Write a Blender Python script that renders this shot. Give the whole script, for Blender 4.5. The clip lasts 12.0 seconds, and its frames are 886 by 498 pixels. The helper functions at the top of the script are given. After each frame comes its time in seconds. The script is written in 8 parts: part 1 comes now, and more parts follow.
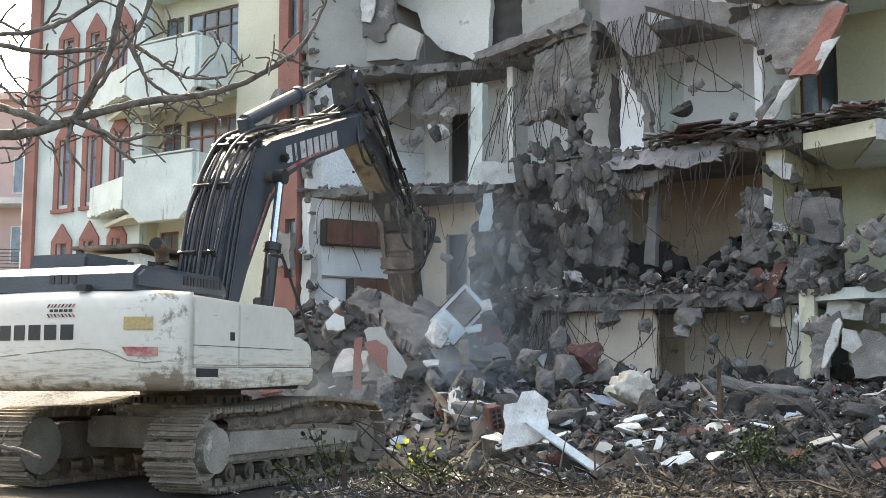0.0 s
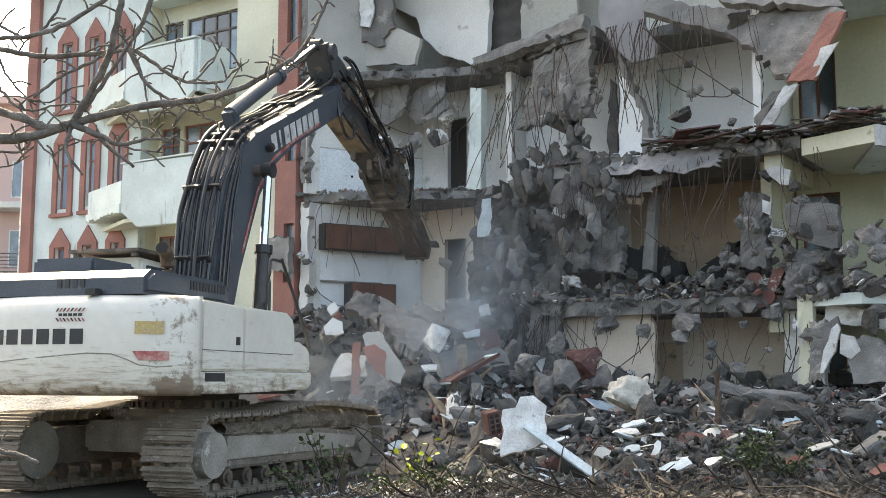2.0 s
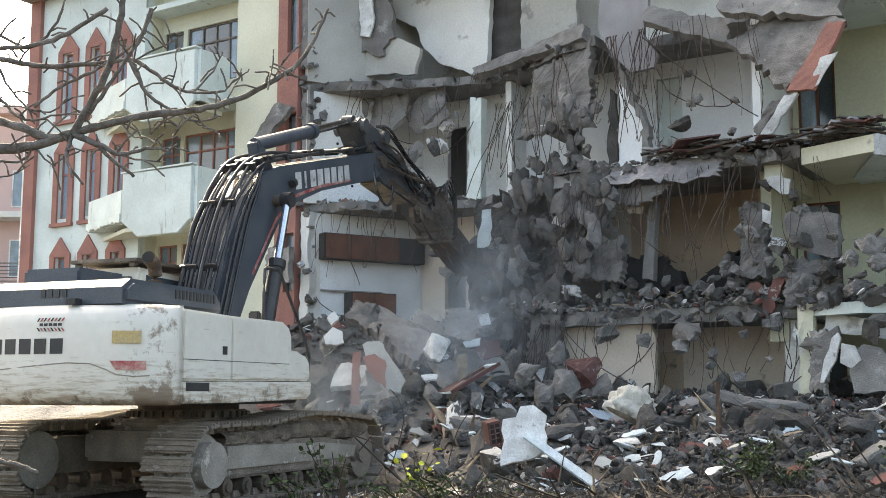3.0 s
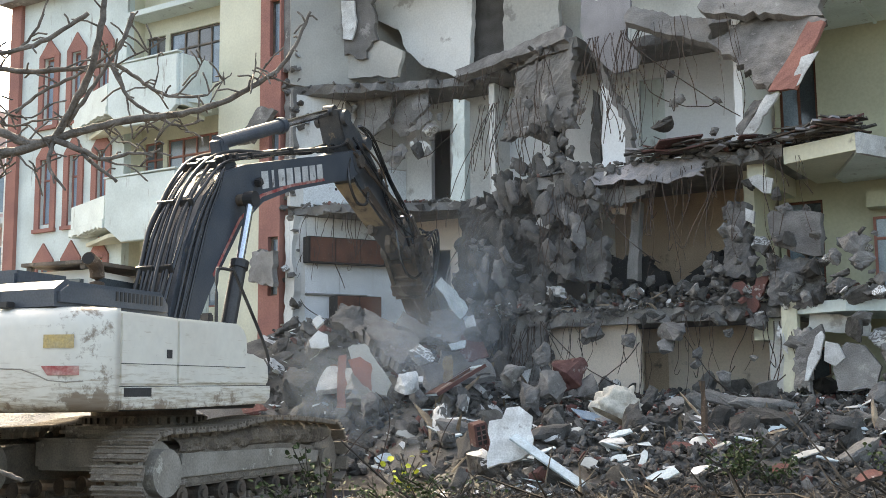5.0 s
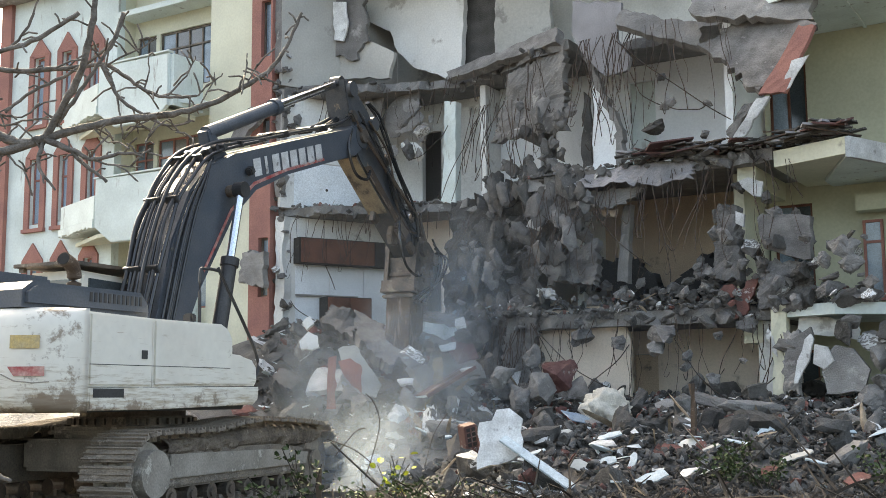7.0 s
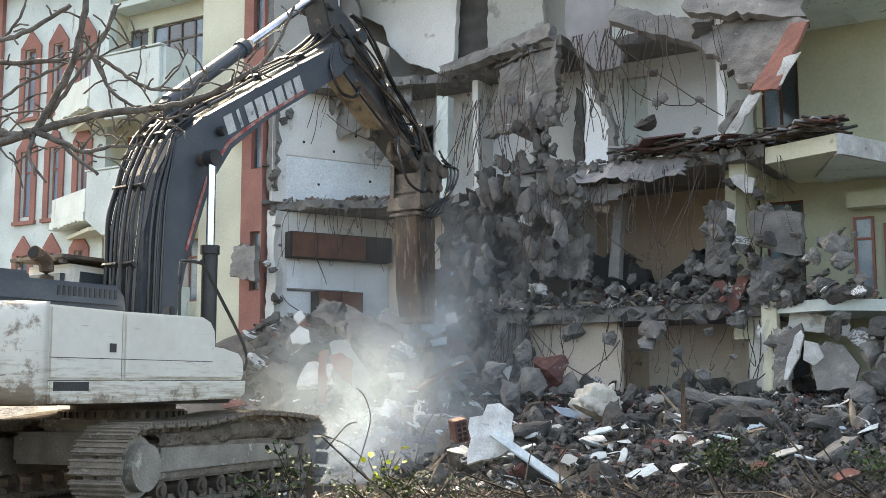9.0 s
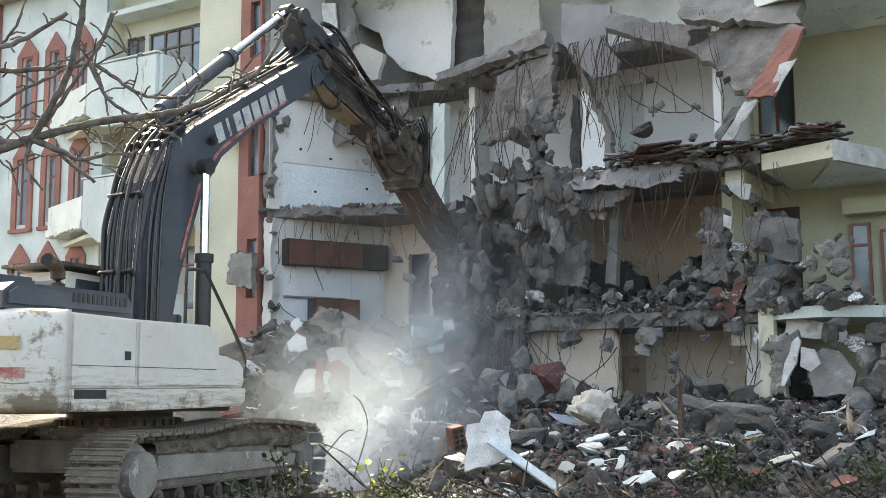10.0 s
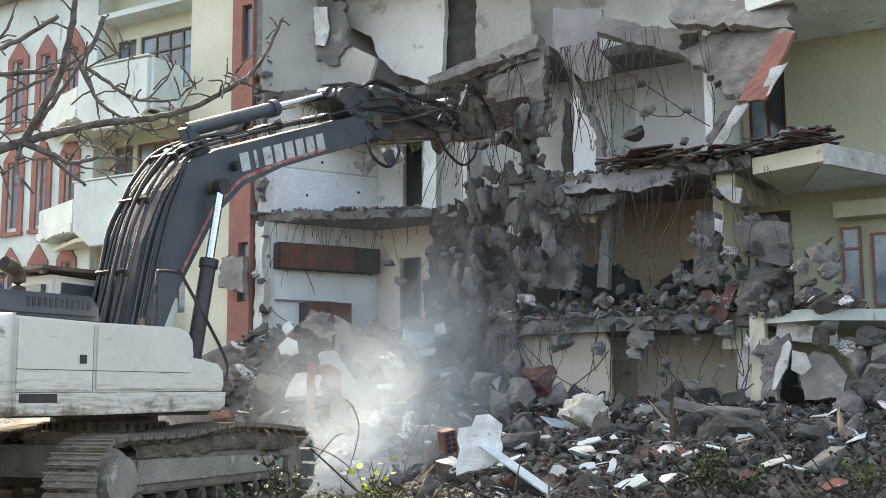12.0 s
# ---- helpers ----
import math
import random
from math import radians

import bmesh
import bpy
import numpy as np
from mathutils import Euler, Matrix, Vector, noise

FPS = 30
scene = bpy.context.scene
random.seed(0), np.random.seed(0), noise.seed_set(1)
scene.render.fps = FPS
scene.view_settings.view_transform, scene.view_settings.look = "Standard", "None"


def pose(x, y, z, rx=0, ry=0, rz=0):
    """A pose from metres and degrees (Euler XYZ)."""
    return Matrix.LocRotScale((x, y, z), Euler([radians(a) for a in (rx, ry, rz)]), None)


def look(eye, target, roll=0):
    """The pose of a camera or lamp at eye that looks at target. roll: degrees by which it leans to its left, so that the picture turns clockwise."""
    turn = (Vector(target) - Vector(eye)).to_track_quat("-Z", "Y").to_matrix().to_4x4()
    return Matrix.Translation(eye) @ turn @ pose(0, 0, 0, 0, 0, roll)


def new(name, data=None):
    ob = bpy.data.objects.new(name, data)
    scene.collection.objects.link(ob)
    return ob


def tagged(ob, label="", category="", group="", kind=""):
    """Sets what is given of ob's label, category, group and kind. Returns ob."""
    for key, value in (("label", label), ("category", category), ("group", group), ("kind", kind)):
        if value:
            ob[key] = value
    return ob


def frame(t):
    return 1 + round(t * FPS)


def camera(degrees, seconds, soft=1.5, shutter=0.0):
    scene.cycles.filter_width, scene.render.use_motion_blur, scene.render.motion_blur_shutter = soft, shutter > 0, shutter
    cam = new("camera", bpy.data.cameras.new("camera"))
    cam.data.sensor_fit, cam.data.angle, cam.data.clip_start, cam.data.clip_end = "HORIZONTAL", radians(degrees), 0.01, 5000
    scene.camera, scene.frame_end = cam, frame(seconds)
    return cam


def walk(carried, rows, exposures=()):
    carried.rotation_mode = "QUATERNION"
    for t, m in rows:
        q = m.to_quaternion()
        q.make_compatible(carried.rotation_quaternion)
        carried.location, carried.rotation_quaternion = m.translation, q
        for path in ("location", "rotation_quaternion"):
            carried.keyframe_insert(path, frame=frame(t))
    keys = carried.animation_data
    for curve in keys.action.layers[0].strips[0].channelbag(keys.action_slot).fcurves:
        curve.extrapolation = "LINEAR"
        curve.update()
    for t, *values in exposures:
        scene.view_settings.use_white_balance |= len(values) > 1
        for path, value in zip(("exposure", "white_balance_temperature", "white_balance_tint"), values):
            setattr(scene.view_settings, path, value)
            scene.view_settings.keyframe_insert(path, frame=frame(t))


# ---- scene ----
import collections

# ---------------------------------------------------------------- camera
cam = camera(42.6, 12.0, soft=0.75)
CAMERA_ROWS = [
    (0.0, pose(0, 0, 1.34, 96.516, 0.000, 0.000)),
    (0.5, pose(0, 0, 1.34, 96.445, -0.075, -0.137)),
    (1.0, pose(0, 0, 1.34, 96.733, -0.012, -0.115)),
    (1.5, pose(0, 0, 1.34, 96.774, 0.037, -0.153)),
    (2.0, pose(0, 0, 1.34, 96.761, -0.099, -0.088)),
    (2.5, pose(0, 0, 1.34, 97.035, -0.339, -0.090)),
    (3.0, pose(0, 0, 1.34, 97.236, -0.074, -0.080)),
    (5.0, pose(0, 0, 1.34, 97.346, 0.577, -0.779)),
    (5.5, pose(0, 0, 1.34, 97.112, 0.584, -0.997)),
    (6.0, pose(0, 0, 1.34, 96.989, 0.560, -1.179)),
    (6.5, pose(0, 0, 1.34, 97.065, 0.441, -1.240)),
    (7.0, pose(0, 0, 1.34, 97.425, 0.403, -1.281)),
    (9.0, pose(0, 0, 1.34, 97.158, 0.160, -1.737)),
    (9.5, pose(0, 0, 1.34, 97.412, 0.187, -1.862)),
    (10.0, pose(0, 0, 1.34, 97.514, 0.282, -1.880)),
    (10.5, pose(0, 0, 1.34, 97.372, 0.243, -2.075)),
    (11.0, pose(0, 0, 1.34, 97.345, 0.168, -2.205)),
    (11.5, pose(0, 0, 1.34, 97.667, 0.174, -2.194)),
    (12.0, pose(0, 0, 1.34, 97.693, 0.327, -2.297)),
]
walk(cam, CAMERA_ROWS, exposures=[(0.0, 2.1, 8550, 5), (12.0, 2.1, 8550, 5)])

# ---------------------------------------------------------------- light
world = bpy.data.worlds.new("world")
scene.world = world
world.use_nodes = True
wn = world.node_tree
sky = wn.nodes.new("ShaderNodeTexSky")
sky.sky_type = "NISHITA"
sky.sun_disc = False
SUN_DIR = Vector((-0.37, 0.64, 0.71)).normalized()
sky.sun_elevation = math.asin(SUN_DIR.z)
sky.sun_rotation = math.atan2(SUN_DIR.x, SUN_DIR.y)
sky.air_density, sky.dust_density = 0.7, 4.0
wn.links.new(sky.outputs[0], wn.nodes["Background"].inputs[0])
wn.nodes["Background"].inputs[1].default_value = 0.2
sun_data = bpy.data.lights.new("sun", "SUN")
sun_data.energy, sun_data.angle, sun_data.color = 3.0, radians(0.6), (1.0, 0.95, 0.87)
sun = new("sun", sun_data)
sun.matrix_world = look(SUN_DIR * 60, (0, 0, 0))


# ---------------------------------------------------------------- materials
def mat(name, color, rough=0.8, metal=0.0, second=None, scale=3.0, amount=0.5, bump=0.15, fine=40.0,
        third=None, third_scale=1.2, third_cut=0.58, island=0.0, spec=0.4, stretch=None, grain=(0.8, 1.15)):
    """Noise-varied surface: two colours at a coarse scale, grain at a fine one, stains of a third colour."""
    m = bpy.data.materials.new(name)
    m.use_nodes = True
    nt = m.node_tree
    n, l = nt.nodes, nt.links
    bsdf = n["Principled BSDF"]
    bsdf.inputs["Roughness"].default_value = rough
    bsdf.inputs["Metallic"].default_value = metal
    bsdf.inputs["Specular IOR Level"].default_value = spec
    co = n.new("ShaderNodeTexCoord")
    a = n.new("ShaderNodeTexNoise")
    a.inputs["Scale"].default_value, a.inputs["Detail"].default_value = scale, 5
    l.new(co.outputs["Object"], a.inputs["Vector"])
    g = n.new("ShaderNodeTexNoise")
    g.inputs["Scale"].default_value, g.inputs["Detail"].default_value = fine, 4
    l.new(co.outputs["Object"], g.inputs["Vector"])
    ramp = n.new("ShaderNodeMapRange")
    ramp.inputs[1].default_value, ramp.inputs[2].default_value = 0.35, 0.65
    ramp.inputs[4].default_value = amount * 2
    l.new(a.outputs[0], ramp.inputs[0])
    mix = n.new("ShaderNodeMix")
    mix.data_type = "RGBA"
    second = second or tuple(c * 0.7 for c in color)
    mix.inputs[6].default_value, mix.inputs[7].default_value = (*color, 1), (*second, 1)
    l.new(ramp.outputs[0], mix.inputs[0])
    out = mix.outputs[2]
    if third:
        s = n.new("ShaderNodeTexNoise")
        s.inputs["Scale"].default_value, s.inputs["Detail"].default_value = third_scale, 8
        s.inputs["Roughness"].default_value = 0.65
        if stretch:
            mp = n.new("ShaderNodeMapping")
            mp.inputs["Scale"].default_value = stretch
            l.new(co.outputs["Object"], mp.inputs["Vector"])
            l.new(mp.outputs[0], s.inputs["Vector"])
        else:
            l.new(co.outputs["Object"], s.inputs["Vector"])
        r2 = n.new("ShaderNodeMapRange")
        r2.inputs[1].default_value, r2.inputs[2].default_value = third_cut, third_cut + 0.06
        l.new(s.outputs[0], r2.inputs[0])
        mx = n.new("ShaderNodeMix")
        mx.data_type = "RGBA"
        mx.inputs[7].default_value = (*third, 1)
        l.new(r2.outputs[0], mx.inputs[0])
        l.new(out, mx.inputs[6])
        out = mx.outputs[2]
    v = n.new("ShaderNodeMapRange")
    v.inputs[1].default_value, v.inputs[2].default_value, v.inputs[3].default_value, v.inputs[4].default_value = (0.3, 0.7, *grain)
    l.new(g.outputs[0], v.inputs[0])
    mul = n.new("ShaderNodeMix")
    mul.data_type, mul.blend_type = "RGBA", "MULTIPLY"
    mul.inputs[0].default_value = 1
    l.new(out, mul.inputs[6])
    l.new(v.outputs[0], mul.inputs[7])
    out = mul.outputs[2]
    if island:
        hsv = n.new("ShaderNodeHueSaturation")
        geo = n.new("ShaderNodeNewGeometry")
        oi = n.new("ShaderNodeObjectInfo")
        add = n.new("ShaderNodeMath")
        l.new(geo.outputs["Random Per Island"], add.inputs[0])
        l.new(oi.outputs["Random"], add.inputs[1])
        mr = n.new("ShaderNodeMapRange")
        mr.inputs[1].default_value, mr.inputs[2].default_value = 0.2, 1.8
        mr.inputs[3].default_value, mr.inputs[4].default_value = 1 - island, 1 + island
        l.new(add.outputs[0], mr.inputs[0])
        l.new(mr.outputs[0], hsv.inputs["Value"])
        l.new(out, hsv.inputs["Color"])
        out = hsv.outputs[0]
    l.new(out, bsdf.inputs["Base Color"])
    if bump:
        b = n.new("ShaderNodeBump")
        b.inputs["Strength"].default_value = bump
        b.inputs["Distance"].default_value = 0.02 if bump < 0.4 else 0.05
        sm = n.new("ShaderNodeMath")
        l.new(g.outputs[0], sm.inputs[0])
        l.new(a.outputs[0], sm.inputs[1])
        l.new(sm.outputs[0], b.inputs["Height"])
        l.new(b.outputs[0], bsdf.inputs["Normal"])
    return m


M = {
    "plaster": mat("plaster", (0.68, 0.75, 0.72), 0.9, second=(0.56, 0.62, 0.59), scale=1.2, grain=(0.93, 1.05), fine=18, third=(0.36, 0.36, 0.33), third_scale=1.7, third_cut=0.6, stretch=(2.4, 2.4, 0.4)),
    "cream": mat("cream", (0.68, 0.67, 0.53), 0.9, second=(0.58, 0.57, 0.45), scale=0.8, grain=(0.93, 1.05), fine=18, third=(0.4, 0.38, 0.3), third_scale=1.5, third_cut=0.68),
    # loggia cream made darker: its shade is put into the tone
    "olive_wall": mat("olive_wall", (0.5, 0.5, 0.37), 0.9, second=(0.42, 0.42, 0.31), scale=0.7, grain=(0.93, 1.05), fine=18, third=(0.33, 0.33, 0.26), third_scale=1.2, third_cut=0.66),
    "white_wall": mat("white_wall", (0.74, 0.74, 0.71), 0.9, second=(0.6, 0.6, 0.575), scale=0.9, grain=(0.9, 1.06), fine=22, third=(0.42, 0.4, 0.37), third_scale=1.3, third_cut=0.58),
    "grey_plaster": mat("grey_plaster", (0.5, 0.49, 0.45), 0.9, second=(0.4, 0.39, 0.36), scale=0.8, grain=(0.9, 1.06), fine=22, third=(0.3, 0.29, 0.27), third_scale=1.2, third_cut=0.6),
    "pale_wall": mat("pale_wall", (0.85, 0.87, 0.87), 0.85, second=(0.75, 0.77, 0.77), scale=0.9, grain=(0.94, 1.04), fine=22, third=(0.5, 0.49, 0.47), third_scale=1.4, third_cut=0.66),
    "beige_wall": mat("beige_wall", (0.78, 0.68, 0.57), 0.9, second=(0.66, 0.57, 0.48), scale=0.8, grain=(0.92, 1.05), fine=22, third=(0.4, 0.34, 0.28), third_scale=1.2, third_cut=0.62),
    "tan_wall": mat("tan_wall", (0.55, 0.43, 0.31), 0.9, second=(0.44, 0.34, 0.25), scale=0.9, third=(0.13, 0.11, 0.09), third_scale=1.0, third_cut=0.62),
    "red_paint": mat("red_paint", (0.36, 0.165, 0.13), 0.85, second=(0.28, 0.13, 0.11), scale=1.5, third=(0.5, 0.46, 0.42), third_scale=2.5, third_cut=0.68),
    "concrete": mat("concrete", (0.27, 0.26, 0.246), 0.95, second=(0.18, 0.172, 0.163), scale=2.5, bump=0.5, third=(0.4, 0.385, 0.36), third_scale=2.0, third_cut=0.62, island=0.35),
    "rubble_grey": mat("rubble_grey", (0.19, 0.182, 0.172), 0.95, second=(0.1, 0.096, 0.09), scale=3, bump=0.5, third=(0.3, 0.29, 0.27), third_scale=3.0, third_cut=0.63, island=0.45),
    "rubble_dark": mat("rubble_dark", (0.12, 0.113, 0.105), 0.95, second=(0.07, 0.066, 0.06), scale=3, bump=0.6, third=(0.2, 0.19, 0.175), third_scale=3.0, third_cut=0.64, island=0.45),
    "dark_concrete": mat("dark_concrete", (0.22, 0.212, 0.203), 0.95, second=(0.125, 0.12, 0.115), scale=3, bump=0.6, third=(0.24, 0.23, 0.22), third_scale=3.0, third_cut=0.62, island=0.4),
    "plaster_bit": mat("plaster_bit", (0.66, 0.67, 0.66), 0.9, second=(0.45, 0.45, 0.44), scale=4, third=(0.25, 0.24, 0.23), third_scale=5, third_cut=0.6, island=0.25),
    "blue_bit": mat("blue_bit", (0.55, 0.62, 0.64), 0.8, second=(0.42, 0.48, 0.5), scale=5, island=0.2),
    "brick": mat("brick", (0.18, 0.078, 0.064), 0.95, second=(0.12, 0.065, 0.056), scale=6, bump=0.4, third=(0.4, 0.36, 0.33), third_scale=5, third_cut=0.6, island=0.3),
    "maroon": mat("maroon", (0.08, 0.032, 0.029), 0.7, second=(0.12, 0.06, 0.054), scale=4, third=(0.25, 0.23, 0.21), third_scale=3, third_cut=0.6),
    "wood": mat("wood", (0.3, 0.24, 0.17), 0.85, second=(0.19, 0.145, 0.1), scale=7, island=0.35),
    "cabinet_wood": mat("cabinet_wood", (0.15, 0.055, 0.03), 0.5, second=(0.09, 0.035, 0.02), scale=3),
    "glass": mat("glass", (0.07, 0.085, 0.095), 0.12, second=(0.04, 0.05, 0.055), scale=0.7, bump=0, spec=0.8),
    "tile_white": mat("tile_white", (0.78, 0.82, 0.84), 0.4, second=(0.66, 0.7, 0.72), scale=1.5, bump=0.02, third=(0.45, 0.44, 0.42), third_scale=2, third_cut=0.68),
    # near-black: cabinet parts, and shade painted where holes would be
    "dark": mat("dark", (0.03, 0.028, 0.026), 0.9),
    "rebar": mat("rebar", (0.09, 0.06, 0.045), 0.8, metal=0.3, second=(0.05, 0.04, 0.035), scale=8, bump=0),
    "dirt": mat("dirt", (0.055, 0.049, 0.043), 1.0, second=(0.034, 0.031, 0.027), scale=1.4, bump=0.8, fine=25, third=(0.16, 0.14, 0.12), third_scale=3, third_cut=0.64),
    "mud": mat("mud", (0.2, 0.165, 0.13), 1.0, second=(0.12, 0.098, 0.078), scale=5, bump=0.9, fine=35, third=(0.29, 0.25, 0.2), third_scale=6, third_cut=0.6),
    "tan_steel": mat("tan_steel", (0.31, 0.26, 0.18), 0.8, second=(0.2, 0.16, 0.12), scale=4, bump=0.2, third=(0.1, 0.085, 0.07), third_scale=4, third_cut=0.56),
    "gravel": mat("gravel", (0.27, 0.265, 0.26), 1.0, second=(0.16, 0.155, 0.15), scale=2.5, bump=0.9, fine=22, third=(0.5, 0.48, 0.45), third_scale=5, third_cut=0.6),
    "bark": mat("bark", (0.2, 0.18, 0.16), 0.9, second=(0.09, 0.08, 0.07), scale=9, bump=0.5, fine=60),
    "twig": mat("twig", (0.085, 0.07, 0.055), 0.95, second=(0.045, 0.038, 0.03), scale=6, island=0.5),
    "leaf": mat("leaf", (0.06, 0.09, 0.025), 0.6, second=(0.035, 0.055, 0.018), scale=8, island=0.4),
    "yellow_leaf": mat("yellow_leaf", (0.7, 0.66, 0.06), 0.6, second=(0.55, 0.6, 0.08), scale=8, island=0.2),
    "m_white": mat("machine_white", (0.7, 0.68, 0.61), 0.42, second=(0.66, 0.63, 0.56), scale=1.3, bump=0.02, fine=9, third=(0.42, 0.33, 0.24), third_scale=1.5, third_cut=0.68, spec=0.5, stretch=(0.8, 0.8, 7.0), grain=(0.95, 1.04)),
    "m_navy": mat("machine_navy", (0.05, 0.064, 0.082), 0.52, second=(0.075, 0.085, 0.1), scale=2.5, bump=0.04, third=(0.16, 0.14, 0.12), third_scale=3.5, third_cut=0.66, spec=0.5),
    "m_worn": mat("machine_worn", (0.045, 0.052, 0.062), 0.55, second=(0.085, 0.085, 0.085), scale=3.0, bump=0.15, third=(0.2, 0.16, 0.12), third_scale=4.5, third_cut=0.6, spec=0.4),
    "m_red": mat("machine_red", (0.36, 0.05, 0.05), 0.5, second=(0.5, 0.3, 0.26), scale=9),
    "m_black": mat("machine_black", (0.025, 0.025, 0.027), 0.45, second=(0.05, 0.05, 0.05), bump=0.03),
    "hose": mat("hose", (0.018, 0.018, 0.02), 0.24, second=(0.035, 0.035, 0.035), bump=0, spec=0.6),
    "steel": mat("steel", (0.085, 0.078, 0.07), 0.6, metal=0.5, second=(0.19, 0.15, 0.12), scale=3, bump=0.2, third=(0.24, 0.2, 0.16), third_scale=4, third_cut=0.58),
    "mud_steel": mat("mud_steel", (0.25, 0.215, 0.175), 0.9, second=(0.15, 0.127, 0.105), scale=3, bump=0.5, third=(0.33, 0.29, 0.25), third_scale=3, third_cut=0.6),
    "dusty": mat("dusty", (0.33, 0.3, 0.26), 0.9, second=(0.22, 0.2, 0.17), scale=2.5, bump=0.3, third=(0.46, 0.43, 0.38), third_scale=2.5, third_cut=0.58),
    "rust": mat("rust", (0.11, 0.075, 0.05), 0.85, metal=0.2, second=(0.07, 0.05, 0.04), scale=3, bump=0.3, third=(0.2, 0.155, 0.12), third_scale=3, third_cut=0.56, stretch=(0.7, 4.0, 4.0)),
    "chrome": mat("chrome", (0.75, 0.77, 0.8), 0.12, metal=1.0, bump=0),
    "tarp": mat("tarp", (0.62, 0.58, 0.5), 0.8, second=(0.48, 0.44, 0.38), scale=2),
    "sheet": mat("sheet", (0.3, 0.29, 0.3), 0.7, second=(0.22, 0.215, 0.22), scale=2),
    "yellow": mat("yellow", (0.55, 0.4, 0.16), 0.6, second=(0.45, 0.36, 0.2), scale=12),
    "pink": mat("pink", (0.62, 0.45, 0.42), 0.9, second=(0.52, 0.38, 0.36), scale=0.5),
    # reflections of sky put into the pane colours; the blue also serves plastic sheet
    "pane_sky": mat("pane_sky", (0.32, 0.42, 0.52), 0.12, second=(0.22, 0.3, 0.38), scale=0.9, bump=0, spec=0.8),
    "pane_grey": mat("pane_grey", (0.2, 0.195, 0.19), 0.15, second=(0.12, 0.12, 0.12), scale=0.8, bump=0, spec=0.8),
    "pane_blue": mat("pane_blue", (0.2, 0.27, 0.33), 0.15, bump=0, spec=0.8),
}



def dust_material(name, strength, color):
    """Thin airborne dust: soft towards its rim, lit from either side."""
    m = bpy.data.materials.new(name)
    m.use_nodes = True
    n, l = m.node_tree.nodes, m.node_tree.links
    n.remove(n["Principled BSDF"])
    co = n.new("ShaderNodeTexCoord")
    ln = n.new("ShaderNodeVectorMath")
    ln.operation = "LENGTH"
    l.new(co.outputs["Object"], ln.inputs[0])
    fall = n.new("ShaderNodeMapRange")
    fall.interpolation_type = "SMOOTHSTEP"
    fall.inputs[1].default_value, fall.inputs[2].default_value, fall.inputs[3].default_value, fall.inputs[4].default_value = 0.0, 0.98, 1.0, 0.0
    l.new(ln.outputs["Value"], fall.inputs[0])
    tex = n.new("ShaderNodeTexNoise")
    tex.inputs["Scale"].default_value, tex.inputs["Detail"].default_value, tex.inputs["Distortion"].default_value = 2.0, 7, 0.7
    l.new(co.outputs["Object"], tex.inputs["Vector"])
    nr = n.new("ShaderNodeMapRange")
    nr.inputs[1].default_value, nr.inputs[2].default_value = 0.3, 0.7
    nr.inputs[3].default_value, nr.inputs[4].default_value = 0.12, 1.0
    l.new(tex.outputs[0], nr.inputs[0])
    a = n.new("ShaderNodeMath")
    a.operation = "MULTIPLY"
    l.new(fall.outputs[0], a.inputs[0])
    l.new(nr.outputs[0], a.inputs[1])
    b = n.new("ShaderNodeMath")
    b.operation = "MULTIPLY"
    b.inputs[1].default_value = strength
    l.new(a.outputs[0], b.inputs[0])
    dif, trl, clear = n.new("ShaderNodeBsdfDiffuse"), n.new("ShaderNodeBsdfTranslucent"), n.new("ShaderNodeBsdfTransparent")
    dif.inputs[0].default_value = trl.inputs[0].default_value = (*color, 1)
    body, out = n.new("ShaderNodeMixShader"), n.new("ShaderNodeMixShader")
    l.new(dif.outputs[0], body.inputs[1])
    l.new(trl.outputs[0], body.inputs[2])
    l.new(b.outputs[0], out.inputs[0])
    l.new(clear.outputs[0], out.inputs[1])
    l.new(body.outputs[0], out.inputs[2])
    l.new(out.outputs[0], n["Material Output"].inputs[0])
    return m


M["dust"] = dust_material("dust", 0.82, (0.68, 0.79, 0.93))
M["thin_haze"] = dust_material("thin_haze", 0.11, (0.55, 0.64, 0.74))
M["haze"] = dust_material("haze", 0.66, (0.52, 0.62, 0.72))


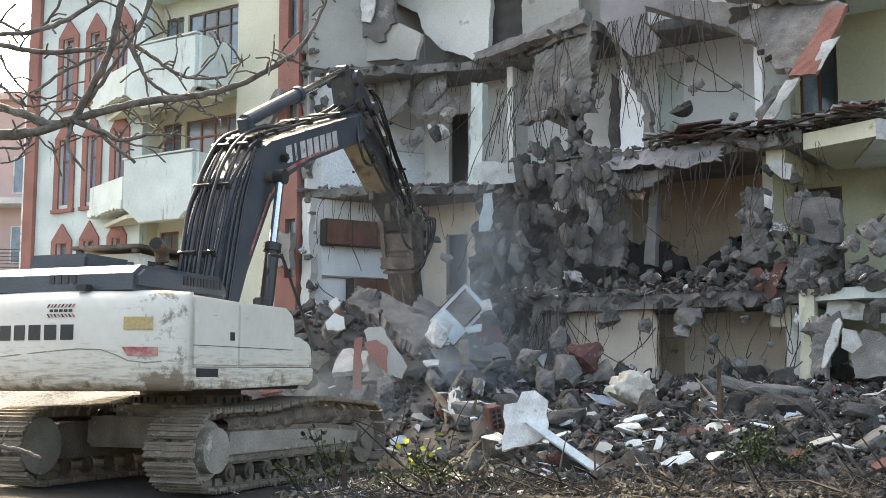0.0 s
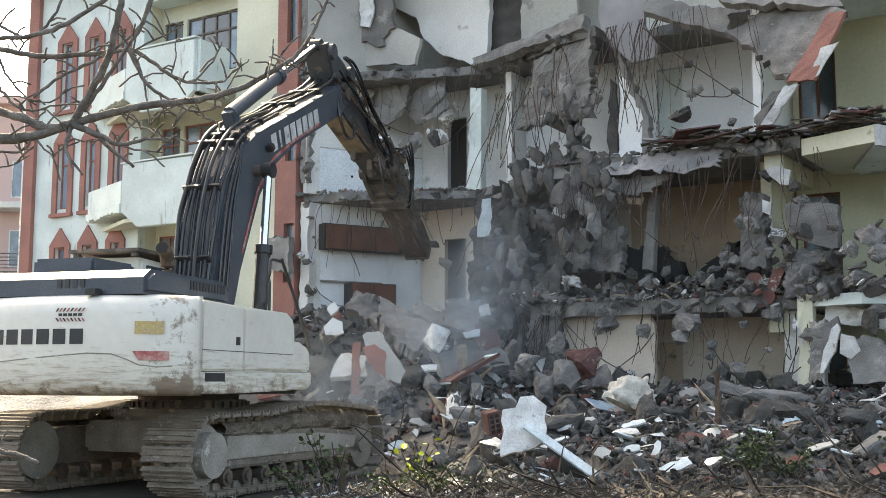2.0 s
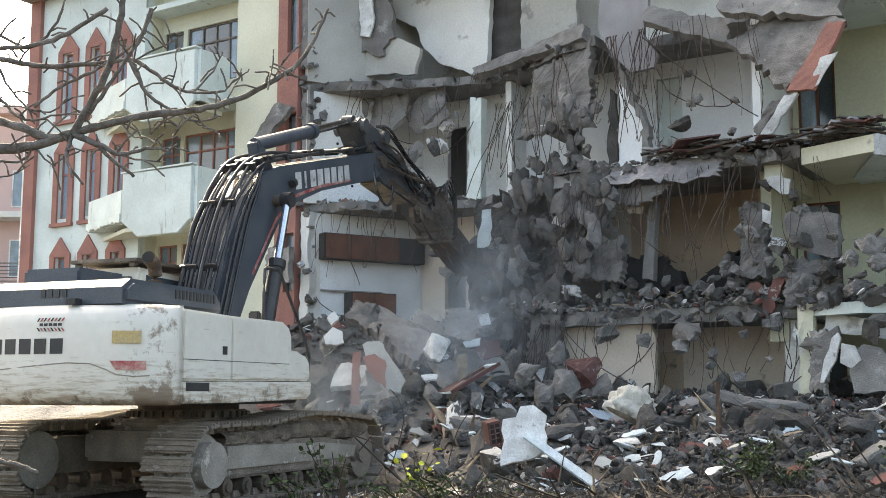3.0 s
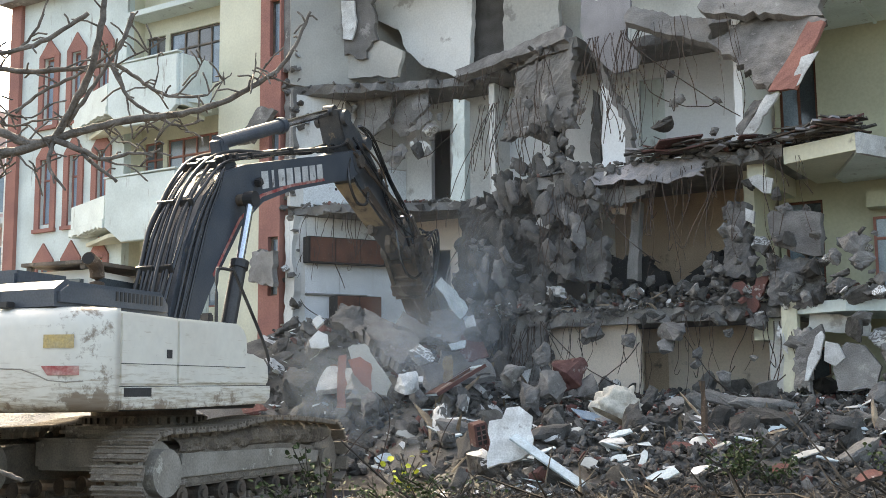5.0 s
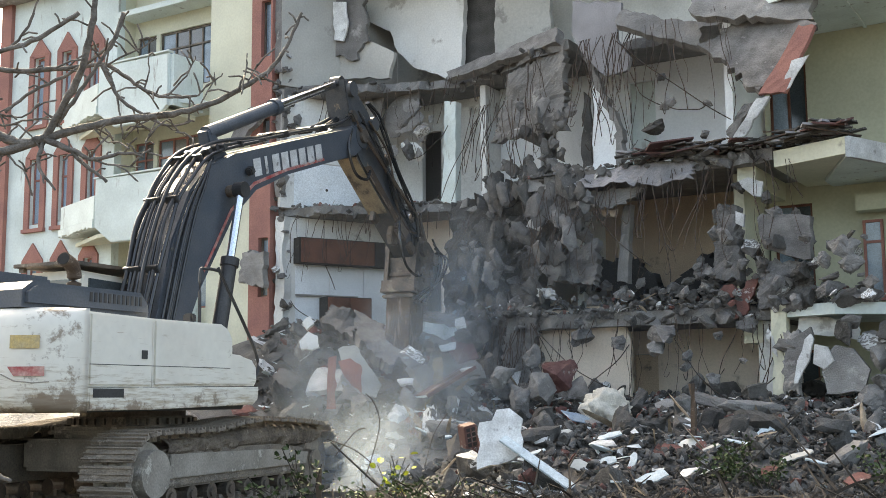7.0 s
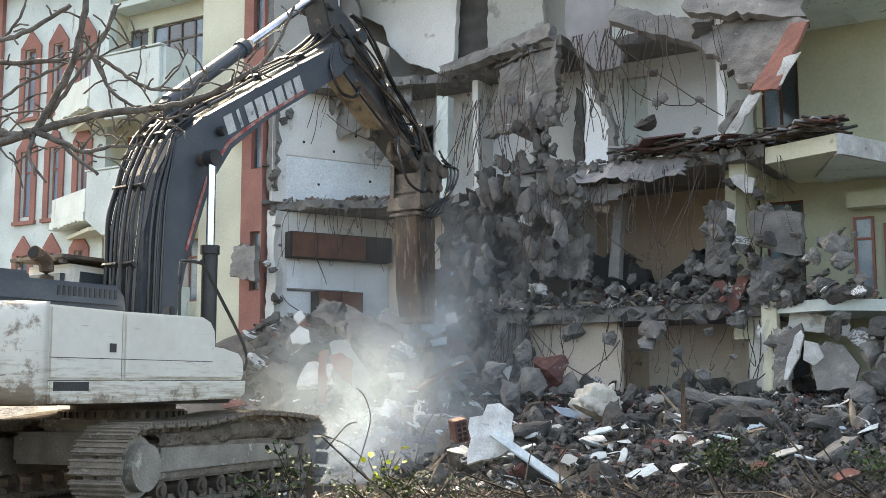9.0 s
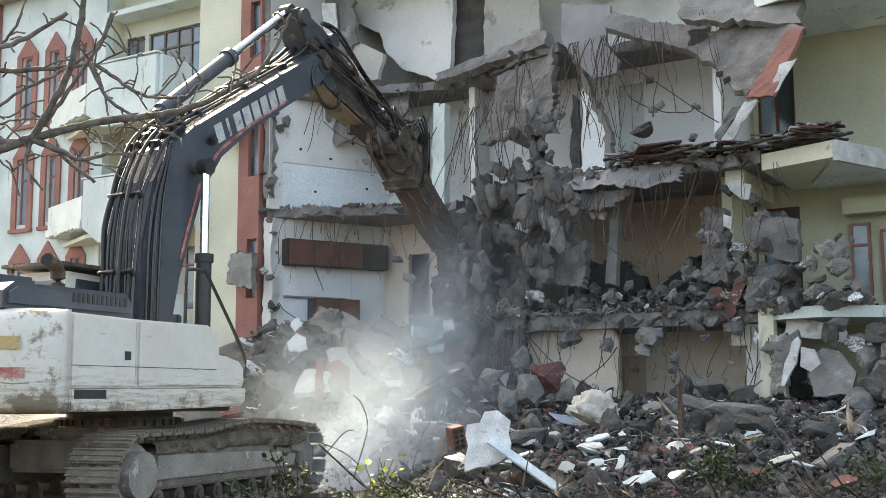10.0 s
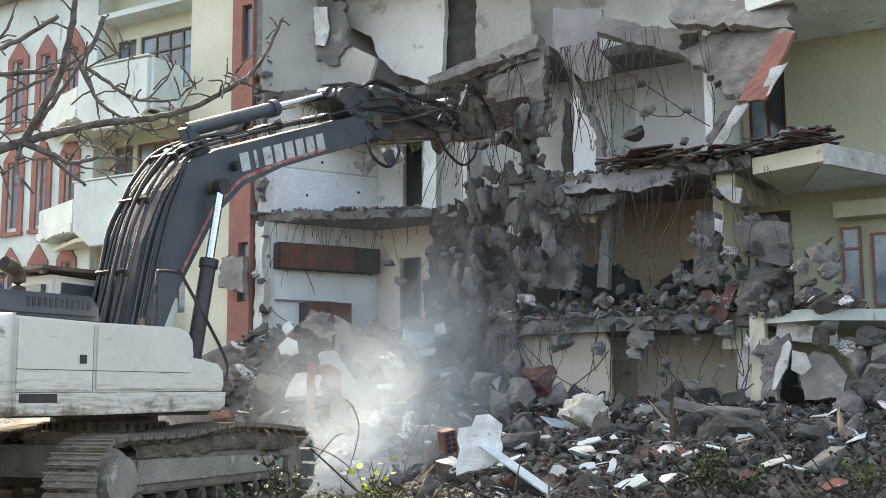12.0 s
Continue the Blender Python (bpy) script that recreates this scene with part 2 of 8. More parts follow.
def grime(m, low, high, corner):
    """Mud splashed along the lower rim and chipped, rusty paint round one corner."""
    n, l = m.node_tree.nodes, m.node_tree.links
    bsdf = n["Principled BSDF"]
    base = bsdf.inputs["Base Color"].links[0].from_socket
    co, xyz = n.new("ShaderNodeTexCoord"), n.new("ShaderNodeSeparateXYZ")
    l.new(co.outputs["Object"], xyz.inputs[0])
    tex = n.new("ShaderNodeTexNoise")
    tex.inputs["Scale"].default_value, tex.inputs["Detail"].default_value, tex.inputs["Roughness"].default_value = 5.5, 9, 0.7
    l.new(co.outputs["Object"], tex.inputs["Vector"])
    rim, flank, far_side = (n.new("ShaderNodeMapRange") for _ in range(3))
    for node, axis, a, b, k in ((rim, 2, high, low, 0.22), (flank, 0, corner, corner - 0.25, 0.17), (far_side, 1, -1.1, -1.3, 1.0)):
        node.inputs[1].default_value, node.inputs[2].default_value, node.inputs[4].default_value = a, b, k
        l.new(xyz.outputs[axis], node.inputs[0])
    both, s1, s2 = (n.new("ShaderNodeMath") for _ in range(3))
    both.operation = "MULTIPLY"
    l.new(flank.outputs[0], both.inputs[0])
    l.new(far_side.outputs[0], both.inputs[1])
    l.new(rim.outputs[0], s1.inputs[0])
    l.new(both.outputs[0], s1.inputs[1])
    l.new(s1.outputs[0], s2.inputs[0])
    l.new(tex.outputs[0], s2.inputs[1])
    cut = n.new("ShaderNodeMapRange")
    cut.inputs[1].default_value, cut.inputs[2].default_value, cut.inputs[4].default_value = 0.66, 0.76, 0.85
    l.new(s2.outputs[0], cut.inputs[0])
    mix = n.new("ShaderNodeMix")
    mix.data_type = "RGBA"
    mix.inputs[7].default_value = (0.2, 0.145, 0.1, 1)
    l.new(cut.outputs[0], mix.inputs[0])
    # long scrapes and dried splashes along the flanks, thickest low down
    mp, scr, low_down = n.new("ShaderNodeMapping"), n.new("ShaderNodeTexNoise"), n.new("ShaderNodeMapRange")
    mp.inputs["Scale"].default_value = (1.3, 1.3, 11.0)
    mp.inputs["Rotation"].default_value = (0.05, 0.04, 0)
    scr.inputs["Scale"].default_value, scr.inputs["Detail"].default_value, scr.inputs["Roughness"].default_value = 2.2, 9, 0.72
    l.new(co.outputs["Object"], mp.inputs["Vector"])
    l.new(mp.outputs[0], scr.inputs["Vector"])
    low_down.inputs[1].default_value, low_down.inputs[2].default_value, low_down.inputs[3].default_value, low_down.inputs[4].default_value = 1.25, 1.85, 0.17, -0.03
    l.new(xyz.outputs[2], low_down.inputs[0])
    s3, cut2, film = n.new("ShaderNodeMath"), n.new("ShaderNodeMapRange"), n.new("ShaderNodeMix")
    l.new(scr.outputs[0], s3.inputs[0])
    l.new(low_down.outputs[0], s3.inputs[1])
    cut2.inputs[1].default_value, cut2.inputs[2].default_value, cut2.inputs[4].default_value = 0.58, 0.74, 0.8
    l.new(s3.outputs[0], cut2.inputs[0])
    film.data_type = "RGBA"
    film.inputs[7].default_value = (0.36, 0.29, 0.2, 1)
    l.new(cut2.outputs[0], film.inputs[0])
    l.new(base, film.inputs[6])
    l.new(film.outputs[2], mix.inputs[6])
    l.new(mix.outputs[2], bsdf.inputs["Base Color"])


grime(M["m_white"], 1.2, 1.5, -2.42)


# ---------------------------------------------------------------- mesh helpers
def mesh_of(bm, name, material, smooth=False):
    me = bpy.data.meshes.new(name)
    bmesh.ops.recalc_face_normals(bm, faces=bm.faces)
    bm.to_mesh(me)
    bm.free()
    for m in (material if isinstance(material, (list, tuple)) else [material]):
        me.materials.append(M[m])
    if smooth:
        me.polygons.foreach_set("use_smooth", [True] * len(me.polygons))
    return me


def part(name, bm, material, parent=None, label="", m=None, smooth=False):
    ob = new(name, mesh_of(bm, name, material, smooth))
    if parent:
        ob.parent = parent
    if m is not None:
        ob.matrix_basis = m
    return tagged(ob, label)


def empty(name, m=None, label="", category="", group="", kind=""):
    ob = new(name)
    ob.empty_display_size = 0.3
    if m is not None:
        ob.matrix_basis = m
    return tagged(ob, label, category, group, kind)


def box(bm, lo, hi, bevel=0.0, m=None):
    vs = [bm.verts.new((x, y, z)) for x in (lo[0], hi[0]) for y in (lo[1], hi[1]) for z in (lo[2], hi[2])]
    fs = [bm.faces.new([vs[i] for i in q]) for q in ((0, 1, 3, 2), (4, 6, 7, 5), (0, 4, 5, 1), (2, 3, 7, 6), (0, 2, 6, 4), (1, 5, 7, 3))]
    if bevel:
        es = {e for f in fs for e in f.edges}
        r = bmesh.ops.bevel(bm, geom=list(es), offset=bevel, segments=2, affect="EDGES")
        vs = list({v for f in r["faces"] for v in f.verts})
    if m is not None:
        bmesh.ops.transform(bm, matrix=m, verts=[v for v in vs if v.is_valid])
    return bm


def boxes(*items, bevel=0.0):
    bm = bmesh.new()
    for lo, hi in items:
        box(bm, lo, hi, bevel)
    return bm


def prism(points, depth, axis="y", start=0.0, bm=None, bevel=0.0):
    """Extrudes a flat outline. axis y: points are (x, z); z: (x, y); x: (y, z)."""
    own = bm or bmesh.new()
    put = {"y": lambda p, d: (p[0], d, p[1]), "z": lambda p, d: (p[0], p[1], d), "x": lambda p, d: (d, p[0], p[1])}[axis]
    lo = [own.verts.new(put(p, start)) for p in points]
    hi = [own.verts.new(put(p, start + depth)) for p in points]
    n = len(points)
    fs = [own.faces.new(lo), own.faces.new(hi[::-1])]
    fs += [own.faces.new((lo[i], hi[i], hi[(i + 1) % n], lo[(i + 1) % n])) for i in range(n)]
    if bevel:
        es = {e for f in fs[:2] for e in f.edges}
        bmesh.ops.bevel(own, geom=list(es), offset=bevel, segments=2, affect="EDGES")
    return own


def tube(bm, path, radii, sides=6):
    """A tapered tube along a path."""
    rings = []
    path = [Vector(p) for p in path]
    for i, p in enumerate(path):
        d = (path[min(i + 1, len(path) - 1)] - path[max(i - 1, 0)])
        d = d.normalized() if d.length > 1e-9 else Vector((0, 0, 1))
        q = d.to_track_quat("Z", "Y")
        r = radii[min(i, len(radii) - 1)] if isinstance(radii, (list, tuple)) else radii
        rings.append([bm.verts.new(p + q @ Vector((math.cos(k * math.tau / sides) * r, math.sin(k * math.tau / sides) * r, 0))) for k in range(sides)])
    for a, b in zip(rings, rings[1:]):
        for k in range(sides):
            bm.faces.new((a[k], a[(k + 1) % sides], b[(k + 1) % sides], b[k]))
    bm.faces.new(rings[0][::-1])
    bm.faces.new(rings[-1])
    return bm


def smooth_path(pts, n=6):
    """Catmull-Rom through the points."""
    pts = [Vector(p) for p in pts]
    out = []
    for i in range(len(pts) - 1):
        p0, p1, p2, p3 = pts[max(i - 1, 0)], pts[i], pts[i + 1], pts[min(i + 2, len(pts) - 1)]
        for k in range(n):
            t = k / n
            out.append(0.5 * ((2 * p1) + (p2 - p0) * t + (2 * p0 - 5 * p1 + 4 * p2 - p3) * t * t + (3 * p1 - p0 - 3 * p2 + p3) * t ** 3))
    return out + [pts[-1]]


def cyl(bm, a, b, r, sides=16):
    return tube(bm, [a, b], r, sides)


def rough_edge(pts, step=0.25, jitter=0.1, rng=random):
    """Breaks a polyline into a ragged one."""
    out = []
    for a, b in zip(pts, pts[1:]):
        a, b = Vector(a), Vector(b)
        n = max(1, int((b - a).length / step))
        for k in range(n):
            p = a.lerp(b, k / n)
            if k or len(out) == 0:
                p = p + Vector([rng.uniform(-jitter, jitter) for _ in p])
            out.append(p)
    out.append(Vector(pts[-1]))
    return out


RNG = random.Random(7)


def chunk_mesh(name, size=(1, 0.8, 0.55), n=13, seed=0, material="concrete", skin=None, fine=1):
    """A broken lump: the hull of random points, with one flat side that may keep its plaster."""
    rng = random.Random(seed)
    bm = bmesh.new()
    for _ in range(n):
        v = Vector((rng.gauss(0, 1), rng.gauss(0, 1), rng.gauss(0, 1))).normalized()
        k = max(abs(v.x), abs(v.y), abs(v.z))
        v = v.lerp(v / k, 0.55) * rng.uniform(0.8, 1.1)
        bm.verts.new((v.x * size[0] / 2, v.y * size[1] / 2, max(-0.42, min(0.42, v.z * 0.5)) * size[2]))
    r = bmesh.ops.convex_hull(bm, input=bm.verts)
    bmesh.ops.delete(bm, geom=[v for v in bm.verts if not v.link_faces], context="VERTS")
    for _ in range(fine):
        bmesh.ops.subdivide_edges(bm, edges=[e for e in bm.edges if e.calc_length() > (0.22 if fine < 3 else 0.13)], cuts=1)
        bmesh.ops.triangulate(bm, faces=bm.faces)
    for v in bm.verts:
        k = noise.fractal(v.co * 4 + Vector((seed, 0, 0)), 1, 2, 3)
        v.co *= 1 + (0.13 if fine > 2 else 0.16) * k + 0.1 * noise.fractal(v.co * 13, 1, 2, 3) * (fine > 2) + rng.uniform(-0.04, 0.025)
    me = bpy.data.meshes.new(name)
    bmesh.ops.recalc_face_normals(bm, faces=bm.faces)
    bm.to_mesh(me)
    me.materials.append(M[material])
    if skin:
        me.materials.append(M[skin])
        for p in me.polygons:
            if p.normal.z > 0.8:
                p.material_index = 1
    bm.free()
    return me

# ---------------------------------------------------------------- ground
def build_ground():
    bm = bmesh.new()
    xs = [-2500, -600, -150, -60, -30] + [-20 + i * 0.7 for i in range(58)] + [30, 60, 150, 600, 2500]
    ys = [-2500, -600, -100, -30, -10, 0, 5, 9] + [11 + i * 0.6 for i in range(50)] + [50, 90, 200, 700, 2500]
    grid = []
    for y in ys:
        row = []
        for x in xs:
            near = abs(x) < 22 and 8 < y < 42
            row.append(bm.verts.new((x, y, (noise.fractal((x * 0.6, y * 0.6, 3), 1, 2, 4) * 0.05 if near else 0) - 0.03)))
        grid.append(row)
    for a, b in zip(grid, grid[1:]):
        for i in range(len(xs) - 1):
            bm.faces.new((a[i], a[i + 1], b[i + 1], b[i]))
    tagged(part("ground", bm, "dirt", smooth=True), "bare trampled brown earth of the demolition site", "ground", kind="structure")


build_ground()

# ---------------------------------------------------------------- apartment building
# local axes: x along the facade, y into the building, z up
HOUSE = pose(-3.5, 26.6, 0, 0, 0, -33)
house = empty("apartment_building", HOUSE, "half demolished apartment block, pale plaster with red trim", "building")
FLOORS = (2.9, 5.8, 8.7, 11.6)


def wall_cells(bm, a0, a1, z0, z1, b0, b1, holes):
    """A wall in the facade's direction with openings (a0, a1, z0, z1) cut through it."""
    aa = sorted({a0, a1, *[h[i] for h in holes for i in (0, 1) if a0 < h[i] < a1]})
    zz = sorted({z0, z1, *[h[i] for h in holes for i in (2, 3) if z0 < h[i] < z1]})
    for i in range(len(aa) - 1):
        run = None
        for k in range(len(zz) - 1):
            ca, cz = (aa[i] + aa[i + 1]) / 2, (zz[k] + zz[k + 1]) / 2
            solid = not any(h[0] < ca < h[1] and h[2] < cz < h[3] for h in holes)
            if solid:
                run = run if run is not None else zz[k]
            if run is not None and (not solid or k == len(zz) - 2):
                box(bm, (aa[i], b0, run), (aa[i + 1], b1, zz[k + 1] if solid else zz[k]))
                run = None
    return bm


def window(parent, a0, a1, z0, z1, b, trim="red_paint", mull=1, transom=0.0, pane="glass", name="window"):
    """Framed window set into an opening, with panes, mullions and a sill."""
    w = part(name, boxes(((a0, b, z0), (a0 + 0.05, b + 0.07, z1)), ((a1 - 0.05, b, z0), (a1, b + 0.07, z1)),
                         ((a0 + 0.05, b, z0), (a1 - 0.05, b + 0.07, z0 + 0.05)), ((a0 + 0.05, b, z1 - 0.05), (a1 - 0.05, b + 0.07, z1))), trim, parent)
    n = mull + 1
    step = (a1 - a0 - 0.1) / n
    for i in range(n):
        x0 = a0 + 0.05 + i * step
        if i:
            part("mullion", boxes(((x0 - 0.025, b - 0.003, z0 + 0.05), (x0 + 0.025, b + 0.06, z1 - 0.05))), trim, w)
        part("pane", boxes(((x0 + 0.025 * (i > 0), b + 0.03, z0 + 0.05), (x0 + step - 0.025 * (i < n - 1), b + 0.04, z1 - 0.05))),
             pane if (i + int(z0)) % 3 or pane == "pane_sky" else "pane_blue", w)
    if transom:
        part("transom", boxes(((a0 + 0.05, b - 0.004, transom), (a1 - 0.05, b + 0.065, transom + 0.05))), trim, w)
    return w


# --- the part still standing: a from -9.9 to 0
COLS = ((-8.78, -7.94), (-7.62, -6.84), (-6.5, -5.76))
ROWS = (0.2, 3.1, 6.0, 8.9)
holes = [(c[0] + 0.2, c[1] - 0.2, r + 0.12, r + 1.95) for c in COLS for r in ROWS]
bm = wall_cells(bmesh.new(), -9.55, -5.3, 0, 12.6, 0, 0.25, holes)
part("wall", bm, "plaster", house)
for c in COLS:
    for r in ROWS:
        s = bmesh.new()
        mid = (c[0] + c[1]) / 2
        prism([(c[0], r), (c[0] + 0.2, r), (c[0] + 0.2, r + 2.0), (c[0], r + 2.02)], 0.06, "y", -0.055, s)
        prism([(c[1] - 0.2, r), (c[1], r), (c[1], r + 2.02), (c[1] - 0.2, r + 2.0)], 0.06, "y", -0.055, s)
        prism([(c[0], r + 2.02), (c[0] + 0.2, r + 1.95), (c[1] - 0.2, r + 1.95), (c[1], r + 2.02), (mid, r + 2.5)], 0.06, "y", -0.055, s)
        prism([(c[0] - 0.03, r - 0.1), (c[1] + 0.03, r - 0.1), (c[1] + 0.03, r), (c[0] - 0.03, r)], 0.11, "y", -0.1, s)
        part("window_surround", s, "red_paint", house, "red painted window surround with a pointed top")
        window(house, c[0] + 0.2, c[1] - 0.2, r + 0.12, r + 1.95, 0.1, "red_paint", 0, r + 1.35, pane="pane_sky" if r > 5 else "glass")
# left corner pier and end wall
part("corner_pier", boxes(((-9.98, -0.12, 0), (-9.552, 0.4, 12.6))), "red_paint", house, "red painted corner pier")
part("wall", boxes(((-9.95, 0.402, 0), (-9.7, 9, 12.6))), "plaster", house)
# loggia bay: a -5.3 to -1.95, recessed wall at y 1.3
LOG = [(-5.2, -4.5, f + 0.95, f + 2.3) for f in (0, 2.9, 5.8, 8.7)] + [(-4.35, -2.35, f + 0.7, f + 2.3) for f in (0, 2.9, 5.8, 8.7)]
part("wall", wall_cells(bmesh.new(), -5.3, -1.7, 0, 12.6, 0.62, 0.82, LOG), "cream", house)
for h in LOG:
    window(house, *h, 0.68, "red_paint" if h[2] < 7 else "steel", 1 if h[1] - h[0] < 1 else 3, h[3] - 0.5, pane="pane_grey")
part("wall", boxes(((-5.55, 0.252, 0), (-5.302, 0.82, 12.6))), "cream", house)
part("wall", boxes(((-1.95, 0.252, 0), (-1.702, 0.618, 12.6))), "cream", house)
part("wall", boxes(((-1.95, 0, 0), (-0.55, 0.25, 12.6))), "cream", house, "cream plastered wall beside the cut")
for f in FLOORS:
    part("floor_slab", boxes(((-5.3, 0.0, f - 0.16), (-1.95, 0.618, f - 0.01))), "plaster", house)
for f in FLOORS[:3]:
    bal = part("balcony", prism([(-4.75, -1.0), (-2.3, -1.0), (-1.96, -0.55), (-1.96, -0.01), (-6.95, -0.06), (-6.98, -0.25)], 0.16, "z", f - 0.2), "plaster", house,
               "balcony with a solid plastered parapet and worn edge")
    part("parapet", prism([(-4.7, f - 0.2), (-4.1, f - 0.62), (-2.7, f - 0.62), (-2.28, f - 0.3), (-2.28, f + 0.98), (-4.7, f + 1.02)], 0.12, "y", -1.12, bevel=0.015), "plaster", bal)
    part("coping", boxes(((-4.74, -1.15, f + 1.022), (-2.24, -0.97, f + 1.06))), "plaster", bal)
    m = Matrix.Translation((-4.72, -1.04, 0)) @ pose(0, 0, 0, 0, 0, 180 - 20)
    part("side_parapet", boxes(((0.02, -0.06, f + 0.02), (2.35, 0.06, f + 0.62)), bevel=0.01), "plaster", bal, m=m)
    part("soffit", prism([(-4.72, -0.98), (-2.4, -0.98), (-2.4, -0.02), (-6.6, -0.06)], 0.1, "z", f - 0.45), "cream", bal)
    part("end_parapet", prism([(-1.02, f - 0.3), (-0.01, f - 0.3), (-0.01, f + 0.98), (-1.02, f + 0.98)], 0.1, "x", -2.27), "plaster", bal)
    rr = random.Random(int(f * 10))
    rim = [(0.0, f + 0.01), (2.38, f + 0.01)] + [(2.38 - 0.085 * q, f - 0.14 - rr.uniform(0, 0.09)) for q in range(29)]
    part("broken_edge", prism(rim, 0.24, "y", -0.14), "plaster", bal, "worn slab edge with spalled plaster", m=m)
# red pier at the cut, with its narrow windows
part("red_pier", wall_cells(bmesh.new(), -0.546, 0.1, 0, 12.6, -0.06, 0.3, [(-0.25, 0.05, f + 0.8, f + 2.2) for f in (0, 2.9, 5.8, 8.7)]), "red_paint", house, "red painted pier at the edge of the cut")
for f in (0, 2.9, 5.8, 8.7):
    window(house, -0.25, 0.05, f + 0.8, f + 2.2, 0.06, "steel", 0)
part("roof", boxes(((-10.1, -0.5, 12.6), (0.1, 9, 12.8))), "concrete", house)
# storey out of view, added only to cast shade on the right foreground
part("roof_storey", boxes(((-3.5, 0.1, 12.802), (0.1, 9, 14.6))), "cream", house, "unseen upper storey added to shade the right foreground")
part("wall", boxes(((-0.15, 0.302, 0), (0.09, 7, 12.6))), "white_wall", house)


# --- the opened part: a from 0.1 to 12
def slab(z, edge, back=5.0, thick=0.2, jitter=0.08, material="concrete", label="", name="floor_slab", seed=1):
    """A floor slab whose front edge is broken along a ragged line of (a, b)."""
    rng = random.Random(seed)
    e = rough_edge([(p[0], p[1], 0) for p in edge], 0.22, jitter, rng)
    e = sorted(e, key=lambda p: p.x)
    pts = [(p.x, p.y) for p in e] + [(edge[-1][0], back), (edge[0][0], back)]
    bm = bmesh.new()
    n = len(e)
    top = [bm.verts.new((p[0], p[1] + rng.uniform(-0.05, 0.1), z)) for p in pts]
    low = [bm.verts.new((p[0], p[1] + rng.uniform(-0.1, 0.12), z - thick + rng.uniform(-0.02, 0.02))) for p in pts]
    bm.faces.new(top)
    bm.faces.new(low[::-1])
    for i in range(len(pts)):
        j = (i + 1) % len(pts)
        bm.faces.new((top[i], low[i], low[j], top[j]))
    bmesh.ops.triangulate(bm, faces=bm.faces)
    return part(name, bm, material, house, label)


slab(5.8, [(0.1, 0.1), (1.2, 0.5), (2.6, 1.2), (3.8, 1.7), (4.6, 1.5)], label="broken concrete floor slab with bent bars", seed=1)
slab(5.8, [(4.62, 2.2), (5.6, 1.3), (6.4, 0.6), (7.2, 0.15), (9.5, 0.05), (11.9, 0.0)], thick=0.25, seed=2)
slab(8.75, [(0.1, 0.1), (1.0, 0.5), (2.0, 1.0), (3.0, 1.5), (4.2, 1.9), (5.5, 1.4), (7.2, 0.5), (7.6, 0.5)], thick=0.22, seed=3, label="sagging broken floor slab with a ragged edge")
slab(8.75, [(7.62, 1.6), (8.6, 1.4), (9.6, 1.2), (11.9, 0.3)], thick=0.2, seed=4)
slab(2.95, [(4.9, 0.9), (5.8, 0.4), (6.6, 0.1), (9.0, 0.1), (11.9, 0.05)], thick=0.28, seed=5, label="broken concrete floor slab heaped with rubble")
slab(2.95, [(0.1, 0.9), (2.5, 1.6), (4.88, 2.0)], thick=0.2, seed=6)


def inner_wall(a0, a1, b, z0, z1, material, holes=(), thick=0.15, label=""):
    return part("wall", wall_cells(bmesh.new(), a0, a1, z0, z1, b, b + thick, list(holes)), material, house, label)


def cross_wall(a, b0, b1, z0, z1, material, thick=0.15):
    return part("wall", boxes(((a, b0, z0), (a + thick, b1, z1))), material, house)


# the party wall laid open runs into the building at an angle; back walls follow, storey by storey
PARTY = Matrix.Translation((0.46, 0.30, 0)) @ pose(0, 0, 0, 0, 0, 63)
for z0, z1, m in ((0, 2.75, "beige_wall"), (2.95, 4.46, "white_wall"), (4.46, 5.58, "white_wall"), (5.8, 8.52, "white_wall"), (8.75, 11.3, "grey_plaster")):
    part("party_wall", boxes(((-0.3, 0, z0), (2.86, 0.15, z1))), m, house, m=PARTY)
part("dado", boxes(((0.05, -0.012, 5.82), (2.84, -0.003, 6.92)), bevel=0.002), "tile_white", house, "pale blue painted lower wall", m=PARTY)
part("dado_edge", boxes(((0.05, -0.016, 6.921), (2.84, -0.003, 6.95))), "grey_plaster", house, m=PARTY)
# near-black discs paint the shade of small holes; the wall stays whole
for u, w in ((0.5, 7.3), (1.3, 7.15), (1.9, 7.6), (2.3, 6.5), (0.9, 6.3), (1.6, 4.2), (0.6, 4.15), (0.7, 4.15)):
    part("anchor_hole", cyl(bmesh.new(), (u, -0.014, w), (u, -0.019, w), 0.035, 10), "dark", house, m=PARTY)
inner_wall(1.76, 4.7, 2.85, 0, 2.75, "beige_wall")
inner_wall(1.76, 4.7, 2.85, 2.95, 5.6, "beige_wall", [(2.42, 3.02, 2.96, 4.85)])
inner_wall(1.76, 4.7, 2.85, 5.8, 8.53, "white_wall", [(2.5, 3.05, 5.81, 7.85)])
inner_wall(1.76, 4.7, 2.85, 8.75, 11.3, "grey_plaster")
inner_wall(5.36, 7.9, 1.3, 0, 2.67, "beige_wall")
inner_wall(7.9, 11.4, 1.9, 0, 2.67, "beige_wall", [(8.3, 8.85, 0, 2.2)])
cross_wall(7.9, 1.3, 1.89, 0, 2.67, "beige_wall", 0.12)
part("door_leaf", boxes(((8.32, 1.98, 0.02), (8.83, 2.02, 2.18))), "tan_wall", house, "brown inner door")
inner_wall(4.7, 7.3, 2.3, 2.95, 5.55, "beige_wall", [])
inner_wall(7.45, 10.9, 2.6, 2.95, 5.55, "tan_wall", [])
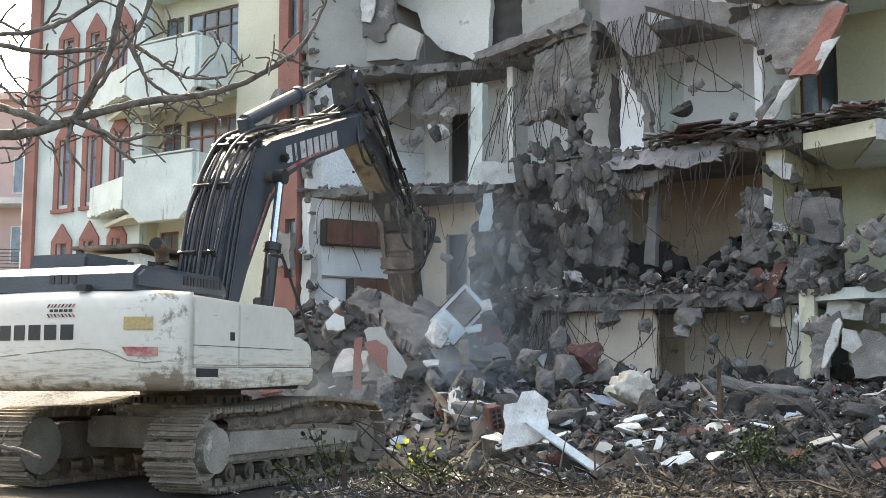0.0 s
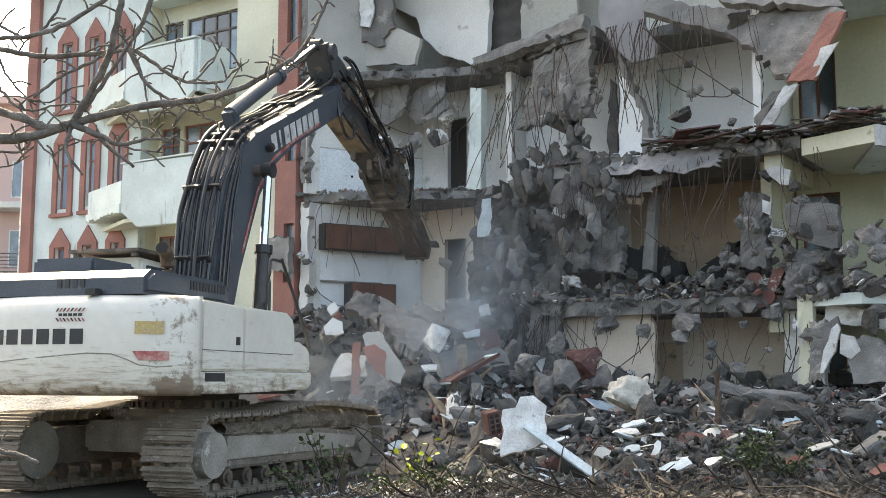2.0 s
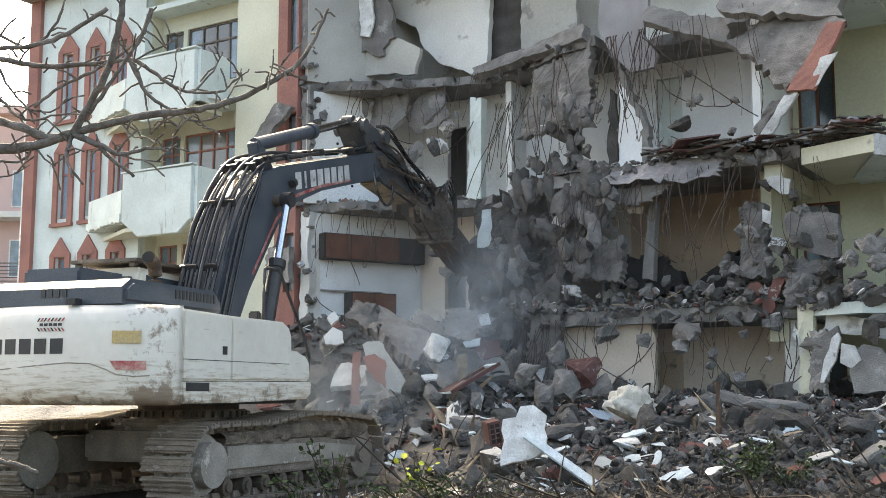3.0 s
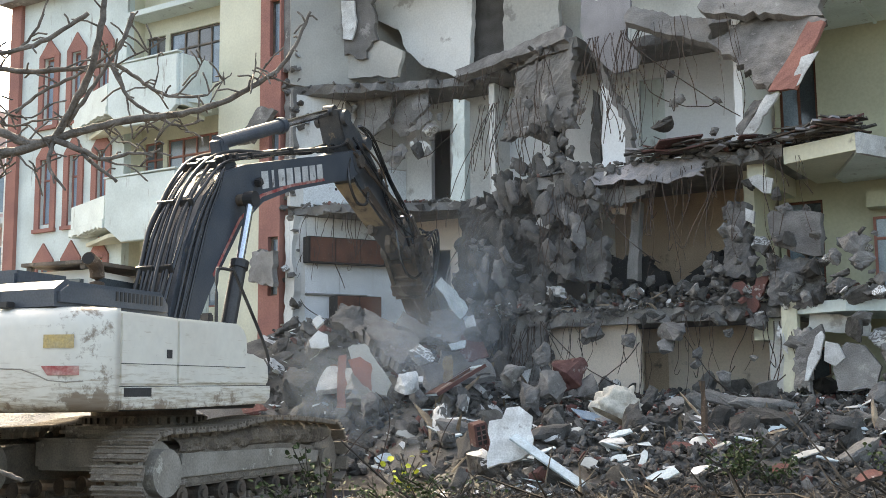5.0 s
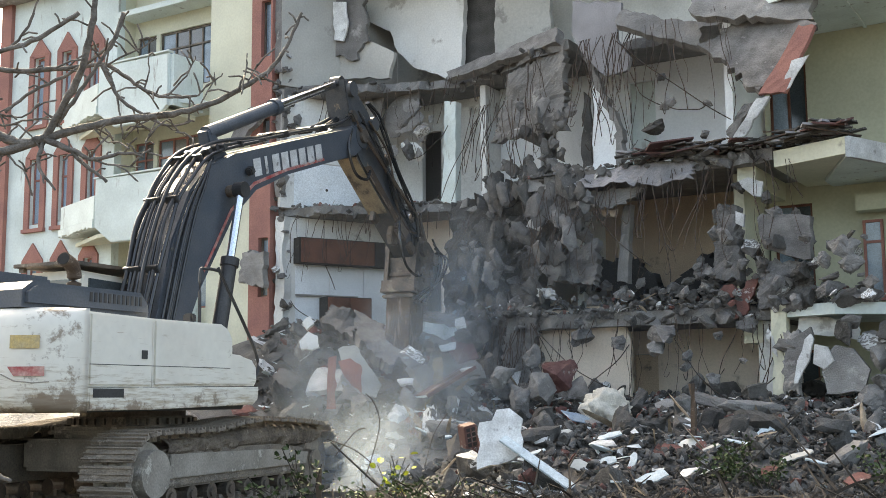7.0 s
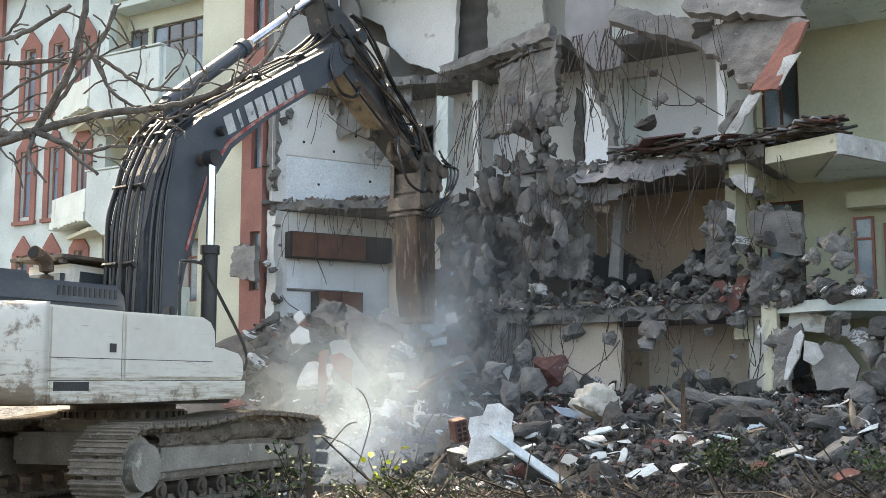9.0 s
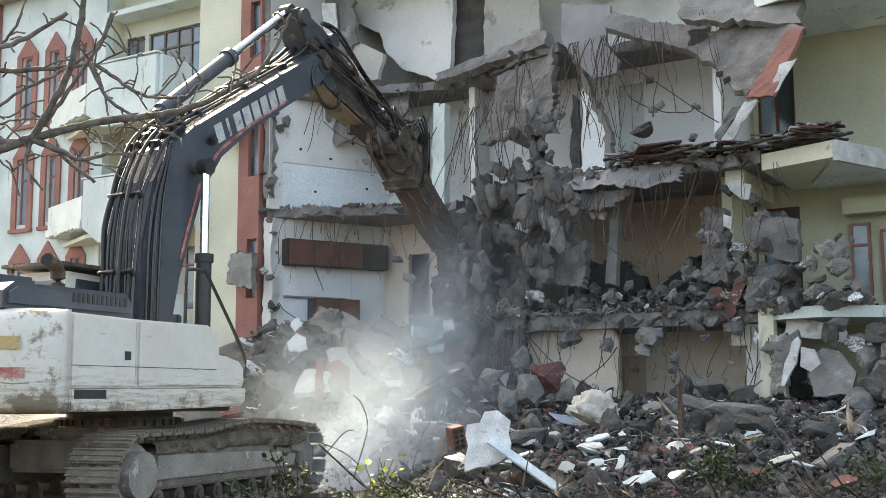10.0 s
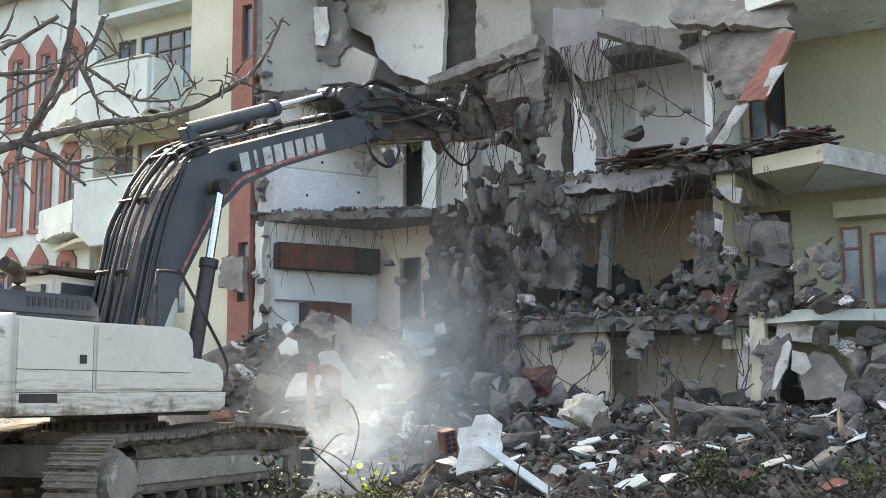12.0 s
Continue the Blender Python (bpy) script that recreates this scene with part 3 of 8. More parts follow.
inner_wall(4.85, 10.9, 2.6, 5.8, 8.55, "pale_wall", [(5.9, 6.3, 5.81, 8.0), (8.1, 8.7, 5.81, 8.2)])
# raised out of view to keep sun off the right-hand rubble
inner_wall(4.7, 16, 3.4, 8.75, 15.5, "white_wall")
# slab and roof above the view, added to block sun on rooms and heap
part("roof_slab", boxes(((0.3, 0.7, 11.45), (11.9, 3.39, 11.65))), "concrete", house)
part("roof", boxes(((0.12, 0.4, 14.6), (16, 9, 14.8))), "concrete", house)
part("door_leaf", boxes(((8.12, 2.68, 5.81), (8.68, 2.72, 8.18))), "plaster", house, "pale grey inner door")
part("backing_wall", boxes(((0.1, 5.0, 0), (16, 5.2, 8.7))), "grey_plaster", house)
# partitions running into the building
cross_wall(4.7, 2.4, 5, 0, 2.74, "beige_wall")
cross_wall(4.7, 2.0, 5, 2.95, 5.55, "white_wall")
cross_wall(4.7, 1.9, 5, 5.8, 8.5, "white_wall")
cross_wall(7.3, 1.4, 5, 2.95, 5.55, "white_wall")
cross_wall(5.2, 0.4, 2.39, 0.0, 2.67, "beige_wall")
cross_wall(10.9, 0.5, 5, 5.8, 8.55, "pale_wall")
cross_wall(11.4, 0.3, 5, 0, 2.67, "white_wall", 0.25)
cross_wall(10.9, 0.8, 5, 2.95, 5.55, "cream", 0.2)

# --- loggias beyond the cut: a 12 to 16
for f in (0.0, 2.9, 5.8, 8.7):
    part("wall", wall_cells(bmesh.new(), 11.15, 16, f, f + 2.9, 2.3, 2.5, [(11.25, 12.0, f + 0.3, f + 2.2)]), "olive_wall", house)
    window(house, 11.25, 12.0, f + 0.3, f + 2.2, 2.36, "cabinet_wood", 1)
for f in FLOORS:
    if abs(f - 5.8) > 0.2:
        part("floor_slab", prism([(11.92, -0.05), (12.95, -0.45), (14.3, 0.6), (14.3, 2.29), (11.92, 2.29)], 0.2, "z", f - 0.2), "plaster", house, "white edged loggia slab")
    if f > 7:
        part("slab_edge", prism([(11.95, -0.07), (12.95, -0.46), (13.16, -0.31), (13.16, 2.29), (13.22, 2.29), (13.22, -0.35), (12.95, -0.53), (11.93, -0.13)], 0.27, "z", f - 0.24), "plaster", house)
    part("beam", boxes(((11.15, 0.25, f - 0.62), (11.5, 2.29, f - 0.21))), "cream", house)
# the second loggia's slab juts out to a corner
part("floor_slab", prism([(12.42, 1.66), (13.31, -0.58), (14.05, 1.14), (14.6, 2.29), (12.42, 2.29)], 0.3, "z", 5.38), "plaster", house, "white edged loggia slab with a jutting corner")
part("slab_edge", prism([(13.3, -0.64), (13.38, -0.6), (14.12, 1.12), (14.04, 1.14), (13.31, -0.55)], 0.36, "z", 5.35), "plaster_bit", house)
part("beam", prism([(11.92, -0.05), (13.29, -0.58), (12.4, 1.66), (12.4, 2.29), (11.92, 2.29)], 0.3, "z", 5.42), "cream", house)
window(house, 12.95, 13.32, 3.1, 4.65, 2.2, "red_paint", 0, 4.2)
window(house, 13.5, 14.4, 3.1, 4.5, 2.2, "red_paint", 1)
part("beam", boxes(((12.9, 1.9, 4.8), (14.6, 2.29, 5.1))), "olive_wall", house)
part("wall", boxes(((15.8, 0, 0), (16, 7, 11.6))), "cream", house)

# ---------------------------------------------------------------- excavator
# local axes: x ahead, y to its left, z up, origin on the ground under the turntable
DRIVE = [  # seconds, x, y, heading
    (0.0, -3.467, 15.751, -23.18),
    (3.2, -3.467, 15.751, -23.18),
    (4.7, -3.765, 15.299, -22.76),
    (11.5, -3.765, 15.299, -22.76),
    (12.0, -3.827, 15.209, -23.96),
]
ARM = [  # seconds, heading of the house, boom, stick and hammer angles
    (0.0, -19.46, 37.86, -33.49, -73.45),
    (0.5, -19.06, 38.03, -36.10, -88.15),
    (1.0, -18.28, 43.39, -27.07, -78.73),
    (1.5, -16.74, 46.85, -25.36, -53.83),
    (2.0, -16.98, 44.18, -19.22, -27.94),
    (2.5, -18.89, 40.69, -8.71, -13.13),
    (3.0, -21.37, 33.24, -9.52, -18.65),
    (5.0, -23.64, 32.78, -28.32, -47.50),
    (5.5, -23.95, 34.59, -32.01, -56.82),
    (6.0, -24.76, 35.54, -32.44, -67.74),
    (6.5, -25.78, 36.44, -33.96, -78.96),
    (7.0, -28.02, 36.96, -39.21, -95.20),
    (9.0, -34.64, 50.25, -32.67, -87.52),
    (9.5, -30.52, 50.53, -25.02, -69.25),
    (10.0, -29.22, 50.39, -18.26, -33.90),
    (10.5, -30.83, 49.61, -7.48, -8.51),
    (11.0, -33.67, 45.38, -0.05, 5.04),
    (11.5, -36.13, 41.74, 5.59, 16.66),
    (12.0, -37.46, 38.89, 9.63, 20.35),
]
FOOT = Vector((0.20, 0, 2.06))
BOOM, STICK, HAMMER = 6.51, 2.86, 3.04
BOOM_PIN, REAR_PIN = (2.48, 1.02), (1.0, 151.4)


def spline(rows, t, col):
    """Smooth value between rows, without overshoot."""
    ts = [r[0] for r in rows]
    i = max(0, min(len(ts) - 2, sum(1 for s in ts if s <= t) - 1))

    def slope(k):
        if k == 0 or k == len(ts) - 1:
            return 0.0
        d0 = (rows[k][col] - rows[k - 1][col]) / (ts[k] - ts[k - 1])
        d1 = (rows[k + 1][col] - rows[k][col]) / (ts[k + 1] - ts[k])
        return 0.0 if d0 * d1 <= 0 else 2 * d0 * d1 / (d0 + d1)
    h = ts[i + 1] - ts[i]
    s = min(1, max(0, (t - ts[i]) / h))
    a, b = rows[i][col], rows[i + 1][col]
    return (a * (2 * s ** 3 - 3 * s * s + 1) + b * (3 * s * s - 2 * s ** 3)
            + h * (slope(i) * (s ** 3 - 2 * s * s + s) + slope(i + 1) * (s ** 3 - s * s)))


def ang(d):
    return Vector((math.cos(radians(d)), 0, math.sin(radians(d))))


def arm_pose(t):
    """Poses of all moving parts in the machine's space, and the machine's own."""
    x, y, h = (spline(DRIVE, t, c) for c in (1, 2, 3))
    hu, b1, b2, b3 = (spline(ARM, t, c) for c in (1, 2, 3, 4))
    up = pose(0, 0, 0, 0, 0, hu - h)

    def at(p, deg):
        return up @ Matrix.Translation(p) @ pose(0, 0, 0, 0, -deg, 0)

    def aim(a, b):
        d = b - a
        return at(a, math.degrees(math.atan2(d.z, d.x)))
    tip = FOOT + ang(b1) * BOOM
    end = tip + ang(b2) * STICK
    boom_m = Matrix.Translation(FOOT) @ pose(0, 0, 0, 0, -b1, 0)
    stick_m = Matrix.Translation(tip) @ pose(0, 0, 0, 0, -b2, 0)
    hammer_m = Matrix.Translation(end) @ pose(0, 0, 0, 0, -b3, 0)
    lift0, lift1 = Vector((1.0, 0, 1.75)), boom_m @ Vector((BOOM_PIN[0], 0, BOOM_PIN[1]))
    rear = tip + ang(b2 + REAR_PIN[1]) * REAR_PIN[0]
    crowd0 = boom_m @ Vector((2.85, 0, 1.82))
    tilt0 = stick_m @ Vector((0.15, 0, 0.62))
    tilt1 = hammer_m @ Vector((0.1, 0, 0.42)) 
    mid = stick_m @ Vector((STICK - 0.45, 0, 0.5))
    return {"excavator": pose(x, y, 0, 0, 0, 90 + h), "house": up, "boom": at(FOOT, b1), "stick": at(tip, b2), "hammer": at(end, b3),
            "lift_barrel": aim(lift0, lift1), "lift_rod": aim(lift1, lift0), "crowd_barrel": aim(crowd0, rear), "crowd_rod": aim(rear, crowd0),
            "tilt_barrel": aim(tilt0, mid), "tilt_rod": aim(mid, tilt0), "link": aim(mid, tilt1)}


FIRST = arm_pose(0.0)
digger = empty("excavator", FIRST["excavator"], "white and navy tracked excavator with a hydraulic breaker, muddy and scratched", "excavator")
MOVERS = {"excavator": digger}


def letters(width, height, material, parent, m, lean=0.0, count=8):
    """Plain bars standing for a maker's lettering."""
    step = width / count
    for i in range(count):
        w = step * (0.76 if i != 1 else 0.26)
        a = i * step + (step * 0.2 if i == 1 else 0)
        part("lettering_bar", prism([(a, 0), (a + w, 0), (a + w + lean, height), (a + lean, height)], 0.004, "y", 0), material, parent, m=m)


def smooth_step(v):
    v = max(0.0, min(1.0, v))
    return v * v * (3 - 2 * v)


def build_tracks():
    part("undercarriage", boxes(((-1.0, -0.95, 0.45), (1.0, 0.95, 0.85)), ((-0.75, -0.75, 0.85), (0.75, 0.75, 1.0)), bevel=0.05), "mud_steel", digger)
    ring = bmesh.new()
    cyl(ring, (0, 0, 1.0), (0, 0, 1.12), 0.78, 32)
    cyl(ring, (0, 0, 1.12), (0, 0, 1.2), 0.68, 32)
    part("turntable_ring", ring, "steel", digger)
    bolt_me = mesh_of(boxes(((-0.02, -0.02, 0), (0.02, 0.02, 0.08))), "ring_bolt", "steel")
    for k in range(36):
        o = new("ring_bolt", bolt_me)
        o.parent = digger
        o.matrix_basis = Matrix.Translation((math.cos(k * math.tau / 36) * 0.8, math.sin(k * math.tau / 36) * 0.8, 1.02))
    for side in (-1, 1):
        y0, y1 = (-1.62, -0.92) if side < 0 else (0.92, 1.62)
        out = y0 if side < 0 else y1
        tr = part("track_frame", prism([(-1.75, 0.38), (-1.5, 0.3), (2.1, 0.3), (2.35, 0.4), (2.3, 0.62), (1.2, 0.72), (-1.2, 0.78), (-1.7, 0.66)],
                                       0.42, "y", (y0 + y1) / 2 - 0.21, bevel=0.03), "mud_steel", digger)
        # shoes along the chain's path
        loop = []
        for k in range(9):
            a = radians(90 + 180 * k / 8)
            loop.append(Vector((-1.72 + 0.45 * math.cos(a), 0, 0.49 + 0.45 * math.sin(a))))
        loop += [Vector((-1.5 + i * 0.4, 0, 0.04)) for i in range(10)]
        for k in range(9):
            a = radians(-90 + 180 * k / 8)
            loop.append(Vector((2.34 + 0.46 * math.cos(a), 0, 0.5 + 0.46 * math.sin(a))))
        loop += [Vector((x, 0, z)) for x, z in ((1.9, 1.0), (1.3, 1.04), (0.7, 1.06), (0.2, 1.03), (-0.4, 0.96), (-0.9, 0.95), (-1.4, 0.95))]
        loop.append(loop[0])
        lens = [0]
        for a, b in zip(loop, loop[1:]):
            lens.append(lens[-1] + (b - a).length)
        shoe = bmesh.new()
        box(shoe, (-0.092, -0.35, -0.02), (0.092, 0.35, 0.02), 0.008)
        for gx in (-0.07, 0.0, 0.07):
            box(shoe, (gx - 0.01, -0.35, 0.02), (gx + 0.01, 0.35, 0.045))
        box(shoe, (-0.08, -0.12, -0.1), (0.08, -0.06, -0.02))
        box(shoe, (-0.08, 0.06, -0.1), (0.08, 0.12, -0.02))
        shoe_me = mesh_of(shoe, "shoe", "mud_steel")
        count = 49
        for k in range(count):
            s = lens[-1] * k / count
            i = max(j for j in range(len(lens) - 1) if lens[j] <= s)
            f = (s - lens[i]) / (lens[i + 1] - lens[i])
            p = loop[i].lerp(loop[i + 1], f)
            d = (loop[i + 1] - loop[i]).normalized()
            o = new("shoe", shoe_me)
            o.parent = tr
            rot = Matrix(((d.x, 0, -d.z), (0, 1, 0), (d.z, 0, d.x)))
            # path runs over the rear, under, up the front and back: outside is to the right of travel
            o.matrix_basis = Matrix.Translation((p.x, (y0 + y1) / 2, p.z)) @ rot.to_4x4() @ pose(0, 0, 0, 180, 0, 0)
        w = bmesh.new()
        cyl(w, (-1.72, out - 0.0 * side, 0.5), (-1.72, out - 0.16 * side, 0.5), 0.27, 28)
        cyl(w, (-1.72, out - 0.16 * side, 0.5), (-1.72, out - 0.6 * side, 0.5), 0.36, 28)
        part("sprocket", w, "dusty", tr, "round muddy final drive cover")
        w = bmesh.new()
        cyl(w, (2.3, out - 0.14 * side, 0.46), (2.3, out - 0.56 * side, 0.46), 0.36, 28)
        cyl(w, (2.3, out - 0.1 * side, 0.46), (2.3, out - 0.14 * side, 0.46), 0.14, 20)
        part("idler", w, "mud_steel", tr)
        for i in range(8):
            x = -1.2 + i * 0.43
            w = bmesh.new()
            cyl(w, (x, out - 0.16 * side, 0.2), (x, out - 0.54 * side, 0.2), 0.11, 16)
            cyl(w, (x, out - 0.13 * side, 0.2), (x, out - 0.16 * side, 0.2), 0.06, 12)
            part("track_roller", w, "steel", tr)
        for x in (-0.5, 1.1):
            w = bmesh.new()
            cyl(w, (x, out - 0.2 * side, 0.85), (x, out - 0.5 * side, 0.85), 0.07, 12)
            part("carrier_roller", w, "steel", tr)
        part("guard", prism([(-1.35, 0.42), (2.0, 0.42), (2.05, 0.58), (1.0, 0.66), (-1.3, 0.7)], 0.03, "y", out - side * 0.1 - (0.03 if side > 0 else 0), bevel=0.008), "dusty", tr)
        mud = bmesh.new()
        grid = []
        for i in range(72):
            x = -1.35 + 3.75 * i / 71
            row = []
            for j in range(7):
                v = j / 6
                bulge = 0.2 * math.sin(v * math.pi) ** 0.6 + noise.fractal((x * 5, v * 3, side), 1, 2, 4) * 0.07
                top = 0.9 + 0.11 * smooth_step((x + 0.6) / 1.4)
                row.append(mud.verts.new((x + noise.noise((x * 9, v * 7, 1)) * 0.02, out - side * (0.3 - bulge), 0.64 + (top - 0.64) * v)))
            grid.append(row)
        for p, q in zip(grid, grid[1:]):
            for j in range(6):
                mud.faces.new((p[j], q[j], q[j + 1], p[j + 1]))
        part("caked_mud", mud, "mud", tr, "dried mud caked over the frame", smooth=False)


def build_house():
    up = part("revolving_frame", boxes(((-2.5, -1.35, 1.2), (0.6, 1.35, 1.4)), bevel=0.02), "m_black", digger, m=FIRST["house"])
    MOVERS["house"] = up
    # counterweight: rounded in plan, swept over the full width
    half = [(-2.4, -1.5)] + [(-2.5 - 0.56 * math.sin(radians(k * 10)), -0.92 - 0.58 * math.cos(radians(k * 10))) for k in range(9)] + [(-3.1, -0.8), (-3.15, -0.5), (-3.18, -0.2)]
    plan = half + [(x, -y) for x, y in half[::-1]]
    prof = [(1.2, 0.22), (1.22, 0.13), (1.27, 0.06), (1.35, 0.02), (1.6, 0.0), (2.1, 0.0), (2.2, 0.02), (2.27, 0.07), (2.31, 0.14), (2.33, 0.24)]
    bm = bmesh.new()
    rings = []
    for z, inset in prof:
        ring = []
        for i, (x, y) in enumerate(plan):
            k = 1 - inset / 3.2 if i not in (0, len(plan) - 1) else 1
            ring.append(bm.verts.new((-2.4 + (x + 2.4) * (1 - inset / 0.8), y * k, z)))
        rings.append(ring)
    for a, b in zip(rings, rings[1:]):
        for i in range(len(plan) - 1):
            bm.faces.new((a[i], a[i + 1], b[i + 1], b[i]))
    bm.faces.new(rings[0][::-1])
    bm.faces.new(rings[-1])
    bm.faces.new([r[0] for r in rings] + [r[-1] for r in rings[::-1]])
    part("counterweight", bm, "m_white", up, "white counterweight scratched and rust stained", smooth=True)

    def on_back(y, z, lift=0.006):
        """A pose on the counterweight's rear face, x to the right as seen from behind."""
        for (x0, y0), (x1, y1) in zip(plan, plan[1:]):
            if y0 <= y <= y1:
                f = (y - y0) / (y1 - y0)
                d = Vector((x1 - x0, y1 - y0, 0)).normalized()
                n = Vector((-d.y, d.x, 0))
                p = Vector((x0 + (x1 - x0) * f, y, z)) + n * lift
                return Matrix.Translation(p) @ Matrix(((-d.x, -n.x, 0), (-d.y, -n.y, 0), (0, 0, 1))).to_4x4()
        return Matrix.Translation((-3.2, y, z))
    # right flank: rear and front doors, sill and step
    side = -1.5
    part("side_door", prism([(-2.385, 1.48), (-1.36, 1.48), (-1.36, 2.28), (-2.385, 2.3)], 0.5, "y", side, bevel=0.025), "m_white", up)
    part("side_door", prism([(-1.345, 1.48), (0.12, 1.5), (0.17, 1.96), (0.15, 2.12), (0.08, 2.22), (-0.06, 2.28), (-1.345, 2.28)], 0.5, "y", side, bevel=0.03), "m_white", up)
    part("toolbox", prism([(-0.1, 1.5), (0.66, 1.5), (0.7, 1.58), (0.68, 1.76), (0.6, 1.84), (0.3, 1.9), (-0.1, 1.94)], 0.62, "y", side + 0.004, bevel=0.03), "m_white", up)
    part("side_sill", prism([(-2.385, 1.22), (-1.4, 1.22), (0.6, 1.26), (0.7, 1.32), (0.72, 1.49), (-2.385, 1.468)], 0.7, "y", side - 0.01, bevel=0.02), "m_white", up)
    part("left_flank", prism([(-2.385, 1.25), (-0.6, 1.25), (-0.6, 2.3), (-2.385, 2.3)], 0.5, "y", 1.0, bevel=0.03), "m_white", up)
    part("latch", boxes(((-1.56, side - 0.012, 1.8), (-1.47, side + 0.01, 1.9))), "m_black", up, "black door latch")
    part("scuff_plate", boxes(((-2.33, side - 0.014, 1.36), (-1.85, side - 0.008, 1.46))), "m_black", up)
    for z in (1.72,):
        part("door_seam", boxes(((-2.37, side - 0.002, z), (0.1, side + 0.01, z + 0.008))), "m_black", up)
    # lettering bars, warning plate, reflectors on the counterweight
    for i in range(8):
        w = 0.16 if i != 1 else 0.05
        part("lettering_bar", prism([(-w / 2, 0), (w / 2, 0), (w / 2, 0.17), (-w / 2, 0.17)], 0.004, "y", 0), "m_black", up, "black lettering bar", m=on_back(1.12 - i * 0.212, 1.77))
    part("warning_plate", boxes(((-0.16, 0, -0.07), (0.16, 0.004, 0.07))), "yellow", up, "faded yellow warning plate", m=on_back(-1.18, 1.95, 0.012))
    part("reflector", prism([(-0.2, 0.05), (-0.13, -0.05), (0.2, -0.05), (0.2, 0.05)], 0.004, "y", 0), "m_red", up, "worn red reflector strip", m=on_back(-1.2, 1.64, 0.012))
    for i in range(8):
        part("hazard_stripe", prism([(0, 0), (0.02, 0), (0.05, 0.04), (0.03, 0.04)], 0.004, "y", 0), "m_red" if i % 2 else "m_black", up, m=on_back(-0.1 - i * 0.045, 2.13, 0.01))
        part("hazard_stripe", prism([(0.03, 0), (0.05, 0), (0.02, 0.04), (0.0, 0.04)], 0.004, "y", 0), "m_red" if i % 2 else "m_black", up, m=on_back(-0.1 - i * 0.045, 2.02, 0.01))
    for i in range(5):
        part("plate_bar", boxes(((0, 0, 0), (0.045, 0.003, 0.03))), "m_black", up, m=on_back(-0.14 - i * 0.06, 2.08, 0.01))
    crease = bmesh.new()
    line = [(1.35, 1.55), (0.9, 1.56), (0.4, 1.6), (-0.1, 1.64), (-0.5, 1.67), (-0.78, 1.66), (-0.95, 1.6), (-1.08, 1.54), (-1.25, 1.52), (-1.38, 1.53)]
    for (ya, za), (yb, zb) in zip(line, line[1:]):
        p, q = on_back(ya, za, 0.004).translation, on_back(yb, zb, 0.004).translation
        tube(crease, [p, q], 0.007, 6)
    part("crease", crease, "dusty", up, "dirty raised crease across the counterweight")
    part("rear_lamp", boxes(((-3.1, -0.55, 2.32), (-2.98, -0.4, 2.39)), bevel=0.01), "m_black", up)
    # engine hood
    hood = part("engine_hood", prism([(-2.95, 2.33), (-0.95, 2.33), (-0.98, 2.5), (-1.1, 2.62), (-2.8, 2.62), (-2.95, 2.52)], 2.2, "y", -1.1, bevel=0.05), "m_navy", up, "navy engine hood with vents")
    for i in range(12):
        part("vent", boxes(((-2.0 + i * 0.075, -1.108, 2.45), (-1.96 + i * 0.075, -1.095, 2.56))), "m_black", hood)
    for i in range(4):
        part("vent", boxes(((-2.962, -0.3 + i * 0.1, 2.42), (-2.945, -0.24 + i * 0.1, 2.52))), "m_black", hood)
    part("intake_box", boxes(((-2.5, -0.1, 2.622), (-1.6, 0.75, 2.82)), bevel=0.04), "m_navy", up)
    ex = bmesh.new()
    tube(ex, smooth_path([(-1.85, -0.7, 2.6), (-1.85, -0.7, 2.8), (-1.92, -0.72, 2.9), (-2.08, -0.76, 2.95)], 4), 0.085, 16)
    part("exhaust_pipe", ex, "rust", up, "bent exhaust pipe with a dark mouth")
    # near-black disc on the capped end paints the shade inside the pipe
    mouth = bmesh.new()
    cyl(mouth, (-2.084, -0.76, 2.951), (-2.09, -0.762, 2.953), 0.07, 16)
    part("exhaust_mouth", mouth, "dark", up)
    # cab on the left
    cab = part("cab", prism([(-0.55, 1.4), (1.1, 1.4), (1.2, 2.2), (0.95, 3.0), (-0.5, 3.05), (-0.6, 2.4)], 0.95, "y", 0.5, bevel=0.05), "m_white", up, "operator cab with a guard roof")
    part("cab_glass", prism([(-0.42, 2.35), (0.95, 2.35), (0.8, 2.92), (-0.38, 2.95)], 0.99, "y", 0.48), "glass", cab)
    part("rear_glass", boxes(((-0.61, 0.62, 2.5), (-0.53, 1.32, 2.92))), "glass", cab)
    part("roof_guard", boxes(((-0.75, 0.4, 3.1), (1.3, 1.5, 3.15)), ((-0.7, 0.45, 3.04), (-0.64, 0.55, 3.1)), ((-0.7, 1.35, 3.04), (-0.64, 1.45, 3.1)), bevel=0.008), "steel", cab)
    # handrail and mirrors at the right front
    hr = bmesh.new()
    tube(hr, smooth_path([(-0.35, -1.35, 2.28), (-0.35, -1.35, 2.9), (-0.28, -1.35, 2.98), (0.0, -1.35, 2.98), (0.06, -1.36, 2.93), (0.75, -1.42, 1.95), (0.76, -1.42, 1.62)], 5), 0.022, 8)
    part("handrail", hr, "m_black", up, "bent black handrail")
    part("fuel_cap", boxes(((-0.5, -1.35, 2.28), (-0.4, -1.2, 2.4)), bevel=0.02), "m_black", up)
    part("boom_bracket", boxes(((-0.05, -0.45, 1.4), (0.5, -0.33, 2.25)), ((-0.05, 0.33, 1.4), (0.5, 0.45, 2.25)), ((0.6, -0.4, 1.4), (1.15, 0.4, 1.8)), bevel=0.03), "m_navy", up)


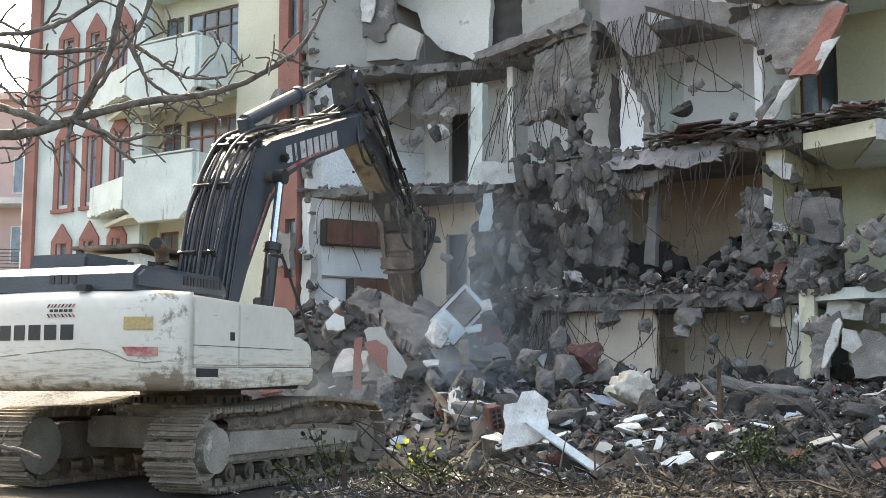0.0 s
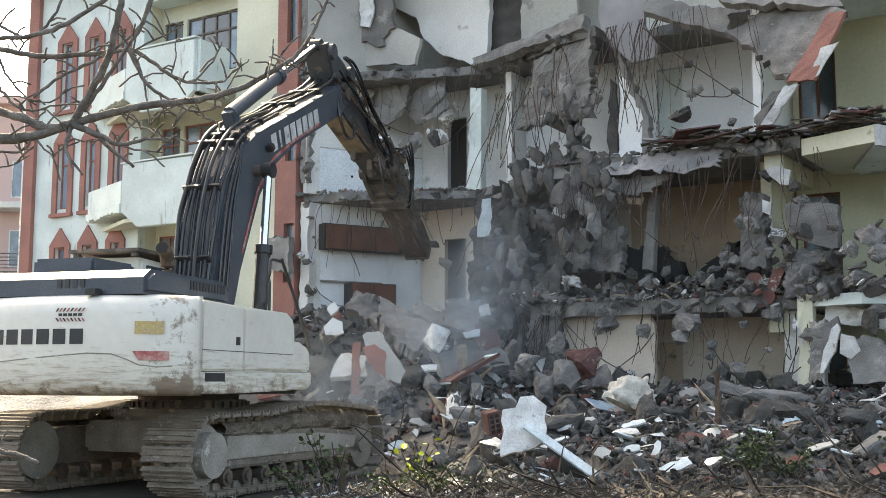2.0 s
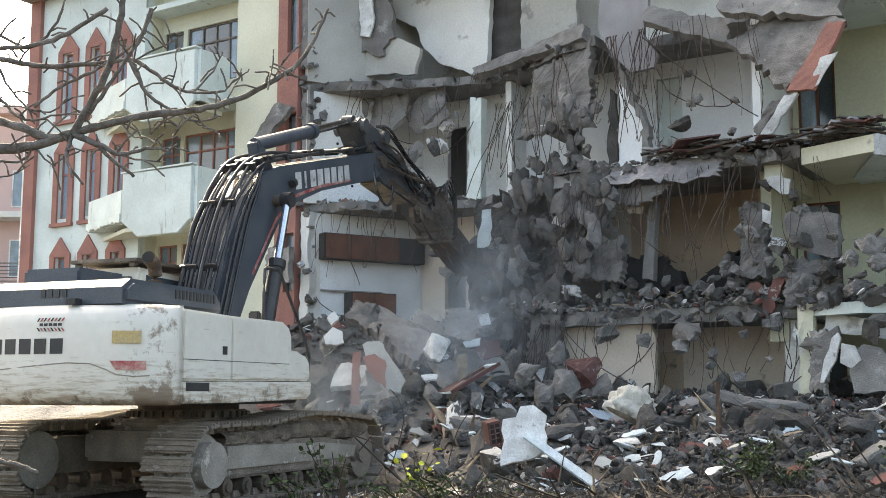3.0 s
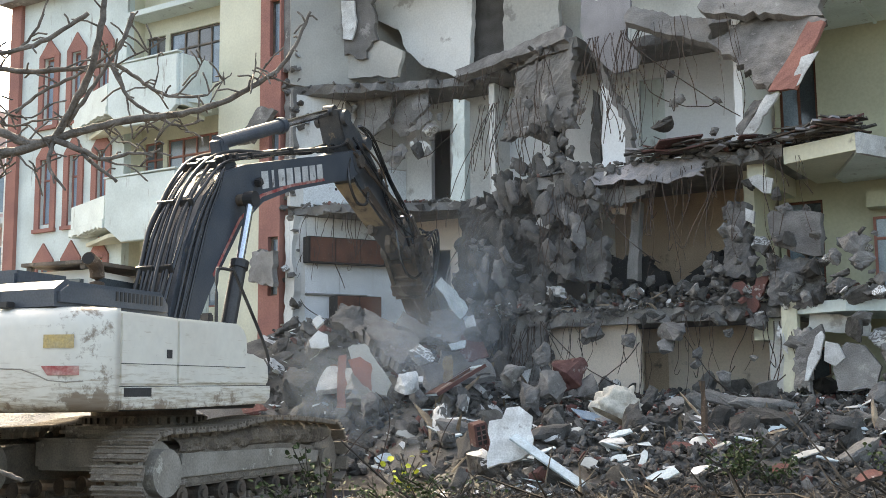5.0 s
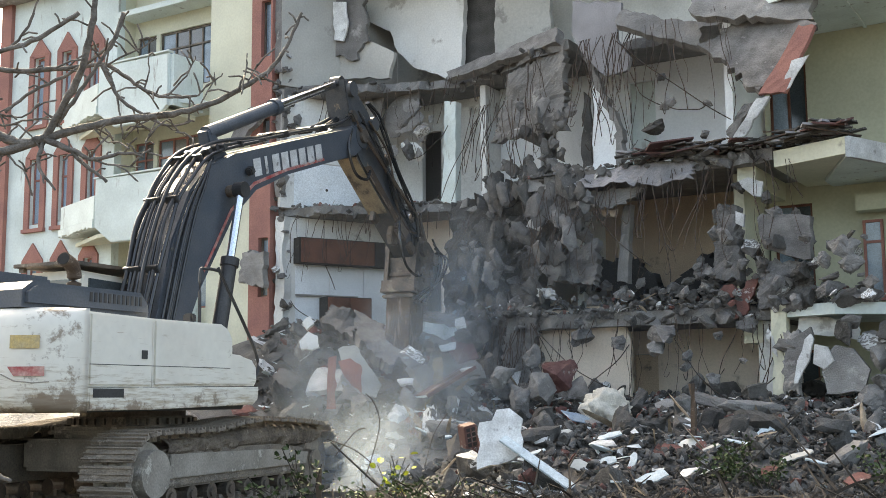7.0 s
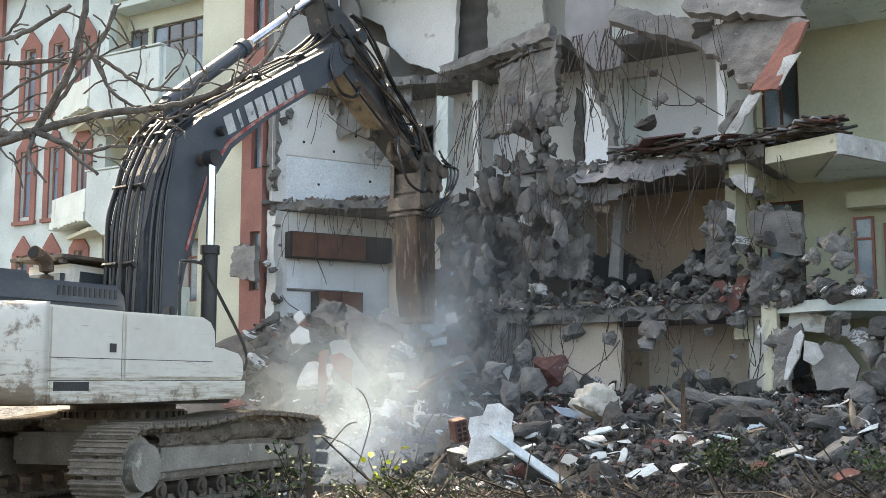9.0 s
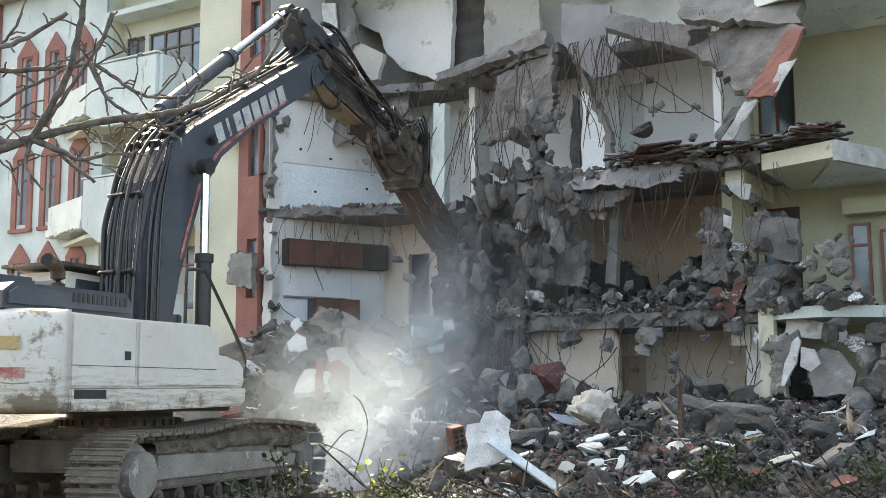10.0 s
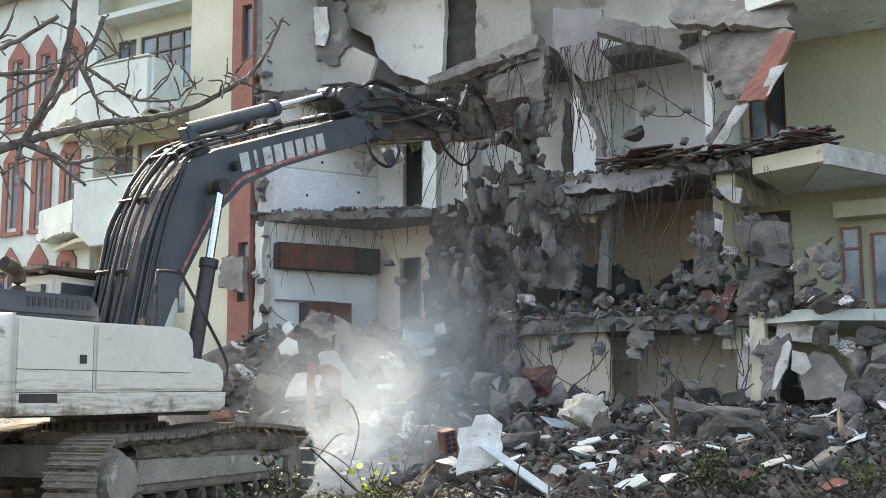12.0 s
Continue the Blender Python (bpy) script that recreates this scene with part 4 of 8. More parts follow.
def build_arm():
    top = [(-0.25, 0.1), (0.08, 0.36), (0.98, 1.06), (1.72, 1.44), (2.3, 1.54), (2.9, 1.42), (4.6, 0.85), (6.1, 0.33), (6.55, 0.24)]
    low = [(6.75, 0.0), (6.6, -0.2), (6.1, -0.18), (5.1, 0.16), (4.0, 0.52), (3.1, 0.74), (2.35, 0.68), (1.1, 0.22), (0.3, -0.25), (-0.1, -0.25), (-0.25, -0.1)]
    boom = part("boom", prism(top + low, 0.6, "y", -0.3, bevel=0.025), "m_navy", digger, "navy boom with white lettering and a red stripe", m=FIRST["boom"])
    MOVERS["boom"] = boom
    for y in (-0.312, 0.304):
        letters(2.05, 0.27, "plaster_bit", boom, Matrix.Translation((3.18, y, 0.9)) @ pose(0, 0, 0, 0, 19, 0), 0.02)
        st = bmesh.new()
        run = [(1.3, 0.34), (2.35, 0.74), (3.1, 0.8), (4.0, 0.58), (5.1, 0.22)]
        for a, b in zip(run, run[1:]):
            prism([a, b, (b[0], b[1] + 0.05), (a[0], a[1] + 0.05)], 0.006, "y", y, st)
        part("red_stripe", st, "m_red", boom, "worn red stripe")
    # steel lines and hoses over the boom's back: two bundles, each line with its own sag
    back_line = [(-0.32, 0.18), (0.02, 0.46), (0.5, 0.84), (0.98, 1.2), (1.4, 1.42), (1.75, 1.56), (2.3, 1.66), (2.9, 1.54), (3.8, 1.22), (4.6, 0.96), (5.5, 0.62), (6.1, 0.44), (6.5, 0.4)]
    for i, y in enumerate((-0.28, -0.22, -0.17, -0.11, 0.03, 0.09, 0.15, 0.22, 0.27)):
        rr = random.Random(400 + i)
        lift = (0.0, 0.06, 0.02, 0.09)[i % 4]
        last = 13 if i % 3 else 9
        run = [(u + rr.uniform(-0.03, 0.03), y + rr.uniform(-0.018, 0.018), w + lift * (1 if u < 3 else 0.45) + rr.uniform(-0.015, 0.02)) for u, w in back_line[:last]]
        part("hose", tube(bmesh.new(), smooth_path(run, 4), rr.choice((0.02, 0.025, 0.03)), 7), ("hose", "m_black")[i % 2], boom, smooth=True)
    for i, (y, bulge) in enumerate(((-0.345, 0.0), (-0.36, 0.1), (-0.345, 0.16), (-0.355, 0.26), (0.35, 0.08), (0.36, 0.18))):
        run = [(-0.25, y, 0.0 - bulge), (0.35, y * 1.04, 0.5 - bulge), (1.0, y * 1.05, 1.02 - bulge), (1.55, y * 1.03, 1.34 - bulge * 0.7), (2.0, y, 1.5 - bulge * 0.4), (2.35, y * 0.9, 1.6)]
        part("hose", tube(bmesh.new(), smooth_path(run, 5), 0.021, 7), "hose", boom, smooth=True)
    for u, w in ((2.45, 1.7), (2.62, 1.66), (2.8, 1.6)):
        part("fitting", boxes(((u - 0.05, -0.3, w - 0.05), (u + 0.05, -0.08, w + 0.05)), ((u - 0.04, 0.02, w - 0.05), (u + 0.04, 0.27, w + 0.04)), bevel=0.012), "m_black", boom)
    for u, w in ((0.5, 0.98), (1.4, 1.56), (2.2, 1.8), (3.2, 1.54), (4.4, 1.14), (5.5, 0.73)):
        part("hose_clamp", boxes(((u - 0.025, -0.31, w - 0.14), (u + 0.025, -0.08, w - 0.03)), ((u - 0.025, 0.0, w - 0.14), (u + 0.025, 0.28, w - 0.03)), bevel=0.008), "m_black", boom)
    pin = bmesh.new()
    cyl(pin, (BOOM_PIN[0], -0.5, BOOM_PIN[1]), (BOOM_PIN[0], 0.5, BOOM_PIN[1]), 0.09, 16)
    part("pin", cyl(bmesh.new(), (6.51, -0.37, 0), (6.51, 0.37, 0), 0.12, 16), "steel", boom)
    part("pin", pin, "steel", boom)
    part("crowd_lug", prism([(2.65, 1.4), (3.05, 1.3), (2.92, 1.88), (2.78, 1.88)], 0.2, "y", -0.1, bevel=0.02), "m_navy", boom)
    part("work_lamp", boxes(((3.0, -0.42, 1.0), (3.12, -0.3, 1.12)), bevel=0.02), "m_black", boom)
    # stick
    s = prism([(-0.98, 0.42), (-0.85, 0.56), (-0.1, 0.62), (0.5, 0.5), (2.6, 0.2), (2.95, 0.16), (3.02, 0.0), (2.9, -0.16), (2.5, -0.2), (0.3, -0.32), (-0.1, -0.25), (-0.25, -0.05)], 0.46, "y", -0.23, bevel=0.025)
    stick = part("stick", s, "m_worn", digger, "navy stick, worn to rust", m=FIRST["stick"])
    MOVERS["stick"] = stick
    part("wear_plate", prism([(0.45, -0.3), (2.4, -0.19), (2.3, -0.06), (0.6, -0.1)], 0.01, "y", -0.242), "rust", stick, "bare rusty side plate")
    part("belly_plate", prism([(0.2, -0.335), (1.6, -0.28), (1.6, -0.262), (0.2, -0.312)], 0.4, "y", -0.2), "tan_steel", stick, "tan scraped underside")
    for i, y in enumerate((-0.29, -0.33, 0.29, 0.33, 0.05)):
        bm = bmesh.new()
        tube(bm, smooth_path([(-0.3, y, 0.6), (0.2, y, 0.68 + 0.05 * (i % 2)), (1.2, y, 0.5), (2.1, y, 0.36 + 0.05 * i), (2.6, y, 0.1)], 5), 0.028, 6)
        part("hose", bm, "hose", stick)
    for i in range(9):
        rr = random.Random(80 + i)
        y = -0.26 - 0.03 * (i % 3) if i < 6 else 0.27
        w0 = rr.uniform(-0.1, 0.6)
        bm = bmesh.new()
        tube(bm, smooth_path([(-0.5 + 0.12 * i, y, w0), (0.2 + 0.15 * i, y - 0.05, w0 * 0.7 + rr.uniform(-0.1, 0.15)), (1.2 + 0.1 * i, y - 0.03, rr.uniform(-0.05, 0.4)), (2.2, y - 0.02, rr.uniform(-0.1, 0.35)), (2.7, y, rr.uniform(-0.1, 0.3))], 5), rr.uniform(0.016, 0.03), 6)
        part("hose", bm, "hose" if i % 2 else "rust", stick)
    for u, w, d in ((0.9, 0.42, 0.1), (1.7, 0.3, 0.12), (2.35, 0.28, 0.14), (2.1, -0.28, 0.12), (2.6, -0.2, 0.12), (-0.4, 0.1, 0.1)):
        part("bracket", boxes(((u - d, -0.3, w - d * 0.7), (u + d, -0.2, w + d * 0.7)), bevel=0.02), "steel", stick)
    loop = bmesh.new()
    tube(loop, smooth_path([(-0.3, -0.28, -0.15), (-0.2, -0.34, -0.6), (0.2, -0.36, -0.78), (0.55, -0.34, -0.55), (0.6, -0.28, -0.25)], 6), 0.028, 6)
    part("hose_loop", loop, "hose", stick, "slack hydraulic hose loop")
    loop = bmesh.new()
    tube(loop, smooth_path([(1.9, -0.3, -0.2), (2.1, -0.36, -0.55), (2.5, -0.38, -0.75), (2.95, -0.36, -0.6), (3.2, -0.33, -0.3)], 6), 0.026, 6)
    part("hose_loop", loop, "hose", stick)
    for u, w, r in ((0.0, 0.0, 0.22), (-0.75, 0.42, 0.14), (0.15, 0.55, 0.13), (2.45, 0.16, 0.14), (2.86, 0.0, 0.15)):
        for y0, y1 in ((-0.31, -0.225), (0.225, 0.31)):
            part("boss", tube(bmesh.new(), [(u, y0, w), (u, y1, w)], r, 18), "m_worn", stick)
    part("clevis", prism([(1.95, -0.2), (2.35, -0.17), (2.3, -0.42), (2.16, -0.52), (2.02, -0.42)], 0.12, "y", -0.16, bevel=0.02), "steel", stick)
    part("clevis", prism([(1.5, -0.24), (1.8, -0.22), (1.74, -0.4), (1.6, -0.44)], 0.12, "y", 0.02, bevel=0.02), "steel", stick)
    part("valve_block", boxes(((1.9, -0.32, -0.32), (2.3, -0.2, -0.05)), bevel=0.02), "steel", stick)
    # hammer: bracket, side plates and tool
    h = bmesh.new()
    prism([(-0.22, -0.15), (0.0, -0.24), (0.75, -0.3), (0.75, 0.3), (0.3, 0.45), (-0.05, 0.5), (-0.2, 0.25)], 0.08, "y", -0.34, h, )
    prism([(-0.22, -0.15), (0.0, -0.24), (0.75, -0.3), (0.75, 0.3), (0.3, 0.45), (-0.05, 0.5), (-0.2, 0.25)], 0.08, "y", 0.26, h)
    box(h, (0.62, -0.36, -0.33), (0.8, 0.36, 0.33))
    box(h, (0.16, -0.255, -0.2), (0.615, 0.255, 0.3))
    ham = part("hammer_bracket", h, "steel", digger, "hydraulic breaker bracket and pins", m=FIRST["hammer"])
    MOVERS["hammer"] = ham
    body = prism([(0.8, -0.29), (2.3, -0.27), (2.92, -0.2), (2.95, 0.2), (2.3, 0.27), (0.8, 0.29)], 0.52, "y", -0.26, bevel=0.02)
    hb = part("hammer_body", body, "rust", ham, "rust brown box housing of the breaker")
    for x, z in ((0.95, -0.18), (0.95, 0.18), (1.25, 0.0), (1.9, 0.12), (2.7, -0.08), (2.7, 0.08)):
        bb = bmesh.new()
        cyl(bb, (x, -0.275, z), (x, 0.275, z), 0.045, 10)
        part("bolt", bb, "steel", ham)
    part("rib", boxes(((0.8, -0.275, -0.03), (2.4, -0.262, 0.03)), ((1.5, -0.272, -0.26), (1.56, -0.262, 0.26))), "rust", ham)
    for x, z, r in ((0.0, 0.12, 0.07), (0.2, -0.1, 0.05), (0.35, 0.2, 0.06), (0.5, -0.18, 0.05), (0.6, 0.1, 0.05)):
        part("bolt", cyl(bmesh.new(), (x, -0.375, z), (x, 0.375, z), r, 10), "steel", ham)
    part("guard_plate", prism([(0.8, 0.29), (1.5, 0.28), (1.42, 0.4), (0.85, 0.42)], 0.1, "y", -0.2, bevel=0.01), "rust", ham)
    # holes in the housing given as near-black discs, their shade painted on
    for x, z in ((1.05, 0.05), (1.05, -0.12), (2.45, -0.1), (2.45, 0.12), (2.62, 0.0)):
        part("slot", cyl(bmesh.new(), (x, -0.268, z), (x + 0.001, -0.255, z), 0.035, 8), "dark", ham)
    part("flange", boxes(((0.78, -0.37, -0.36), (0.86, 0.37, 0.36)), ((0.9, -0.34, -0.33), (0.96, 0.34, 0.33)), bevel=0.015), "steel", ham, "heavy bolted flange")
    for k in range(6):
        for face in (-0.385, 0.37):
            part("flange_bolt", cyl(bmesh.new(), (0.82, face, -0.3 + k * 0.12), (0.82, face + 0.015, -0.3 + k * 0.12), 0.028, 8), "rust", ham)
    for x, z, r in ((-0.02, 0.0, 0.15), (0.1, 0.42, 0.13), (0.42, 0.05, 0.11), (0.42, 0.28, 0.08)):
        for y0, y1 in ((-0.42, -0.335), (0.335, 0.42)):
            part("boss", tube(bmesh.new(), [(x, y0, z), (x, (y0 + y1) / 2, z), (x, y1, z)], r, 18), "steel", ham, smooth=False)
    part("collar", boxes(((2.8, -0.28, -0.23), (2.9, 0.28, 0.23)), bevel=0.02), "steel", ham)
    for k in range(4):
        rr = random.Random(140 + k)
        y = -0.36 - 0.03 * k
        part("hose", tube(bmesh.new(), smooth_path([(-0.3 + 0.1 * k, y, 0.35), (0.05, y - 0.05, 0.55 + 0.08 * k), (0.5, y - 0.04, 0.5), (0.85, y, 0.3 - 0.15 * k), (1.0, -0.3, 0.1 - 0.1 * k)], 5), 0.022, 6), "hose", ham)
    ch = bmesh.new()
    tube(ch, [(2.9, 0, 0), (3.1, 0, 0), (3.25, 0, 0)], [0.085, 0.085, 0.03], 14)
    part("chisel", ch, "steel", ham)
    pins = bmesh.new()
    cyl(pins, (0, -0.4, 0), (0, 0.4, 0), 0.07, 14)
    part("pin", cyl(bmesh.new(), (0.1, -0.4, 0.42), (0.1, 0.4, 0.42), 0.06, 14), "steel", ham)
    part("pin", pins, "steel", ham)
    # cylinders: barrel from its foot, rod from its eye
    for y in (-0.52, 0.52):
        b = bmesh.new()
        cyl(b, (0, y, 0), (1.55, y, 0), 0.11, 18)
        cyl(b, (1.5, y, 0), (1.62, y, 0), 0.135, 18)
        cyl(b, (0, y - 0.07, 0), (0, y + 0.07, 0), 0.14, 18)
        o = part("lift_cylinder", b, "m_black", digger, "black lift cylinder barrel", m=FIRST["lift_barrel"])
        MOVERS["lift_barrel" + str(y)] = o
        r = bmesh.new()
        cyl(r, (0, y, 0), (1.75, y, 0), 0.062, 18)
        o = part("lift_rod", r, "chrome", digger, "bright chromed rod", m=FIRST["lift_rod"])
        part("rod_eye", cyl(bmesh.new(), (0, y - 0.08, 0), (0, y + 0.08, 0), 0.12, 18), "m_black", o, "dark rod eye")
        MOVERS["lift_rod" + str(y)] = o
    b = bmesh.new()
    cyl(b, (0, 0, 0), (1.95, 0, 0), 0.11, 18)
    cyl(b, (1.85, 0, 0), (1.98, 0, 0), 0.14, 18)
    MOVERS["crowd_barrel"] = part("crowd_cylinder", b, "m_navy", digger, "stick cylinder barrel", m=FIRST["crowd_barrel"])
    r = bmesh.new()
    cyl(r, (0, 0, 0), (2.0, 0, 0), 0.07, 18)
    MOVERS["crowd_rod"] = part("crowd_rod", r, "chrome", digger, "bright chromed rod", m=FIRST["crowd_rod"])
    part("rod_eye", cyl(bmesh.new(), (0, -0.1, 0), (0, 0.1, 0), 0.12, 18), "m_black", MOVERS["crowd_rod"], "dark rod eye")
    b = bmesh.new()
    cyl(b, (0, 0, 0), (1.3, 0, 0), 0.09, 16)
    cyl(b, (1.2, 0, 0), (1.34, 0, 0), 0.115, 16)
    MOVERS["tilt_barrel"] = part("tilt_cylinder", b, "m_navy", digger, m=FIRST["tilt_barrel"])
    r = bmesh.new()
    cyl(r, (0, 0, 0), (1.2, 0, 0), 0.055, 16)
    cyl(r, (0, -0.3, 0), (0, 0.3, 0), 0.07, 16)
    MOVERS["tilt_rod"] = part("tilt_rod", r, "chrome", digger, m=FIRST["tilt_rod"])
    l = boxes(((-0.08, -0.3, -0.06), (0.6, -0.22, 0.06)), ((-0.08, 0.22, -0.06), (0.6, 0.3, 0.06)), bevel=0.02)
    MOVERS["link"] = part("tilt_link", l, "steel", digger, m=FIRST["link"])


build_tracks()
build_house()
build_arm()

# ---------------------------------------------------------------- broken fabric of the building
def patch(name, corners, depth, material, seed=0, nu=10, nv=10, rough=0.06, ragged=0.12, parent=None, label="", skin=None):
    """A torn sheet of wall or slab between four corners: relief on both faces, ragged rim, real thickness."""
    rng = random.Random(seed)
    a, b, c, d = [Vector(p) for p in corners]
    nrm = ((b - a).cross(d - a)).normalized()
    if rough >= 0.07:
        nu, nv = nu * 2, nv * 2
    bm = bmesh.new()
    front, back = [], []
    for j in range(nv + 1):
        rf, rb = [], []
        for i in range(nu + 1):
            u, v = i / nu, j / nv
            p = a.lerp(b, u).lerp(d.lerp(c, u), v)
            if i in (0, nu) or j in (0, nv):
                p = p + ((a + b + c + d) / 4 - p).normalized() * rng.uniform(-ragged * 0.4, ragged)
            k = noise.fractal(p * 1.7 + Vector((seed, 0, 0)), 1, 2, 3) * rough + noise.fractal(p * 5 + Vector((0, seed, 0)), 1, 2, 3) * (rough * 0.3 if rough > 0.2 else rough * 0.12)
            rf.append(bm.verts.new(p + nrm * k))
            rb.append(bm.verts.new(p + nrm * (k + depth + rng.uniform(-0.05, 0.05) * depth)))
        front.append(rf)
        back.append(rb)
    for j in range(nv):
        for i in range(nu):
            bm.faces.new((front[j][i], front[j][i + 1], front[j + 1][i + 1], front[j + 1][i]))
            f = bm.faces.new((back[j][i], back[j + 1][i], back[j + 1][i + 1], back[j][i + 1]))
            f.material_index = 1 if skin else 0
    for i in range(nu):
        for r in (0, nv):
            bm.faces.new((front[r][i], front[r][i + 1], back[r][i + 1], back[r][i])).material_index = 1 if skin else 0
    for j in range(nv):
        for q in (0, nu):
            bm.faces.new((front[j][q], front[j + 1][q], back[j + 1][q], back[j][q])).material_index = 1 if skin else 0
    return part(name, bm, [material, skin] if skin else material, parent or house, label)


def shard(name, outline, depth, material, label="", seed=0, step=0.18, jitter=0.035):
    """A flat broken piece from an outline of points in the building's space, parallel to the facade."""
    rng = random.Random(seed)
    b = sum(p[1] for p in outline) / len(outline)
    pts = rough_edge([(p[0], p[2], 0) for p in outline] + [(outline[0][0], outline[0][2], 0)], step, jitter, rng)[:-1]
    return part(name, prism([(p.x, p.y) for p in pts], depth, "y", b), material, house, label)


# the slumped middle: hanging slab, crushed core, leaning wall
patch("hanging_slab", [(5.33, 1.50, 6.98), (7.41, 0.90, 6.82), (7.60, 0.70, 8.68), (6.00, 1.20, 8.45)], 0.18, "concrete", 3, 14, 12, 0.1, 0.18, label="broken slab hanging on its bars")
# core toned dark to put shade into the gaps behind the plates
patch("crushed_core", [(4.28, 1.00, 0.74), (6.61, 0.50, 0.78), (7.46, 0.90, 5.79), (4.15, 1.90, 5.76)], 0.3, "rubble_dark", 4, 18, 24, 0.28, 0.1, label="crushed mass of concrete and masonry, toned dark for its shaded gaps")
patch("leaning_wall", [(5.99, 0.20, 1.12), (6.91, 0.30, 1.12), (7.01, 0.30, 3.23), (6.41, 0.20, 3.20)], 0.22, "concrete", 5, 8, 14, 0.12, 0.15, label="leaning stump of wall with flaked plaster")
shard("plaster_patch", [(6.24, 0.05, 2.15), (6.52, 0.05, 2.26), (6.62, 0.05, 2.95), (6.36, 0.05, 2.78)], 0.05, "plaster_bit", seed=3)
shard("plaster_patch", [(6.10, 0.00, 1.12), (6.50, 0.00, 1.24), (6.67, 0.00, 1.86), (6.31, 0.00, 1.81)], 0.05, "plaster_bit", seed=4)
# column left standing between the rooms
patch("column", [(3.79, 1.90, 5.80), (4.18, 1.90, 5.76), (4.20, 1.90, 8.16), (3.89, 1.90, 8.21)], 0.25, "plaster", 6, 3, 14, 0.04, 0.05, label="white column with knocked edges")
patch("column", [(8.49, 0.90, 3.61), (8.73, 0.90, 3.57), (8.84, 0.90, 5.13), (8.67, 0.90, 5.14)], 0.2, "concrete", 7, 3, 8, 0.03, 0.04)
patch("column", [(11.74, 0.10, 0.75), (11.98, 0.10, 0.76), (12.05, 0.10, 3.05), (11.78, 0.10, 3.06)], 0.25, "cream", 8, 3, 10, 0.03, 0.03, label="cream painted column with torn top")
# ragged masonry down the edge of the cut
shard("cut_edge", [(0.18, 0.04, 2.79), (0.42, 0.04, 2.79), (0.47, 0.04, 3.97), (0.39, 0.04, 4.77), (0.48, 0.04, 5.57), (0.20, 0.04, 5.59)], 0.25, "white_wall", "ragged plastered masonry at the cut", 61, 0.15, 0.03)
shard("cut_edge", [(0.16, 0.04, 6.07), (0.40, 0.04, 6.05), (0.41, 0.04, 8.64), (0.15, 0.04, 8.68)], 0.25, "concrete", "", 62, 0.15, 0.035)
shard("cut_edge", [(0.10, 0.04, 9.10), (0.30, 0.04, 9.07), (0.30, 0.04, 10.96), (0.10, 0.04, 11.00)], 0.25, "concrete", "", 63, 0.15, 0.03)
patch("cut_edge", [(-0.49, -0.25, 4.00), (0.23, -0.20, 3.83), (0.25, -0.20, 4.76), (-0.44, -0.25, 4.73)], 0.2, "concrete", 65, 6, 8, 0.05, 0.08, label="broken concrete stub on the pier")
patch("cut_edge", [(-0.98, -0.30, 7.37), (-0.52, -0.30, 7.32), (0.17, -0.20, 8.07), (-0.36, -0.20, 8.22)], 0.15, "concrete", 66, 5, 8, 0.05, 0.06)
# concrete laid bare on the ceilings
BARE = []
for k, (o, mt) in enumerate((
        ([(1.12, 1.55, 8.03), (1.26, 1.55, 8.36), (1.90, 1.55, 8.44), (2.08, 1.55, 8.13), (1.87, 1.55, 7.86), (1.43, 1.55, 7.82)], "concrete"),
        ([(2.23, 1.70, 8.00), (2.36, 1.70, 8.37), (2.82, 1.70, 8.50), (3.12, 1.70, 8.29), (2.98, 1.70, 7.93), (2.39, 1.70, 7.77)], "concrete"),
        ([(3.05, 1.75, 7.71), (3.20, 1.75, 7.88), (3.42, 1.75, 7.79), (3.39, 1.75, 7.42), (3.19, 1.75, 7.29), (3.04, 1.75, 7.46)], "concrete"),
        ([(2.66, 1.80, 7.22), (2.75, 1.80, 7.46), (3.13, 1.80, 7.35), (3.06, 1.80, 7.06), (2.81, 1.80, 6.86)], "white_wall"),
        ([(2.09, 1.60, 6.84), (2.23, 1.60, 7.15), (2.16, 1.60, 7.38), (2.39, 1.60, 7.33), (2.55, 1.60, 6.95), (2.39, 1.60, 6.63)], "concrete"),
        ([(0.65, 1.40, 8.28), (0.82, 1.40, 8.59), (1.16, 1.40, 8.60), (1.20, 1.40, 8.27), (0.85, 1.40, 8.10)], "concrete"))):
    BARE.append((Vector([sum(p[q] for p in o) / len(o) for q in range(3)]), max(p[0] for p in o) - min(p[0] for p in o), mt))
# top storey remains
shard("curved_wall", [(1.46, 2.00, 10.69), (2.11, 2.00, 10.31), (2.35, 2.00, 9.72), (2.78, 2.00, 9.29), (3.48, 2.00, 9.00), (4.14, 2.00, 8.60), (4.22, 2.00, 11.06), (1.28, 2.00, 11.66)], 0.18, "white_wall", "white wall torn along a curve", 9)
# dark sheet painted in for the shade of an open doorway
shard("dark_doorway", [(4.05, 2.25, 8.73), (4.94, 2.25, 8.86), (4.96, 2.25, 10.99), (4.07, 2.25, 11.17)], 0.1, "rubble_dark", "dark sheet standing in for the shade of an open doorway", 90, 0.5, 0.01)
shard("wall_piece", [(4.95, 2.20, 8.86), (6.37, 2.20, 9.10), (6.39, 2.20, 10.68), (4.97, 2.20, 10.97)], 0.15, "grey_plaster", seed=10)
